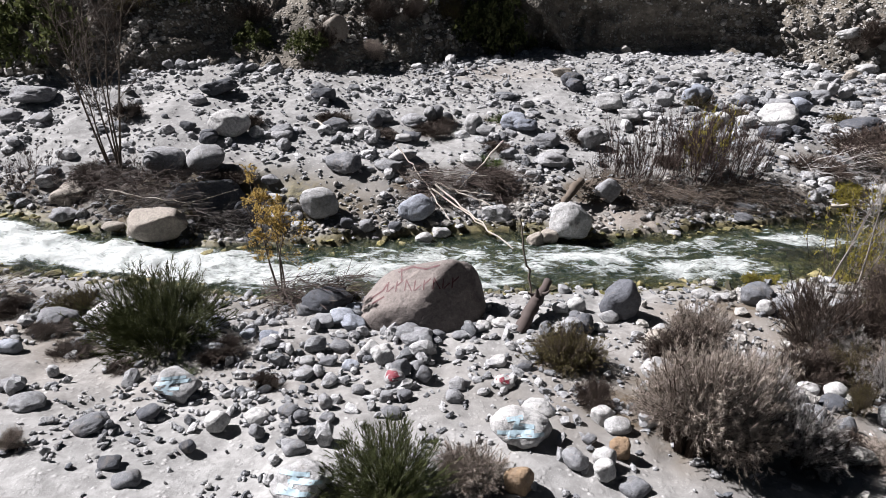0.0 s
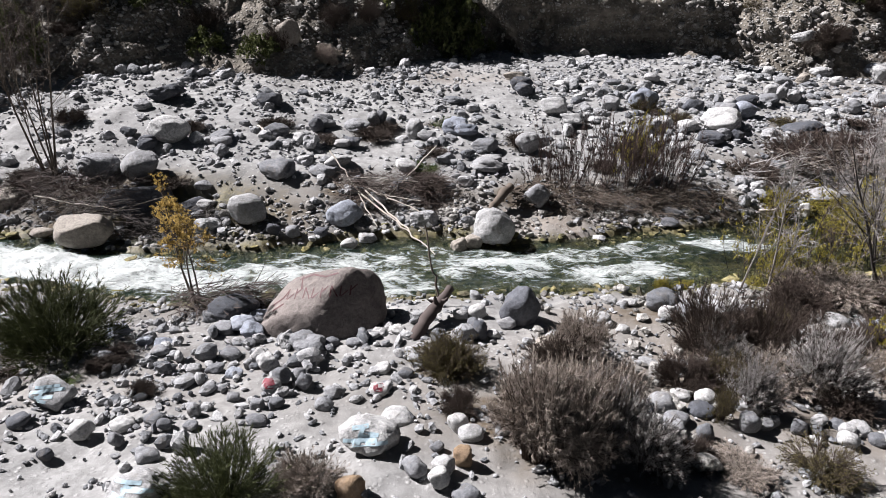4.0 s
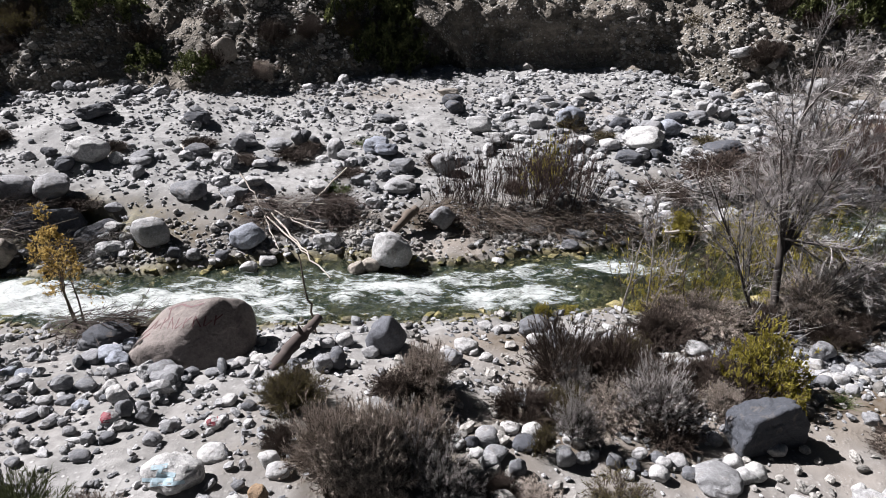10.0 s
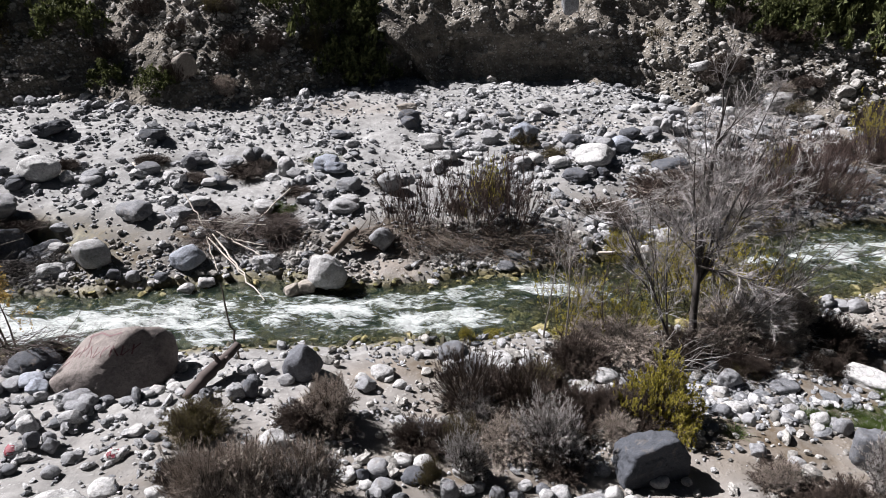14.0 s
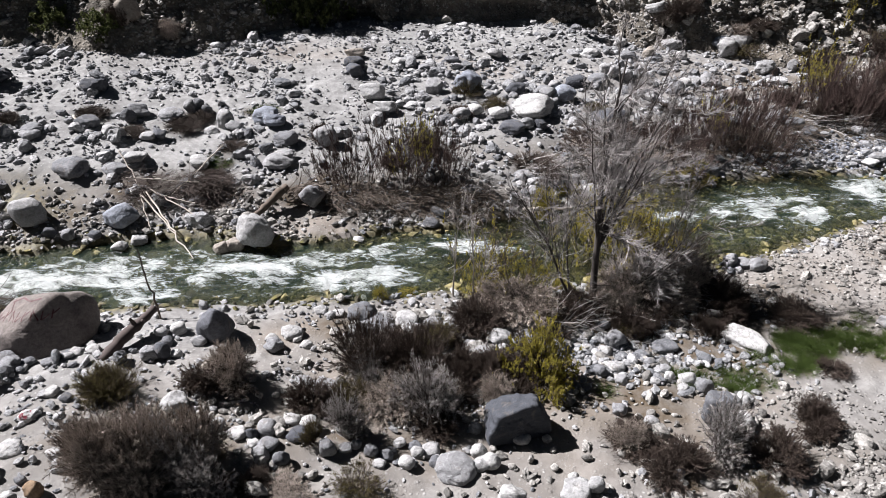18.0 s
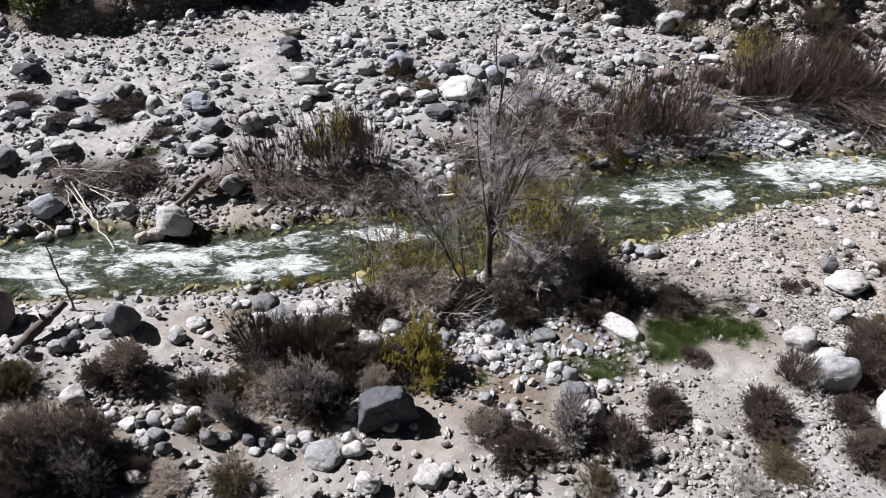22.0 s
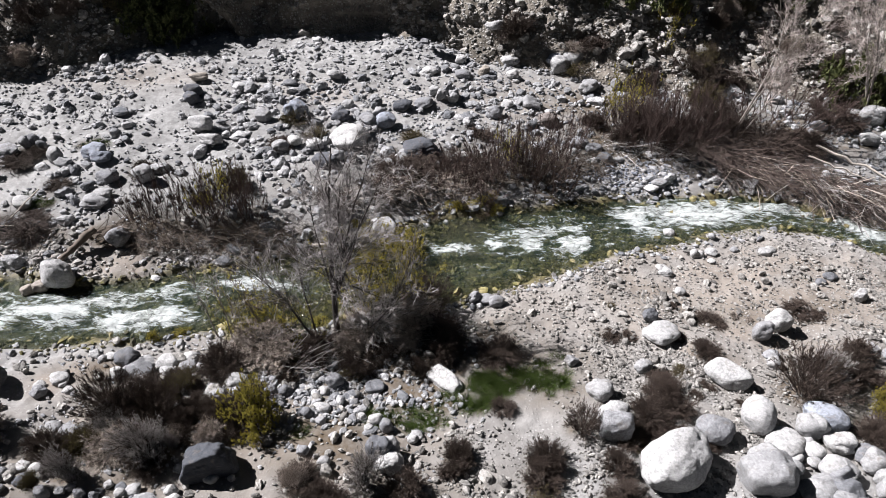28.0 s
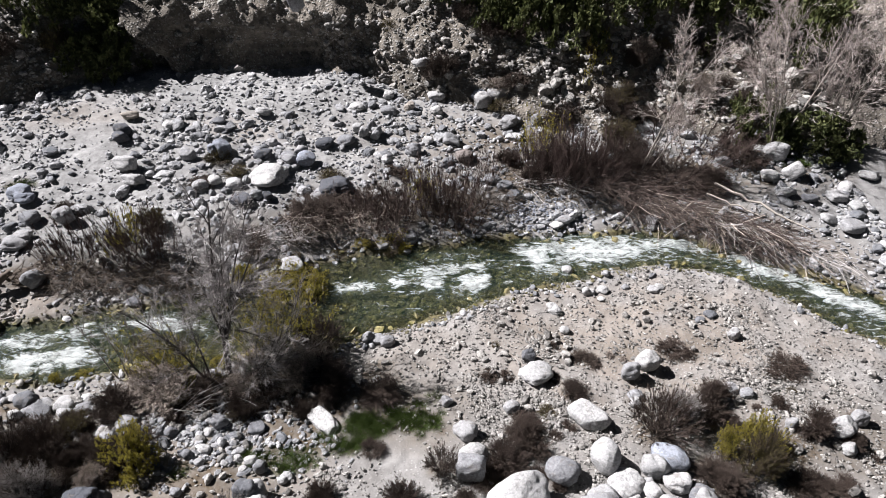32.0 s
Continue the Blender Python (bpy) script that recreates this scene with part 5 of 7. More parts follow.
boulder(29.29, 8.88, 0.46, 0.38, 0.31, "white", 281)
boulder(26.52, 10.71, 0.50, 0.41, 0.19, "white", 282)
boulder(28.02, 9.64, 0.38, 0.32, 0.40, "white", 283)
boulder(26.04, 15.78, 0.42, 0.35, 0.16, "white", 284)
boulder(27.29, 10.83, 0.41, 0.34, 0.15, "grey", 285)
boulder(18.99, 9.53, 0.72, 0.60, 0.46, "white", 286)
boulder(23.57, 7.60, 0.61, 0.51, 0.32, "white", 287)
boulder(23.62, 15.70, 0.34, 0.29, 0.35, "white", 288)
boulder(27.17, 14.17, 0.40, 0.33, 0.15, "grey", 289)
boulder(22.35, 14.76, 0.48, 0.40, 0.21, "white", 290)
boulder(20.68, 27.42, 0.93, 0.77, 0.72, "white", 291)
boulder(21.65, 25.66, 0.74, 0.62, 0.48, "white", 292)
boulder(19.06, 24.46, 0.86, 0.72, 0.47, "white", 293)
boulder(19.63, 23.32, 0.84, 0.70, 0.46, "pink", 294)
boulder(32.72, 23.38, 1.08, 0.90, 0.46, "white", 295)
boulder(32.51, 21.80, 0.82, 0.68, 0.45, "white", 296)
boulder(26.40, 26.04, 0.40, 0.34, 0.42, "white", 297)
boulder(23.17, 19.51, 0.60, 0.50, 0.23, "white", 298)
boulder(21.23, 21.45, 0.72, 0.60, 0.27, "grey", 299)
boulder(9.36, 22.87, 0.82, 0.68, 0.78, "blue", 300)
boulder(8.95, 20.67, 0.68, 0.57, 0.40, "white", 301)
boulder(10.24, 20.89, 0.69, 0.57, 0.40, "white", 302)
boulder(12.22, 22.47, 0.68, 0.56, 0.43, "white", 303)
boulder(12.83, 22.57, 0.90, 0.75, 0.51, "blue", 304)
boulder(14.25, 20.90, 1.34, 1.12, 0.50, "dark", 305)
boulder(13.60, 20.29, 0.64, 0.53, 0.41, "white", 306)
boulder(11.19, 20.27, 0.55, 0.46, 0.39, "grey", 307)
boulder(11.66, 20.16, 0.47, 0.39, 0.36, "dark", 308)
boulder(17.42, 23.60, 0.70, 0.59, 0.55, "grey", 309)
boulder(15.16, 24.66, 0.48, 0.40, 0.49, "white", 310)
boulder(15.66, 24.58, 0.48, 0.40, 0.50, "white", 311)
boulder(17.15, 26.99, 0.51, 0.43, 0.53, "tan", 312)
boulder(34.78, 20.52, 0.88, 0.73, 0.37, "white", 313)
boulder(35.34, 19.86, 0.78, 0.65, 0.29, "white", 314)
boulder(34.00, 19.34, 0.72, 0.60, 0.27, "white", 315)
boulder(34.66, 18.77, 0.92, 0.77, 0.35, "white", 316)
boulder(33.69, 20.47, 0.66, 0.55, 0.28, "grey", 317)
boulder(36.74, 21.74, 0.91, 0.75, 0.34, "white", 318)
boulder(35.50, 21.11, 0.80, 0.67, 0.30, "white", 319)
boulder(32.12, 27.73, 1.03, 0.86, 0.39, "grey", 320)
boulder(12.17, 16.24, 0.46, 0.38, 0.47, "white", 321)
boulder(22.10, 6.87, 1.21, 1.01, 1.04, "white", 322)
boulder(22.82, 7.14, 0.50, 0.41, 0.37, "white", 323)
boulder(24.76, 6.82, 0.49, 0.41, 0.46, "white", 324)
boulder(19.09, 8.27, 0.79, 0.65, 0.81, "grey", 325)
boulder(4.70, 9.69, 0.45, 0.38, 0.26, "grey", 326)
boulder(4.99, 10.17, 0.50, 0.42, 0.19, "white", 327)
boulder(5.37, 9.81, 0.29, 0.24, 0.12, "white", 328)
boulder(3.96, 9.14, 0.39, 0.32, 0.21, "white", 329)
boulder(3.41, 7.67, 0.56, 0.47, 0.29, "white", 330)
boulder(6.86, 10.59, 0.78, 0.65, 0.31, "grey", 331)
boulder(8.06, 11.11, 0.50, 0.41, 0.19, "white", 332)
boulder(8.54, 10.75, 0.39, 0.33, 0.22, "white", 333)
boulder(8.97, 9.91, 0.46, 0.39, 0.17, "white", 334)
boulder(8.75, 9.40, 0.28, 0.23, 0.16, "grey", 335)
boulder(5.22, 7.14, 0.38, 0.32, 0.26, "white", 336)
boulder(4.69, 7.07, 0.41, 0.34, 0.15, "white", 337)
boulder(5.05, 6.84, 0.24, 0.20, 0.11, "white", 338)
boulder(5.23, 6.57, 0.33, 0.27, 0.23, "white", 339)
boulder(5.63, 6.46, 0.28, 0.23, 0.29, "grey", 340)
boulder(4.30, 7.24, 0.31, 0.26, 0.24, "white", 341)
boulder(6.66, 6.79, 0.24, 0.20, 0.16, "white", 342)
boulder(9.19, 6.59, 0.37, 0.31, 0.29, "white", 343)
boulder(8.25, 6.61, 0.26, 0.22, 0.18, "grey", 344)
boulder(7.59, 7.00, 0.25, 0.21, 0.13, "white", 345)
boulder(5.68, 11.05, 0.27, 0.22, 0.15, "white", 346)
boulder(18.52, 10.73, 0.43, 0.36, 0.24, "white", 348)
boulder(16.44, 11.73, 0.28, 0.23, 0.10, "white", 349)
boulder(12.04, 9.22, 0.31, 0.26, 0.20, "white", 350)
boulder(14.26, 8.23, 0.27, 0.23, 0.17, "white", 351)
boulder(10.57, 6.01, 0.64, 0.54, 0.24, "white", 352)
boulder(10.94, 9.76, 0.38, 0.31, 0.29, "grey", 353)
boulder(11.29, 9.98, 0.29, 0.25, 0.11, "white", 354)
boulder(11.92, 9.86, 0.38, 0.32, 0.15, "white", 355)
boulder(12.17, 10.10, 0.49, 0.41, 0.44, "grey", 356)
boulder(11.62, 9.02, 0.33, 0.28, 0.22, "grey", 357)
boulder(11.98, 8.78, 0.28, 0.23, 0.19, "white", 358)
boulder(13.33, 8.81, 0.36, 0.30, 0.25, "white", 359)
boulder(13.61, 8.56, 0.33, 0.27, 0.34, "grey", 360)
boulder(12.68, 8.74, 0.23, 0.20, 0.13, "white", 361)
boulder(14.35, 8.35, 0.35, 0.29, 0.14, "white", 362)
boulder(13.52, 7.73, 0.61, 0.51, 0.63, "grey", 363)
boulder(8.29, 9.35, 0.28, 0.24, 0.18, "white", 364)
boulder(6.47, 10.91, 0.71, 0.59, 0.45, "grey", 365)
boulder(7.62, 10.60, 0.50, 0.41, 0.19, "white", 366)
boulder(8.10, 10.74, 0.50, 0.42, 0.20, "white", 367)
boulder(8.29, 9.96, 0.48, 0.40, 0.23, "grey", 368)
boulder(6.41, 10.37, 0.39, 0.32, 0.28, "white", 369)
boulder(10.53, 9.41, 0.23, 0.19, 0.14, "white", 370)
boulder(12.74, 9.39, 0.24, 0.20, 0.16, "grey", 371)
boulder(12.99, 9.14, 0.28, 0.23, 0.17, "white", 372)
boulder(12.38, 8.29, 0.27, 0.22, 0.13, "white", 373)
boulder(11.72, 7.85, 0.31, 0.26, 0.17, "grey", 374)
boulder(12.25, 7.55, 0.34, 0.28, 0.20, "white", 375)
heap = np.random.default_rng(55)
for i in range(9):
    bw = heap.uniform(0.35, 0.85)
    boulder(heap.uniform(21.9, 25.2), heap.uniform(6.3, 7.9), bw, bw * heap.uniform(0.7, 0.95), bw * heap.uniform(0.45, 0.8), ("white", "white", "grey")[i % 3], 400 + i)


# ---- plants ----
def join(*meshes):
    vs, fs, at = [], [], 0
    for v, f in meshes:
        vs.append(v), fs.append(f + at)
        at += len(v)
    return np.concatenate(vs), np.concatenate(fs)


def fan(rng, n, spread_out, base, lo, hi, k, wander, lift):
    """n stems out of a common root, leaning out by up to spread_out (0 up, 1 level)."""
    a = rng.uniform(0, 2 * np.pi, n)
    lean = np.sqrt(rng.uniform(0, 1, n)) * spread_out * np.pi / 2
    ways = np.stack([np.sin(lean) * np.cos(a), np.sin(lean) * np.sin(a), np.cos(lean)], -1)
    starts = np.stack([np.cos(a) * base * lean, np.sin(a) * base * lean, np.full(n, -0.04)], -1)
    return grow(rng, starts, ways, rng.uniform(lo, hi, n), k, wander, lift)


def taper(p, r0, r1):
    return np.linspace(r0, r1, p.shape[1])[None] * np.ones((len(p), 1))


def mound(rng, n, lo, hi, wander, k=6):
    """n stems from one root that fan out of a few clumps into a rounded mound about one metre in reach."""
    m = 9
    a, r = rng.uniform(0, 2 * np.pi, m), 0.52 * np.sqrt(rng.uniform(0, 1, m))
    c = np.stack([r * np.cos(a), r * np.sin(a), 0.14 + 0.3 * (1 - (r / 0.52) ** 2) * rng.uniform(0.6, 1.2, m)], -1)
    i = rng.integers(m, size=n)
    d = rng.normal(size=(n, 3)) * (1, 1, 0.85)
    d[:, 2] = np.abs(d[:, 2]) - 0.12
    d = unit(unit(d) + c[i] * (1.3, 1.3, 0.3))
    end = c[i] + d * (rng.uniform(lo, hi, n) * 0.58)[:, None]
    end[:, 2] = np.maximum(end[:, 2], 0.02)
    start = c[i] * (0.35, 0.35, 0) + rng.normal(0, 0.03, (n, 3)) * (1, 1, 0) - (0, 0, 0.04)
    mid = c[i] + rng.normal(0, 0.06, (n, 3))
    t = np.linspace(0, 1, k)[None, :, None]
    p = (1 - t) ** 2 * start[:, None] + 2 * t * (1 - t) * mid[:, None] + t ** 2 * end[:, None]
    return p + rng.normal(0, 0.05 * wander, p.shape) * t


KINDS = {
    # stems, lean, length, side shoots, their length, wander, stem stuff, twig stuff, leaf stuff, leaves a twig, leaf size, words, category
    "bare": (320, 0.96, (0.75, 1.05), 6, 0.45, 0.2, TWIG_DUSK, TWIG_ROSE, None, 0, 0, "leafless grey-brown shrub of dense fine twigs", "shrub"),
    "grey": (220, 0.95, (0.8, 1.05), 5, 0.36, 0.1, TWIG_BROWN, TWIG_GREY, None, 0, 0, "leafless pale grey shrub of fine twigs", "shrub"),
    "brown": (360, 0.99, (0.7, 1.05), 5, 0.42, 0.16, TWIG_BROWN, TWIG_DUSK, None, 0, 0, "low dry dark-brown shrub on the gravel", "shrub"),
    "olive": (200, 0.9, (0.75, 1.05), 5, 0.4, 0.13, TWIG_BROWN, TWIG_BROWN, LEAF_OLIVE, 3, 0.03, "half-dry olive-green and brown shrub", "shrub"),
    "green": (300, 0.8, (0.6, 1.1), 6, 0.4, 0.07, TWIG_GREEN, TWIG_GREEN, None, 0, 0, "dark green broom-like shrub with upright stems", "shrub"),
    "lime": (120, 0.8, (0.75, 1.05), 6, 0.42, 0.15, TWIG_BROWN, STRAW, LEAF_LIME, 12, 0.04, "yellow-green leafy bush among the stones", "bush"),
    "dark": (40, 0.95, (0.75, 1.05), 7, 0.5, 0.18, BARK_DARK, TWIG_BROWN, LEAF_DARK, 6, 0.15, "dark evergreen bush growing on the bank", "bush"),
    "willow": (34, 0.6, (0.45, 1.1), 6, 0.36, 0.09, TWIG_RED, TWIG_RED, None, 0, 0, "thicket of leafless reddish willow stems", "willow"),
    "oliveup": (28, 0.5, (0.6, 1.1), 5, 0.36, 0.1, TWIG_BROWN, TWIG_GREY, LEAF_LIME, 7, 0.042, "upright willow with thin yellow-green leaves", "willow"),
    "willowbush": (130, 0.66, (0.7, 1.08), 6, 0.38, 0.09, TWIG_BROWN, TWIG_DUSK, None, 0, 0, "leafless dark-brown shrub of fanned upright stems", "shrub"),
    "grass": (240, 0.8, (0.5, 1.1), 0, 0, 0.12, GRASS, None, None, 0, 0, "tuft of fresh green grass", "grass"),
}
PROTOTYPES = {}
ROOTED = []


def make_shrub(kind, variant):
    """A shrub about one metre in reach and height, with its stems, twigs and leaves."""
    n, lean, (lo, hi), each, length, wander, stem_m, twig_m, leaf_m, per, size, words, category = KINDS[kind]
    rng = np.random.default_rng(sum(map(ord, kind)) * 7 + variant)
    root = new({"willow": "willow_thicket", "oliveup": "willow", "grass": "grass_tuft"}.get(kind, "shrub"))
    up = kind in ("willow", "oliveup")
    if kind in ("bare", "grey", "brown", "olive", "lime"):
        p = mound(rng, n, lo, hi, wander)
    else:
        p = fan(rng, n, lean, 0.55 if up else 0.22, lo, hi, 6 if each else 3, wander, 0.05 if up else 0.0)
    if up:
        p[:, :, 0] += rng.uniform(-0.5, 0.5, n)[:, None]
        p[:, :, 1] += rng.uniform(-0.35, 0.35, n)[:, None]
    r = taper(p, (0.006 if kind == "oliveup" else 0.0075) if each else 0.006, 0.0035 if each else 0.0015)
    if not each:
        part_of("blade_tuft", mesh_of("blades", *tubes(p, r), stem_m, False), root)
    else:
        q, qr = branch(rng, p, r, each, length * (1 if up else 0.8), 0.34, 3, 0.2 if up else 0.4, wander, 0.02, 0.75)
        qr = np.maximum(qr, 0.0026 if up else 0.003)
        s, sr = branch(rng, q, qr, 13 if not per else 4 if per < 4 else 2, 0.6, 0.5, 2, 0.15 if up else 0.3, wander, 0.02, 0.8)
        sr = np.maximum(sr, 0.0036 if up else 0.0040)
        part_of("branchwork", mesh_of("stems", *join(tubes(p, r), tubes(q, qr)), stem_m, False), root)
        part_of("twig_mass", mesh_of("twigs", *spikes(s, sr), twig_m, False), root)
        if leaf_m:
            part_of("foliage" if kind != "brown" else "dry_foliage", mesh_of("leaves", *leaves_at(rng, s, per, size), leaf_m, False), root)
    return tagged(root, words, category, {"willow": "willow thickets on the far bank", "grass": "grass tufts"}.get(kind, "shrubs of the riverbed"))


def shrub(kind, x, y, w, h, turn, z=None):
    """Sets a shrub w wide and h high on the ground."""
    if kind == "grass" and w > 0.7:
        rng = np.random.default_rng(turn + 1)
        for i in range(int(13 * w)):
            a, r = rng.uniform(0, 6.28), math.sqrt(rng.uniform(0, 1)) * w * 0.5
            shrub("grass", x + r * math.cos(a), y + 0.5 * r * math.sin(a), rng.uniform(0.3, 0.6), rng.uniform(0.16, 0.3), int(rng.integers(360)))
        return
    variant = turn % 3
    if z is None:
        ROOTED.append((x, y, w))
    k = 0.48 if kind in ("bare", "brown", "olive", "willowbush", "grey") else 0.55
    m = Matrix.LocRotScale((x, y, float(land(x, y, False)) if z is None else z), Euler((0, 0, radians(turn))), (w * k, w * k, h * (0.98 if k > 0.5 else 0.86)))
    made = PROTOTYPES.get((kind, variant))
    if made is None:
        made = PROTOTYPES[(kind, variant)] = make_shrub(kind, variant)
        made.matrix_basis = m
        return made
    ob = copy_thing(made, m @ Matrix.Diagonal((*[1 / s for s in made.scale], 1)))
    return ob


def tree(name, x, y, height, seed, trunks, label, thick=0.07, lean=(0, 0), spread_out=0.35, limbs=13, twig=TWIG_GREY, bark=BARK_GREY, leaf=None, bare_below=0.25, fine=5, reach=0.42, rise=0.05, out=0.55, twiglet=0.0036, fork=False):
    """A slender leafless tree: trunks, limbs, twigs, and leaves if any."""
    rng = np.random.default_rng(seed)
    root = tagged(new(name), label, "tree")
    root.location = (x, y, float(land(x, y, False)))
    a = rng.uniform(0, 6.28, trunks)
    ways = np.stack([np.cos(a) * spread_out + lean[0], np.sin(a) * spread_out * 0.6 + lean[1], np.ones(trunks)], -1)
    starts = np.stack([np.cos(a) * 0.09 * (trunks > 1), np.sin(a) * 0.09 * (trunks > 1), np.full(trunks, -0.15)], -1)
    size = height * rng.uniform(0.72, 1.0, trunks)
    size[0] = height
    p = grow(rng, starts, ways, size * 1.05, 9, 0.055, 0.035)
    r = taper(p, thick, thick * 0.16) * (size / height)[:, None]
    if fork:                                    # one trunk that parts into stems at about a quarter of its height
        for i in range(1, trunks):
            p[i] += p[0, 2] - p[i, 2] - (0, 0, rng.uniform(0.0, 0.5))
            p[i, :2] = p[0, 1] * (0.6, 0.6, 0.6) + p[0, 0] * 0.4, p[0, 1] * 0.5 + p[0, 2] * 0.5
        r[1:] *= 0.62
        r[1:, :3] = np.minimum(r[1:, :3], thick * 0.45)
    for i in range(trunks):
        part_of("trunk", mesh_of("trunk", *tubes(p[i:i + 1], r[i:i + 1], 7), bark), root)
    b, br = branch(rng, p, r, limbs, reach, out, 6, bare_below, 0.12, rise, 0.42)
    br = np.maximum(br, 0.007)
    for i in range(len(b)):
        part_of("limb", mesh_of("limb", *tubes(b[i:i + 1], br[i:i + 1], 4), bark), root)
    c, cr = branch(rng, b, br, fine + 2, 0.45, 0.5, 4, 0.15, 0.14, rise, 0.6)
    cr = np.maximum(cr, 0.0034)
    d, dr = branch(rng, c, cr, fine + 3, 0.6, 0.5, 2, 0.2, 0.14, rise, 0.7)
    dr = np.maximum(dr, twiglet)
    part_of("twig_mass", mesh_of("twigs", *join(tubes(c, cr), spikes(d, dr)), twig, False), root)
    if leaf:
        part_of("foliage", mesh_of("leaves", *leaves_at(rng, d, 3, 0.055), leaf, False), root)
    return root


def canes(name, x, y, long, across, high, n, turn, seed, material, label, lengths=(0.5, 1.4), r=0.008, wild=0.6, swing=0):
    """A heap of dead stems lying on one another, ragged along its length."""
    rng = np.random.default_rng(seed)
    u, v = rng.uniform(-0.5, 0.5, n) * long, rng.normal(0, 0.28, n) * across
    c, s = math.cos(radians(turn)), math.sin(radians(turn))
    px, py = x + u * c - v * s, y + u * s + v * c
    z = land(px, py, False) + rng.uniform(0.0, 1, n) ** 1.5 * high * np.exp(-(v / across) ** 2 * 2)
    a = radians(turn + swing) + rng.normal(0, wild, n) + np.where(rng.uniform(0, 1, n) < 0.2, rng.uniform(-1.4, 1.4, n), 0)
    ways = np.stack([np.cos(a), np.sin(a), rng.normal(0.02, 0.16, n)], -1)
    p = grow(rng, np.stack([px, py, np.maximum(z, water_level(px) + 0.02)], -1), ways, rng.uniform(*lengths, n), 4, 0.09, -0.02)
    rr = taper(p, r, r * 0.4) * rng.uniform(0.5, 1.5, n)[:, None]
    t, tr = branch(rng, p, rr, 3, 0.4, 0.5, 3, 0.3, 0.15, 0.0, 0.6)
    ob = new(name, mesh_of(name, *join(tubes(p, rr), spikes(t, np.maximum(tr, 0.0035))), material, False))
    return tagged(ob, label, "brush", "", "stuff")


def pole(name, a, b, r0, r1, material, label, seed=1, category="driftwood", knots=0):
    """A bleached stick or log between two places."""
    rng = np.random.default_rng(seed)
    a, b = np.array(a, float), np.array(b, float)
    t = np.linspace(0, 1, 12)[:, None]
    p = a + (b - a) * t + rng.normal(0, 0.012, (12, 3)) * np.linalg.norm(b - a) * np.sin(np.pi * t)
    rr = np.linspace(r0, r1, 12) * (1 + 0.12 * rng.normal(size=12))
    rr[0] *= 0.75
    parts = [tubes(p[None], rr[None], 8)]
    for k in range(knots):
        i = rng.integers(3, 11)
        w = unit(rng.normal(size=3))
        q = np.stack([p[i], p[i] + w * r0 * 1.2, p[i] + w * r0 * 1.7 + (0, 0, r0 * 0.3)])
        parts.append(tubes(q[None], np.array([[rr[i] * 0.5, rr[i] * 0.35, rr[i] * 0.15]]), 8))
    return tagged(new(name, mesh_of(name, *join(*parts), material)), label, category)

shrub("bare", 3.07, 5.67, 1.57, 1.77, 0)
shrub("grey", 4.09, 6.14, 1.19, 1.75, 53)
shrub("bare", 3.6, 5.85, 1.5, 1.75, 61)
shrub("bare", 3.3, 6.55, 1.5, 1.2, 200)
shrub("grey", 4.55, 5.75, 1.2, 1.2, 111)
shrub("brown", 3.92, 8.31, 1.31, 0.91, 106)
shrub("olive", 1.88, 7.94, 1.27, 0.50, 159)
shrub("brown", 5.30, 5.92, 0.66, 0.46, 212)
shrub("bare", 5.89, 5.79, 0.98, 0.29, 265)
shrub("olive", 7.05, 5.96, 1.12, 0.69, 318)
shrub("willowbush", 6.73, 9.18, 1.63, 1.66, 11)
shrub("grey", 8.04, 7.83, 1.50, 1.64, 64)
shrub("grey", 6.58, 7.21, 1.01, 1.21, 117)
shrub("brown", 5.86, 7.89, 1.14, 0.79, 170)
shrub("olive", 6.05, 6.90, 0.50, 0.75, 223)
shrub("brown", 7.53, 7.87, 0.68, 0.48, 276)
shrub("brown", 8.60, 8.98, 0.74, 0.52, 329)
shrub("willowbush", 7.82, 9.12, 1.43, 1.46, 22)
shrub("brown", 9.55, 9.06, 1.13, 0.79, 75)
shrub("brown", 8.22, 8.77, 1.00, 0.67, 128)
shrub("olive", 6.60, 8.03, 0.91, 0.92, 234)
shrub("brown", 7.26, 9.75, 1.3, 0.60, 287)
shrub("bare", 7.38, 8.04, 1.81, 0.73, 340)
shrub("brown", 9.13, 10.63, 1.56, 0.95, 33)
shrub("green", -4.75, 8.60, 1.83, 1.33, 86)
shrub("brown", -3.50, 7.99, 0.80, 0.29, 139)
shrub("brown", -6.68, 8.67, 0.85, 0.26, 192)
shrub("green", -0.53, 4.77, 1.13, 0.80, 245)
shrub("bare", 0.40, 4.92, 0.97, 0.63, 298)
shrub("bare", 2.97, 5.86, 1.24, 1.39, 351)
shrub("bare", 4.22, 6.26, 1.32, 1.63, 44)
shrub("olive", 2.16, 7.97, 1.30, 0.77, 97)
shrub("brown", -2.55, 7.08, 0.52, 0.27, 150)
shrub("brown", -4.83, 7.44, 0.47, 0.16, 203)
shrub("bare", -5.03, 5.39, 0.40, 0.28, 256)
shrub("brown", 2.16, 6.63, 0.69, 0.45, 309)
shrub("olive", -6.75, 9.85, 0.63, 0.57, 2)
shrub("grass", -3.89, 7.40, 0.51, 0.15, 55)
shrub("grass", 1.08, 17.39, 0.98, 0.29, 108)
shrub("brown", -3.59, 19.80, 1.26, 0.39, 161)
shrub("brown", -1.85, 18.79, 1.04, 0.31, 214)
shrub("brown", -0.11, 20.16, 1.28, 0.40, 267)
shrub("brown", 1.63, 18.11, 1.01, 0.31, 320)
shrub("lime", 10.25, 8.75, 1.5, 1.6, 13)
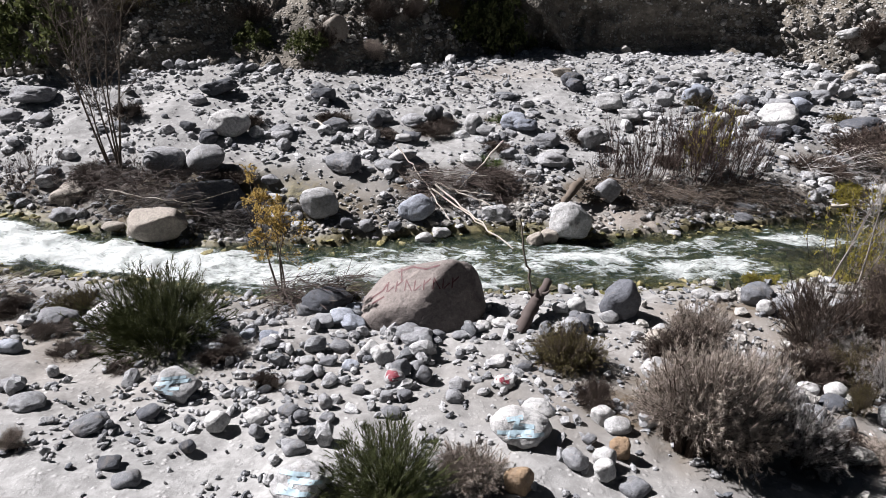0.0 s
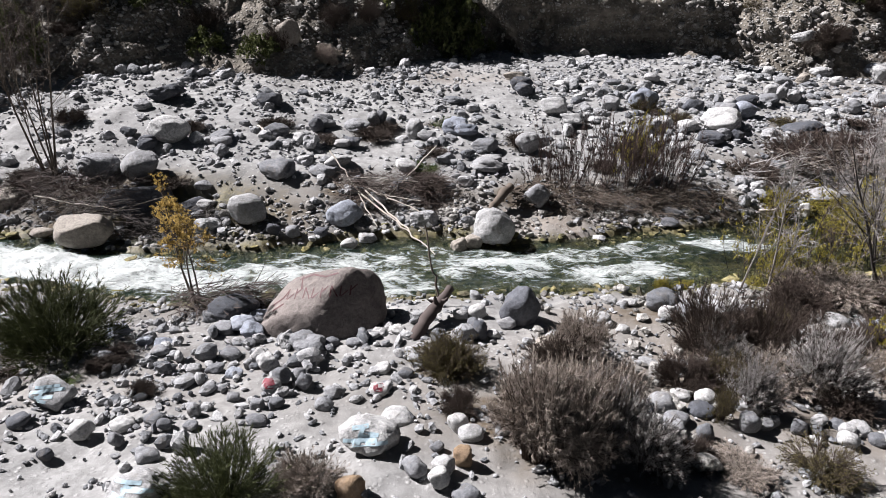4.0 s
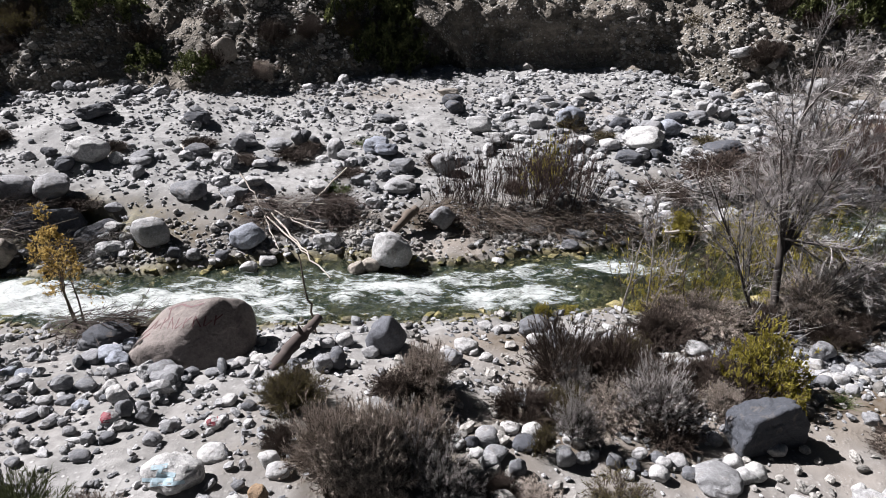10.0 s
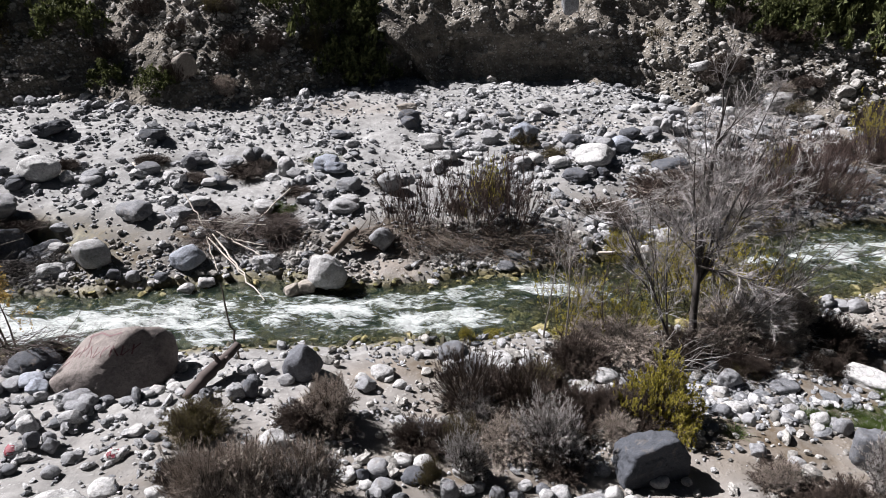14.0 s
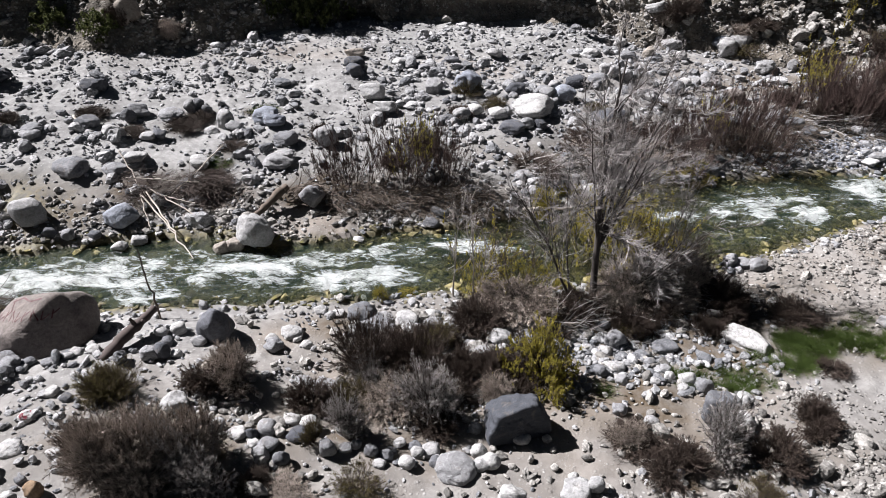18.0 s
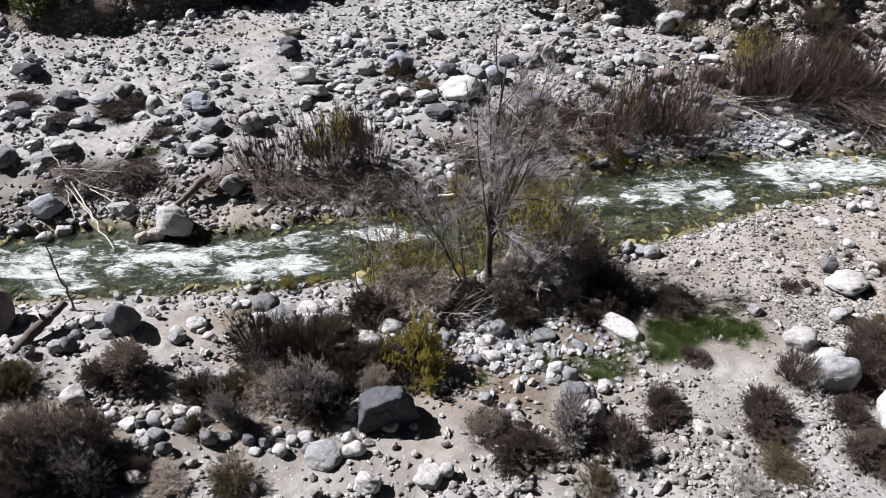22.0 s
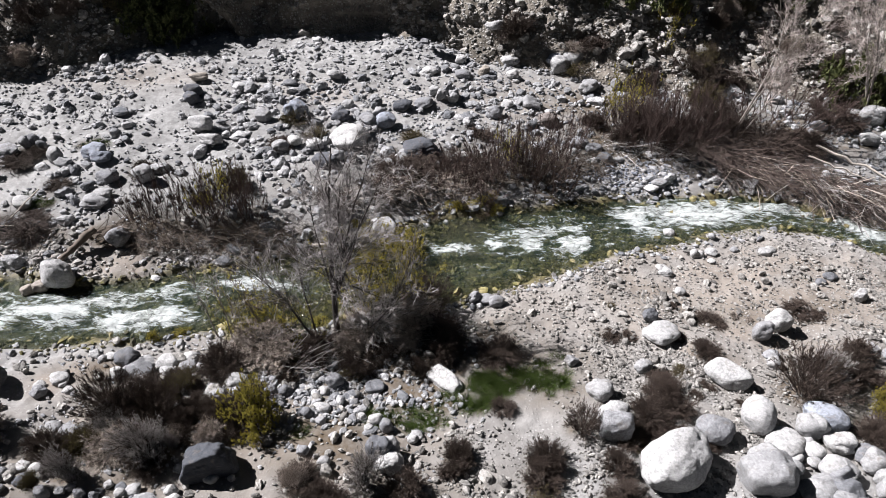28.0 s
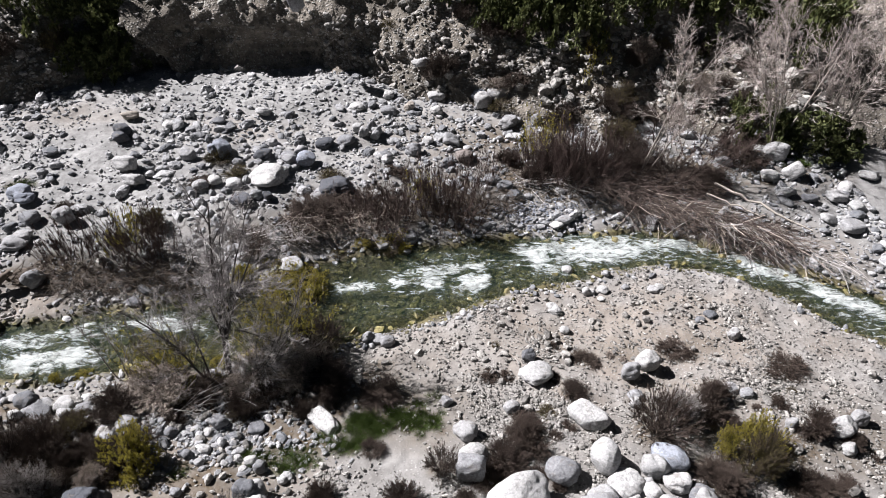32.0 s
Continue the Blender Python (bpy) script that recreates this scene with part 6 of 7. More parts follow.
shrub("olive", 1.94, 7.86, 0.93, 1.01, 66)
shrub("bare", 4.33, 8.35, 1.26, 1.22, 119)
shrub("grass", 11.59, 8.43, 0.60, 0.30, 172)
shrub("grass", 13.46, 8.96, 0.84, 0.25, 225)
shrub("brown", 11.58, 11.28, 1.47, 0.74, 278)
shrub("bare", 11.71, 7.09, 0.80, 0.64, 331)
shrub("grey", 13.31, 6.98, 1.30, 1.49, 24)
shrub("brown", 14.17, 6.66, 1.14, 0.83, 77)
shrub("brown", 15.24, 7.40, 0.99, 0.69, 130)
shrub("willowbush", 18.36, 8.39, 1.05, 0.99, 183)
shrub("brown", 17.17, 7.06, 1.11, 0.71, 236)
shrub("brown", 12.33, 6.36, 1.34, 0.83, 289)
shrub("brown", 11.82, 7.09, 1.20, 0.39, 342)
shrub("olive", 13.54, 5.82, 0.82, 0.58, 35)
shrub("olive", 17.08, 6.16, 1.24, 0.47, 88)
shrub("brown", 20.01, 8.58, 1.39, 0.82, 141)
shrub("brown", 18.83, 6.40, 1.14, 0.77, 194)
shrub("grass", 17.32, 10.14, 2.35, 0.70, 247)
shrub("grass", 16.26, 10.08, 1.32, 0.40, 300)
shrub("grass", 15.55, 9.44, 1.40, 0.42, 353)
shrub("grass", 14.39, 8.86, 1.47, 0.44, 46)
shrub("grass", 18.15, 10.88, 0.70, 0.21, 99)
shrub("brown", 16.50, 9.17, 0.77, 0.29, 152)
shrub("grey", 16.29, 5.67, 0.81, 0.39, 205)
shrub("grey", 25.03, 9.92, 1.58, 1.22, 258)
shrub("brown", 17.36, 7.52, 1.03, 0.91, 311)
shrub("brown", 20.80, 9.13, 1.32, 0.79, 4)
shrub("brown", 15.34, 7.70, 0.87, 0.77, 57)
shrub("brown", 18.95, 7.33, 0.86, 0.65, 110)
shrub("brown", 26.30, 9.67, 0.79, 0.60, 163)
shrub("lime", 26.05, 8.84, 0.84, 1.19, 216)
shrub("willowbush", 24.31, 9.48, 2.00, 1.68, 269)
shrub("brown", 26.16, 10.37, 1.58, 1.01, 322)
shrub("olive", 26.43, 8.33, 1.35, 2.20, 15)
shrub("lime", 26.86, 8.94, 1.18, 1.45, 68)
shrub("brown", 28.63, 9.56, 1.24, 0.97, 121)
shrub("brown", 25.39, 7.91, 1.50, 0.87, 174)
shrub("brown", 20.59, 9.54, 1.31, 0.51, 227)
shrub("brown", 19.65, 8.06, 1.13, 0.59, 280)
shrub("brown", 27.09, 9.00, 1.01, 0.71, 333)
shrub("brown", 29.12, 11.92, 1.36, 0.41, 26)
shrub("brown", 28.31, 7.81, 1.14, 0.42, 79)
shrub("brown", 22.25, 10.97, 0.97, 0.51, 132)
shrub("brown", 25.67, 12.74, 1.05, 0.32, 185)
shrub("brown", 22.87, 12.29, 1.03, 0.31, 238)
shrub("brown", 29.55, 9.07, 0.71, 0.51, 291)
shrub("brown", 27.52, 7.69, 1.22, 0.46, 344)
shrub("bare", 12.73, 11.70, 2.0, 1.1, 37)
shrub("bare", 14.2, 11.73, 1.8, 1.2, 90)
shrub("bare", 10.28, 11.27, 2.56, 0.90, 143)
shrub("brown", 14.9, 11.52, 1.95, 1.0, 196)
shrub("grey", 13.3, 12.4, 2.0, 1.3, 22)
shrub("bare", 14.5, 12.6, 1.7, 1.2, 140)
shrub("brown", 16.59, 11.01, 1.60, 0.48, 249)
shrub("olive", -7.00, 9.70, 0.93, 0.48, 302)
shrub("brown", -7.81, 9.52, 0.82, 0.39, 355)
shrub("brown", -5.90, 7.97, 0.88, 0.27, 48)
shrub("olive", -5.50, 8.96, 0.78, 0.48, 101)
shrub("grass", 17.49, 10.02, 1.57, 0.47, 154)
shrub("grass", 15.91, 9.75, 1.55, 0.46, 207)
shrub("oliveup", 13.25, 13.74, 2.6, 2.1, 260)
shrub("willowbush", 14.5, 13.2, 1.8, 1.4, 313)
shrub("willow", 5.90, 16.73, 1.44, 2.15, 6)
shrub("willow", 7.08, 16.88, 1.78, 2.49, 59)
shrub("willow", 8.30, 17.08, 1.47, 2.18, 112)
shrub("willow", 4.74, 16.66, 0.96, 1.15, 165)
shrub("oliveup", 7.42, 16.94, 1.30, 2.08, 218)
shrub("willow", 7.17, 16.93, 1.62, 2.18, 271)
shrub("willow", 8.24, 17.11, 1.63, 2.20, 324)
shrub("willow", 5.27, 16.56, 1.59, 1.93, 17)
shrub("willow", 17.15, 20.19, 1.83, 2.16, 70)
shrub("willow", 18.41, 20.27, 1.84, 2.40, 123)
shrub("willow", 19.80, 20.76, 1.67, 2.21, 176)
shrub("oliveup", 17.79, 20.34, 1.23, 1.75, 229)
shrub("willow", 23.79, 21.94, 2.15, 2.44, 282)
shrub("willow", 25.30, 22.41, 1.97, 2.25, 335)
shrub("willow", 22.84, 22.34, 1.53, 1.81, 28)
shrub("oliveup", 23.36, 24.48, 1.39, 1.41, 81)
shrub("willow", 16.82, 19.46, 1.60, 1.01, 134)
shrub("willow", 18.32, 20.06, 1.80, 2.87, 187)
shrub("willow", 17.20, 19.85, 1.78, 2.61, 240)
shrub("willow", 23.37, 21.89, 2.13, 2.92, 293)
shrub("willow", 24.83, 21.97, 2.61, 3.15, 346)
shrub("oliveup", 22.58, 23.28, 1.71, 2.44, 39)
shrub("olive", 26.71, 24.72, 1.77, 1.59, 92)
shrub("brown", 24.12, 26.47, 2.35, 1.22, 145)
shrub("brown", 21.48, 23.16, 1.21, 0.81, 198)
shrub("oliveup", 25.91, 28.20, 1.64, 2.60, 251)
shrub("brown", 23.00, 28.65, 1.91, 1.11, 304)
shrub("willow", 29.62, 23.44, 3.94, 3.07, 357)
shrub("brown", 32.10, 23.63, 2.94, 0.96, 50)
shrub("dark", 33.08, 25.20, 2.29, 2.06, 103)
shrub("brown", 27.07, 23.03, 1.93, 0.89, 156)
shrub("dark", 35.57, 24.12, 2.97, 1.56, 209)
shrub("willow", -11.55, 15.88, 1.70, 1.05, 262)
shrub("willow", -8.14, 15.64, 1.66, 0.88, 315)
shrub("brown", -10.00, 19.48, 1.06, 0.61, 8)
shrub("brown", -5.67, 15.99, 1.36, 0.42, 61)
shrub("brown", -5.96, 19.11, 0.88, 0.43, 114)
shrub("olive", 9.23, 22.56, 1.25, 0.69, 167)
shrub("olive", 10.15, 21.65, 1.21, 0.45, 220)
shrub("grass", 1.94, 20.50, 1.15, 0.35, 273)
shrub("brown", -0.37, 19.49, 1.47, 0.44, 326)
shrub("olive", 13.98, 21.65, 1.25, 0.43, 19)
shrub("brown", 8.93, 20.88, 1.22, 0.36, 72)
shrub("olive", 7.74, 18.37, 1.21, 1.28, 125)
shrub("brown", 4.18, 19.05, 1.09, 0.51, 178)
shrub("lime", 11.56, 16.31, 1.15, 0.85, 231)
shrub("lime", 12.87, 16.73, 1.34, 0.64, 284)
shrub("oliveup", 10.54, 12.16, 1.33, 1.47, 337)
shrub("oliveup", 9.45, 12.11, 1.19, 1.33, 30)
shrub("oliveup", 13.85, 13.98, 2.60, 2.33, 83)
shrub("oliveup", 12.41, 13.72, 2.20, 2.08, 136)
shrub("oliveup", 9.50, 12.62, 1.57, 2.02, 189)
shrub("lime", 13.70, 16.18, 1.45, 1.13, 242)
shrub("lime", 12.51, 15.43, 1.09, 0.81, 295)
shrub("willow", 18.98, 19.41, 1.99, 2.31, 348)
shrub("willow", 16.32, 19.06, 2.40, 1.95, 41)
shrub("willow", 20.53, 22.19, 1.43, 1.58, 94)
shrub("willowbush", 26.85, 22.95, 2.64, 1.54, 147)
shrub("brown", 24.94, 22.02, 2.81, 0.84, 200)
shrub("willowbush", 28.37, 22.00, 2.82, 1.15, 253)
shrub("brown", 29.93, 21.69, 2.34, 0.73, 306)
shrub("grass", 33.91, 22.92, 1.45, 0.44, 359)
shrub("brown", 16.70, 22.29, 1.18, 0.35, 52)
shrub("brown", 6.67, 17.68, 1.00, 0.30, 105)
shrub("brown", -9.50, 16.14, 1.83, 0.55, 158)
shrub("brown", 11.28, 17.91, 2.00, 0.60, 211)
shrub("brown", 13.22, 18.77, 2.30, 0.75, 264)
shrub("willow", 14.50, 19.34, 1.85, 1.08, 317)
shrub("willow", 15.69, 19.07, 1.65, 1.66, 10)
shrub("brown", 13.70, 19.45, 2.93, 0.88, 63)
shrub("willow", 13.08, 18.91, 1.84, 1.08, 116)
shrub("brown", 1.39, 16.28, 1.55, 0.47, 169)
shrub("brown", 13.77, 19.81, 3.03, 0.91, 222)
shrub("brown", 15.81, 20.17, 2.43, 0.73, 275)


# low growth that fills the thicket between the stream and the path
low = np.random.default_rng(91)
for i in range(44):
    a, r = low.uniform(0, 6.28), math.sqrt(low.uniform(0, 1))
    x, y = 8.4 + 2.2 * r * math.cos(a), 8.75 + 1.35 * r * math.sin(a)
    if math.hypot(x - 9.9, y - 7.6) > 0.9 and math.hypot(x - 6.0, y - 8.5) > 0.4:
        w = low.uniform(0.5, 1.15)
        shrub(("brown", "bare", "brown", "olive", "willowbush", "brown", "grey")[i % 7], x, y, w, w * low.uniform(0.5, 0.85), int(low.integers(360)))
for i in range(26):
    x, y = low.uniform(10.6, 15.0), low.uniform(10.3, 11.9)
    w = low.uniform(0.5, 1.1)
    shrub(("brown", "olive", "bare", "brown", "willowbush")[i % 5], x, y, w, w * low.uniform(0.4, 0.8), int(low.integers(360)))

for i in range(34):
    x, y = low.uniform(19.5, 30.5), low.uniform(7.2, 13.2)
    w = low.uniform(0.3, 0.75)
    shrub(("brown", "olive", "brown", "bare", "brown")[i % 5], x, y, w, w * low.uniform(0.3, 0.6), int(low.integers(360)))

# trees
tree("bare_tree", -9.0, 16.2, 4.9, 11, 6, "slender leafless tree with several brown stems", 0.036, (-0.02, 0), 0.2, 10, TWIG_BROWN, BARK_DARK, bare_below=0.35, fine=4)
tree("bare_tree", 12.05, 11.7, 5.6, 12, 6, "leafless alder with grey branches beside the stream", 0.1, (0.07, 0.03), 0.42, 12, TWIG_ASH, BARK_BLACK, bare_below=0.3, fine=11, reach=0.38, rise=0.02, out=0.75, twiglet=0.0036, fork=True)
tree("bare_sapling", 12.6, 12.0, 3.2, 13, 5, "leafless grey sapling at the foot of the alder", 0.035, (0.3, 0.1), 0.7, 12, TWIG_ASH, BARK_BLACK, bare_below=0.1, fine=5, rise=0.0)
tree("bare_sapling", 8.6, 11.95, 2.9, 14, 1, "thin leafless sapling on the bank", 0.025, (0.0, 0.0), 0.1, 14, TWIG_GREY, BARK_GREY, bare_below=0.3, fine=3, reach=0.3)
tree("bare_sapling", 9.1, 11.85, 3.1, 15, 2, "thin leafless sapling on the bank", 0.025, (0.04, 0.0), 0.12, 13, TWIG_GREY, BARK_GREY, bare_below=0.3, fine=3, reach=0.3)
tree("bare_sapling", 10.2, 12.0, 2.6, 16, 3, "thin leafless sapling with spreading stems", 0.022, (0.0, 0.0), 0.35, 10, TWIG_BROWN, BARK_DARK, bare_below=0.25, fine=3, reach=0.35)
tree("bare_tree", 11.5, 11.7, 3.9, 17, 2, "leaning leafless young alder", 0.04, (-0.3, 0.1), 0.15, 16, TWIG_ASH, BARK_BLACK, bare_below=0.25, fine=6, reach=0.45)
tree("yellow_tree", -3.25, 11.0, 2.35, 18, 3, "small tree with thin yellow autumn leaves", 0.03, (0.0, 0.0), 0.36, 9, TWIG_BROWN, BARK_DARK, LEAF_YELLOW, bare_below=0.5, fine=4, reach=0.36)
tree("bare_tree", 27.2, 22.3, 6.2, 19, 3, "tall leafless pinkish-grey tree leaning over brush", 0.05, (0.3, 0.1), 0.14, 20, TWIG_PALE, BARK_GREY, bare_below=0.3, fine=7, reach=0.3)
tree("bare_tree", 33.6, 24.0, 7.0, 20, 5, "broad leafless pale-grey tree at the foot of the slope", 0.06, (0.1, 0.0), 0.4, 20, TWIG_PALE, BARK_GREY, bare_below=0.2, fine=7, reach=0.36)
tree("bare_tree", 36.4, 24.5, 6.8, 21, 3, "broad leafless pale-grey tree at the foot of the slope", 0.06, (0.0, 0.0), 0.4, 18, TWIG_PALE, BARK_GREY, bare_below=0.2, fine=7, reach=0.36)

# evergreen bushes on the face of the bank
rng = np.random.default_rng(33)
for x, h, w, tall in ((-15.5, 1.2, 3.0, 2.2), (-12.2, 2.0, 2.4, 1.8), (-13, 3.6, 3.0, 2.2), (-9.6, 2.6, 2.0, 1.4), (-7.6, 0.8, 1.3, 0.8), 
                      (-0.4, 3.2, 2.2, 2.2), (1.8, 2.9, 2.0, 2.0), (-5.2, 0.8, 1.2, 0.8), (19.4, 4.0, 1.4, 1.2), (21.4, 3.2, 1.8, 1.6), (23.2, 3.4, 2.2, 1.8), (25.2, 3.2, 2.4, 2.2),
                      (27.5, 4.3, 2.6, 2.0), (30, 4.4, 2.8, 2.2), (32.6, 4.2, 3.2, 2.6), (35.5, 3.8, 3.2, 2.6), (28.5, 5.0, 3.4, 2.6), (24.0, 4.6, 3.2, 2.4), (20.8, 5.2, 2.6, 2.0), (16.3, 2.4, 1.0, 0.8),
                      (0.5, 1.5, 1.7, 1.6), (1.5, 0.7, 2.0, 1.7), (2.6, 0.5, 2.0, 1.7), (1.2, 2.4, 2.2, 1.8), (2.5, 1.9, 2.0, 1.6)):
    q = cliff_at(x, h)
    shrub("dark" if rng.uniform() < 0.8 else "olive", float(q[0]), float(q[1]) - 0.05, w, tall, int(rng.integers(360)), float(q[2]) - 0.25)

# brown scrub on the slopes of the bank
for i in range(46):
    x, h = rng.uniform(-16, 3) if i < 20 else rng.uniform(18, 36), rng.uniform(0.1, 3.4)
    q = cliff_at(x, h)
    shrub(("brown", "willowbush", "bare", "olive", "brown")[i % 5], float(q[0]), float(q[1]) - 0.05, rng.uniform(0.9, 1.9), rng.uniform(0.6, 1.3), int(rng.integers(360)), float(q[2]) - 0.1)

# pale boulders below the slope and fallen stones on it
boulder(33.2, 23.2, 1.3, 0.9, 0.75, "white", 951, label="pale granite boulder at the foot of a leafless tree", rough=0.9)
boulder(33.6, 22.0, 1.1, 0.9, 0.75, "white", 952, label="pale granite boulder at the foot of a leafless tree", rough=0.9)
scree = np.random.default_rng(61)
fallen = np.array([cliff_at(scree.uniform(23.5, 37), scree.uniform(0.3, 3.4)) for i in range(420)])
rise_of = {(q[0], q[1]): q[2] for q in fallen}
strew("scree", fallen[:, :2], sizes_of(scree, len(fallen), 0.24, 0.5, 0.7), COBBLE_WARM, 62, "broken pale stones lying on the scree slope", "stones", 2, 0.8, 0.2,
      height=lambda a, b: np.array([rise_of[(i, j)] for i, j in zip(a, b)]))

# reddish willow scrub at the foot of the slope
for x, y, w, h, turn in ((22.2, 22.4, 1.7, 1.5, 15), (23.1, 22.9, 2.0, 1.9, 80), (24.0, 22.5, 2.0, 1.8, 150), (24.9, 23.1, 1.8, 1.6, 210), (23.6, 23.6, 1.7, 1.7, 300), (26.0, 22.6, 1.6, 1.1, 40)):
    shrub("willow", x, y, w, h, turn)
    shrub("brown", x + 0.3, y - 0.35, 0.9 * w, 0.5 * h, turn + 90)

# dead brush and driftwood
canes("dead_brush", 0.4, 15.85, 3.0, 1.0, 0.6, 800, 4, 41, TWIG_BROWN, "heap of dead brown brush behind the stream boulders", (0.3, 0.9), 0.006, 1.3)
canes("dead_brush", -8.3, 15.3, 4.0, 1.3, 0.6, 900, -10, 42, TWIG_BROWN, "flood-laid dead brush on the far bank", (0.3, 0.9), 0.006, 1.3)
canes("dead_brush", -2.75, 10.6, 1.7, 0.8, 0.6, 330, 5, 43, TWIG_BROWN, "dark flood debris at the foot of a small tree", (0.4, 1.0))
canes("dead_canes", 28.6, 19.7, 7.5, 1.2, 0.95, 900, -27, 44, TWIG_BROWN, "bleached dead canes heaped along the far bank", (0.6, 1.8), 0.013, 0.8, -15)
canes("dead_canes", 31.0, 18.4, 6.0, 0.9, 0.7, 130, -32, 45, TWIG_GREY, "bleached dead canes heaped along the far bank", (0.7, 1.9), 0.013, 0.5, -20)
canes("dead_canes", 29.2, 19.3, 7.0, 0.9, 0.9, 130, -30, 52, TWIG_ROSE, "bleached dead canes on top of dark brush", (0.7, 2.2), 0.014, 0.6, -18)
# these two heaps are wet debris, coloured near black to carry the bank's shade
canes("dead_brush", -5.2, 14.5, 2.4, 0.8, 0.4, 500, -4, 58, BARK_BLACK, "dark wet flood debris under the far bank, blackened for shade", (0.3, 0.8), 0.007, 1.3)
canes("dead_brush", -6.6, 14.4, 4.4, 0.9, 0.4, 420, -8, 53, BARK_BLACK, "dark wet flood debris under the far bank, blackened for shade", (0.3, 0.9), 0.007, 1.3)
# debris packed dense and dark, so that it doubles as the undercut's shade
canes("dead_brush", 7.4, 15.9, 4.8, 0.9, 0.5, 1000, 6, 54, BARK_DARK, "dark flood debris, also standing for shade, below the willow thicket", (0.3, 0.8), 0.006, 1.3)
canes("dead_brush", -9.6, 10.2, 3.2, 0.9, 0.3, 160, -4, 55, BARK_DARK, "dark flood debris beside the rapids", (0.4, 1.0))
# heap added to darken the gravel where the willows' shadow lies
canes("dead_brush", 19.2, 20.4, 4.4, 1.2, 0.55, 900, 3, 56, BARK_DARK, "dark brush added for the shadow under the waterside willows", (0.3, 1.0), 0.006, 1.2)
canes("dead_brush", 26.5, 22.0, 6.0, 1.6, 0.6, 900, -12, 57, TWIG_BROWN, "dead brown brush at the foot of the slope", (0.6, 1.6))
canes("dead_canes", 24.0, 21.4, 5.5, 0.8, 0.3, 150, -6, 46, TWIG_GREY, "dead grey brush beside the gravel pool", (0.7, 1.8))
canes("dead_brush", 14.6, 19.0, 4.4, 1.0, 0.6, 700, 10, 47, TWIG_ROSE, "dead grey-brown brush at the waterside", (0.4, 1.3), 0.006, 1.0)
canes("dead_brush", 12.2, 18.1, 3.0, 0.9, 0.4, 150, 15, 48, TWIG_GREY, "dead grey-brown brush at the waterside", (0.6, 1.5))
canes("dead_brush", 7.0, 16.1, 4.5, 0.6, 0.3, 160, 4, 49, TWIG_BROWN, "dark dead brush under the willow thicket", (0.5, 1.2))
canes("dead_twigs", 12.6, 11.2, 4.0, 1.3, 0.5, 140, 20, 50, TWIG_GREY, "tangle of fallen grey twigs under the alder", (0.5, 1.4))


def stick(x0, y0, h0, x1, y1, h1, r, seed, label="bleached driftwood stick on the far bank"):
    return pole("driftwood_stick", (x0, y0, float(land(x0, y0, False)) + h0), (x1, y1, max(float(land(x1, y1, False)), float(water_level(x1))) + h1), r, r * 0.55, DEADWOOD, label, seed)


stick(-0.2, 15.5, 0.35, 1.7, 13.3, 0.06, 0.03, 1, "long bleached driftwood stick reaching into the stream")
stick(-0.3, 15.4, 0.3, 1.1, 14.0, 0.25, 0.026, 2)
stick(-0.2, 15.7, 0.32, 1.5, 14.7, 0.3, 0.024, 3)
stick(0.0, 15.6, 0.2, 1.3, 15.1, 0.4, 0.02, 4)
stick(-0.4, 15.5, 0.25, 0.2, 14.4, 0.1, 0.022, 5)
stick(-1.3, 16.7, 0.7, -0.3, 15.6, 0.1, 0.025, 6)
stick(1.7, 17.1, 0.9, 0.4, 15.7, 0.15, 0.024, 7)
stick(-0.9, 15.9, 0.4, 1.2, 15.9, 0.45, 0.018, 8)
stick(-4.1, 19.6, 0.1, -3.6, 18.9, 0.1, 0.045, 9)
stick(-8.6, 14.7, 0.5, -6.4, 14.4, 0.35, 0.02, 10)
stick(-6.6, 14.4, 0.2, -5.4, 15.3, 0.6, 0.02, 11)
stick(29.6, 20.6, 1.0, 33.0, 18.6, 0.3, 0.06, 12, "long bleached dead trunk resting on brush")
stick(29.2, 20.2, 0.9, 31.2, 19.3, 0.5, 0.045, 13)
stick(22.0, 21.7, 0.15, 26.4, 21.4, 0.3, 0.04, 14, "long bleached driftwood pole on the far bank")
stick(22.6, 21.9, 0.2, 25.6, 20.9, 0.15, 0.03, 15)
stick(25.0, 20.9, 0.1, 26.6, 20.0, 0.05, 0.03, 16)
stick(10.7, 15.9, 0.15, 12.2, 16.1, 0.2, 0.06, 17)
pole("leaning_log", (1.35, 9.0, 0.3), (2.05, 10.3, 0.62), 0.14, 0.09, plant_material("weathered_log", (0.024, 0.02, 0.019), (0.09, 0.07, 0.065)), "weathered reddish-brown log leaning on rubble beside the boulder", 21, "log", 3)
boulder(-2.2, 10.2, 1.0, 0.7, 0.38, "dark", 921, label="dark low boulder half buried under flood debris")
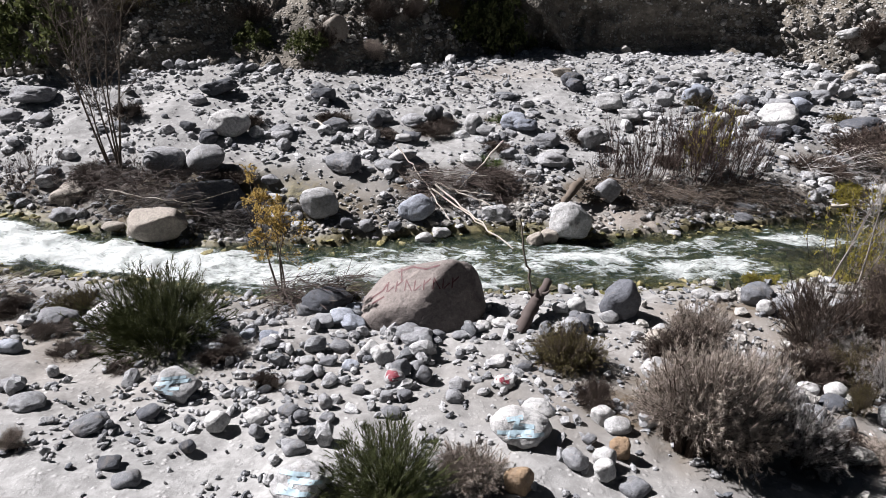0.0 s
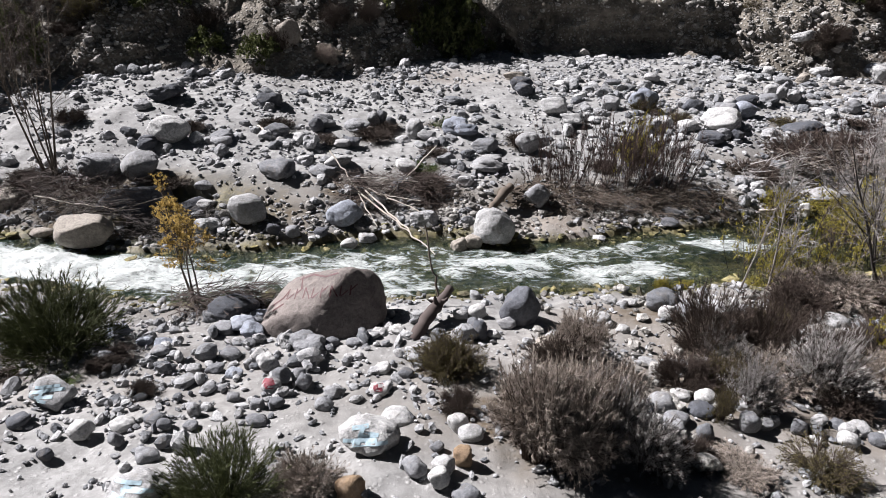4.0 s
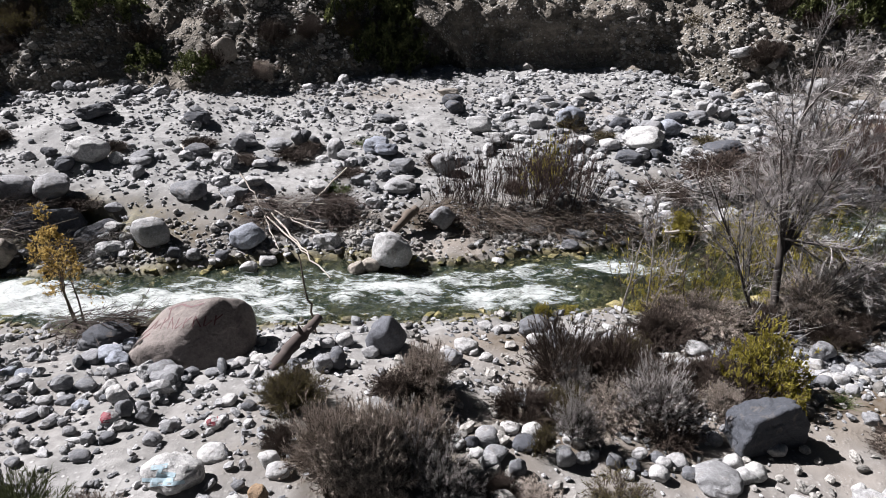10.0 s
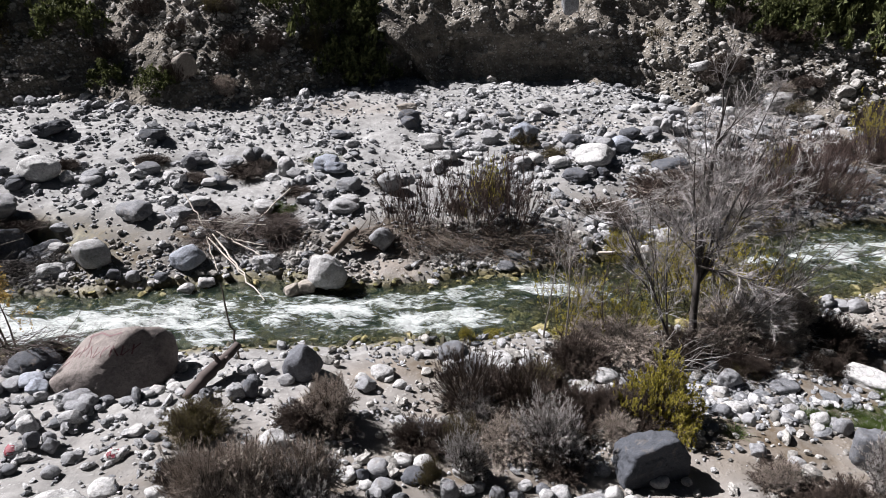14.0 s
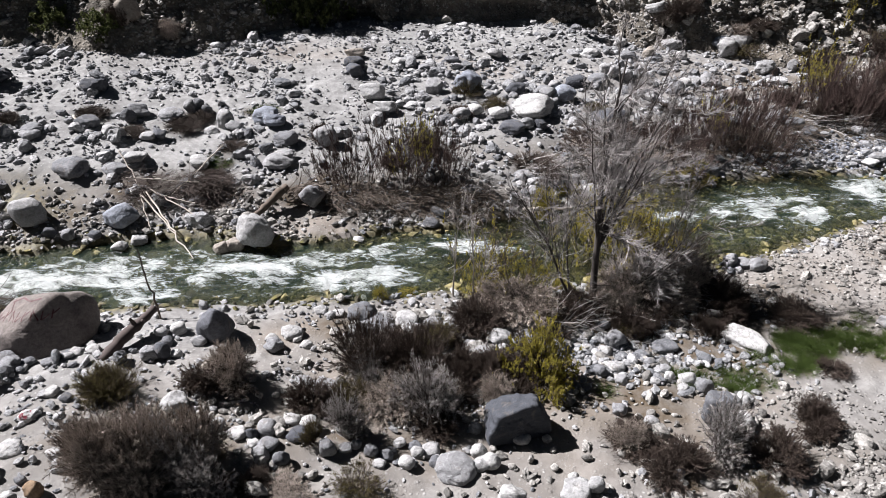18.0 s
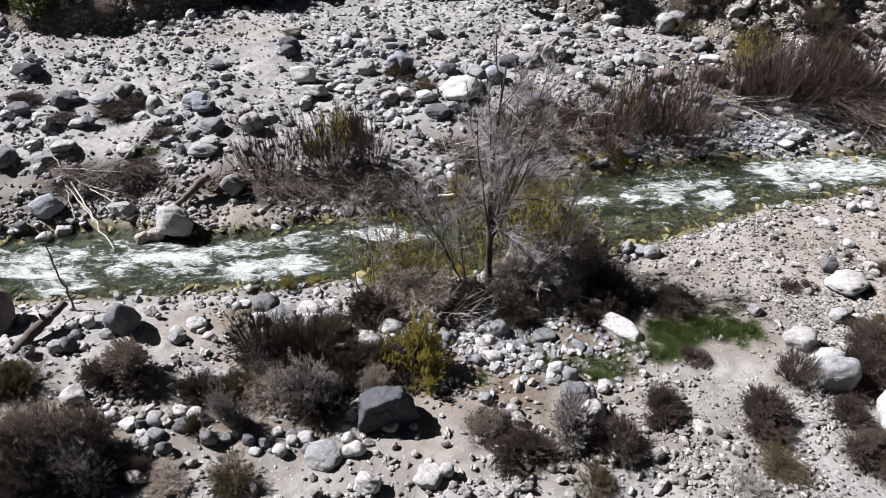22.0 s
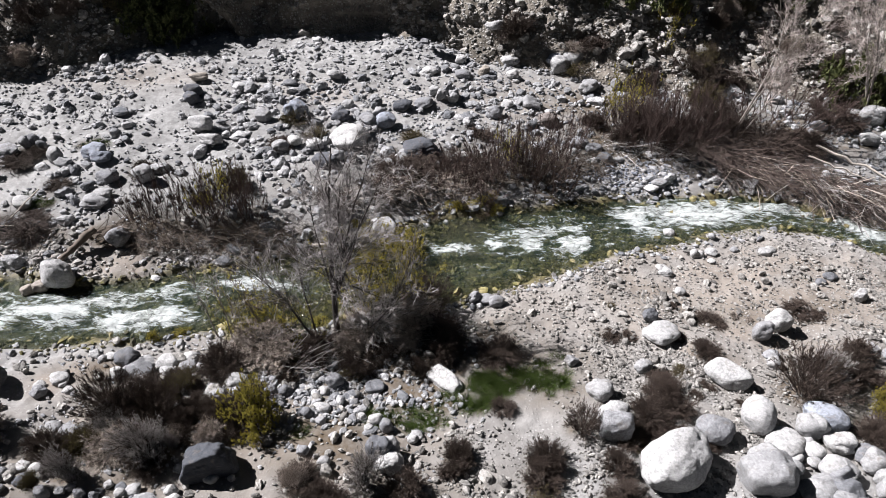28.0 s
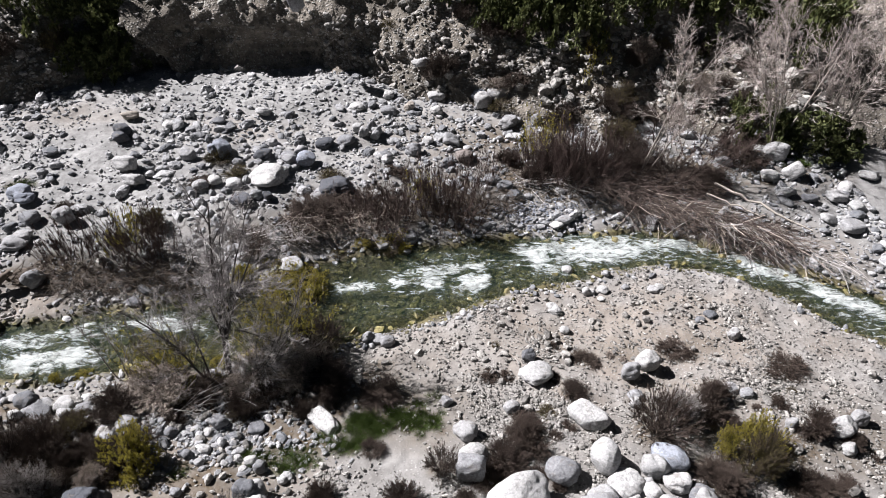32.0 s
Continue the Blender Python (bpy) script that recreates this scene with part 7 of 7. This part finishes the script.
sprigs = np.random.default_rng(77)
for i in range(26):
    x = sprigs.uniform(6.6, 14.2)
    shrub(("lime", "lime", "grass", "olive")[i % 4], x, float(near_bank(x)) - sprigs.uniform(-0.15, 0.9), sprigs.uniform(0.35, 0.75), sprigs.uniform(0.2, 0.42), int(sprigs.integers(360)))
for i in range(16):
    x = sprigs.uniform(11, 18)
    shrub(("lime", "olive")[i % 2], x, float(far_bank(x)) + sprigs.uniform(-0.15, 0.6), sprigs.uniform(0.35, 0.7), sprigs.uniform(0.2, 0.4), int(sprigs.integers(360)))
pole("dead_stem", (1.85, 10.7, -0.1), (1.55, 11.2, 1.55), 0.028, 0.012, BARK_DARK, "thin dark dead stem standing at the waterside", 22, "stem", 1)
pole("driftwood_log", (2.9, 14.75, 0.0), (3.75, 15.9, 0.42), 0.09, 0.12, BARK_DARK, "dark grey driftwood log leaning on a root mass", 23, "log", 2)
canes("root_mass", 4.1, 15.9, 0.9, 0.5, 0.55, 120, 30, 51, BARK_DARK, "dark upturned root mass of a washed-out tree", (0.3, 0.8), 0.02)
pole("driftwood_log", (-12.3, 10.6, 0.35), (-10.6, 10.9, 0.45), 0.05, 0.04, BARK_DARK, "dark driftwood log at the edge of the rapids", 24, "log", 2)

# fallen leaves and painted shade, darkening the ground about the foot of each shrub
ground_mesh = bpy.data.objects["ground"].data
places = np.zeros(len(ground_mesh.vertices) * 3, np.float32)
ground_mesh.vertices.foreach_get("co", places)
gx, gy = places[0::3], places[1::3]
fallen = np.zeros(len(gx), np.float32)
ground_mesh.attributes["litter_and_shade"].data.foreach_get("value", fallen)
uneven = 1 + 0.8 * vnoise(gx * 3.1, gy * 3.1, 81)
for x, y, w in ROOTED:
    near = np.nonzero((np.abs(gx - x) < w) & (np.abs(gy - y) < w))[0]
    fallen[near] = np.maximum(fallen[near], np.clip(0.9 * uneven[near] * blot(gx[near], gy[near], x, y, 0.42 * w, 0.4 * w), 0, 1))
ground_mesh.attributes["litter_and_shade"].data.foreach_set("value", fallen)
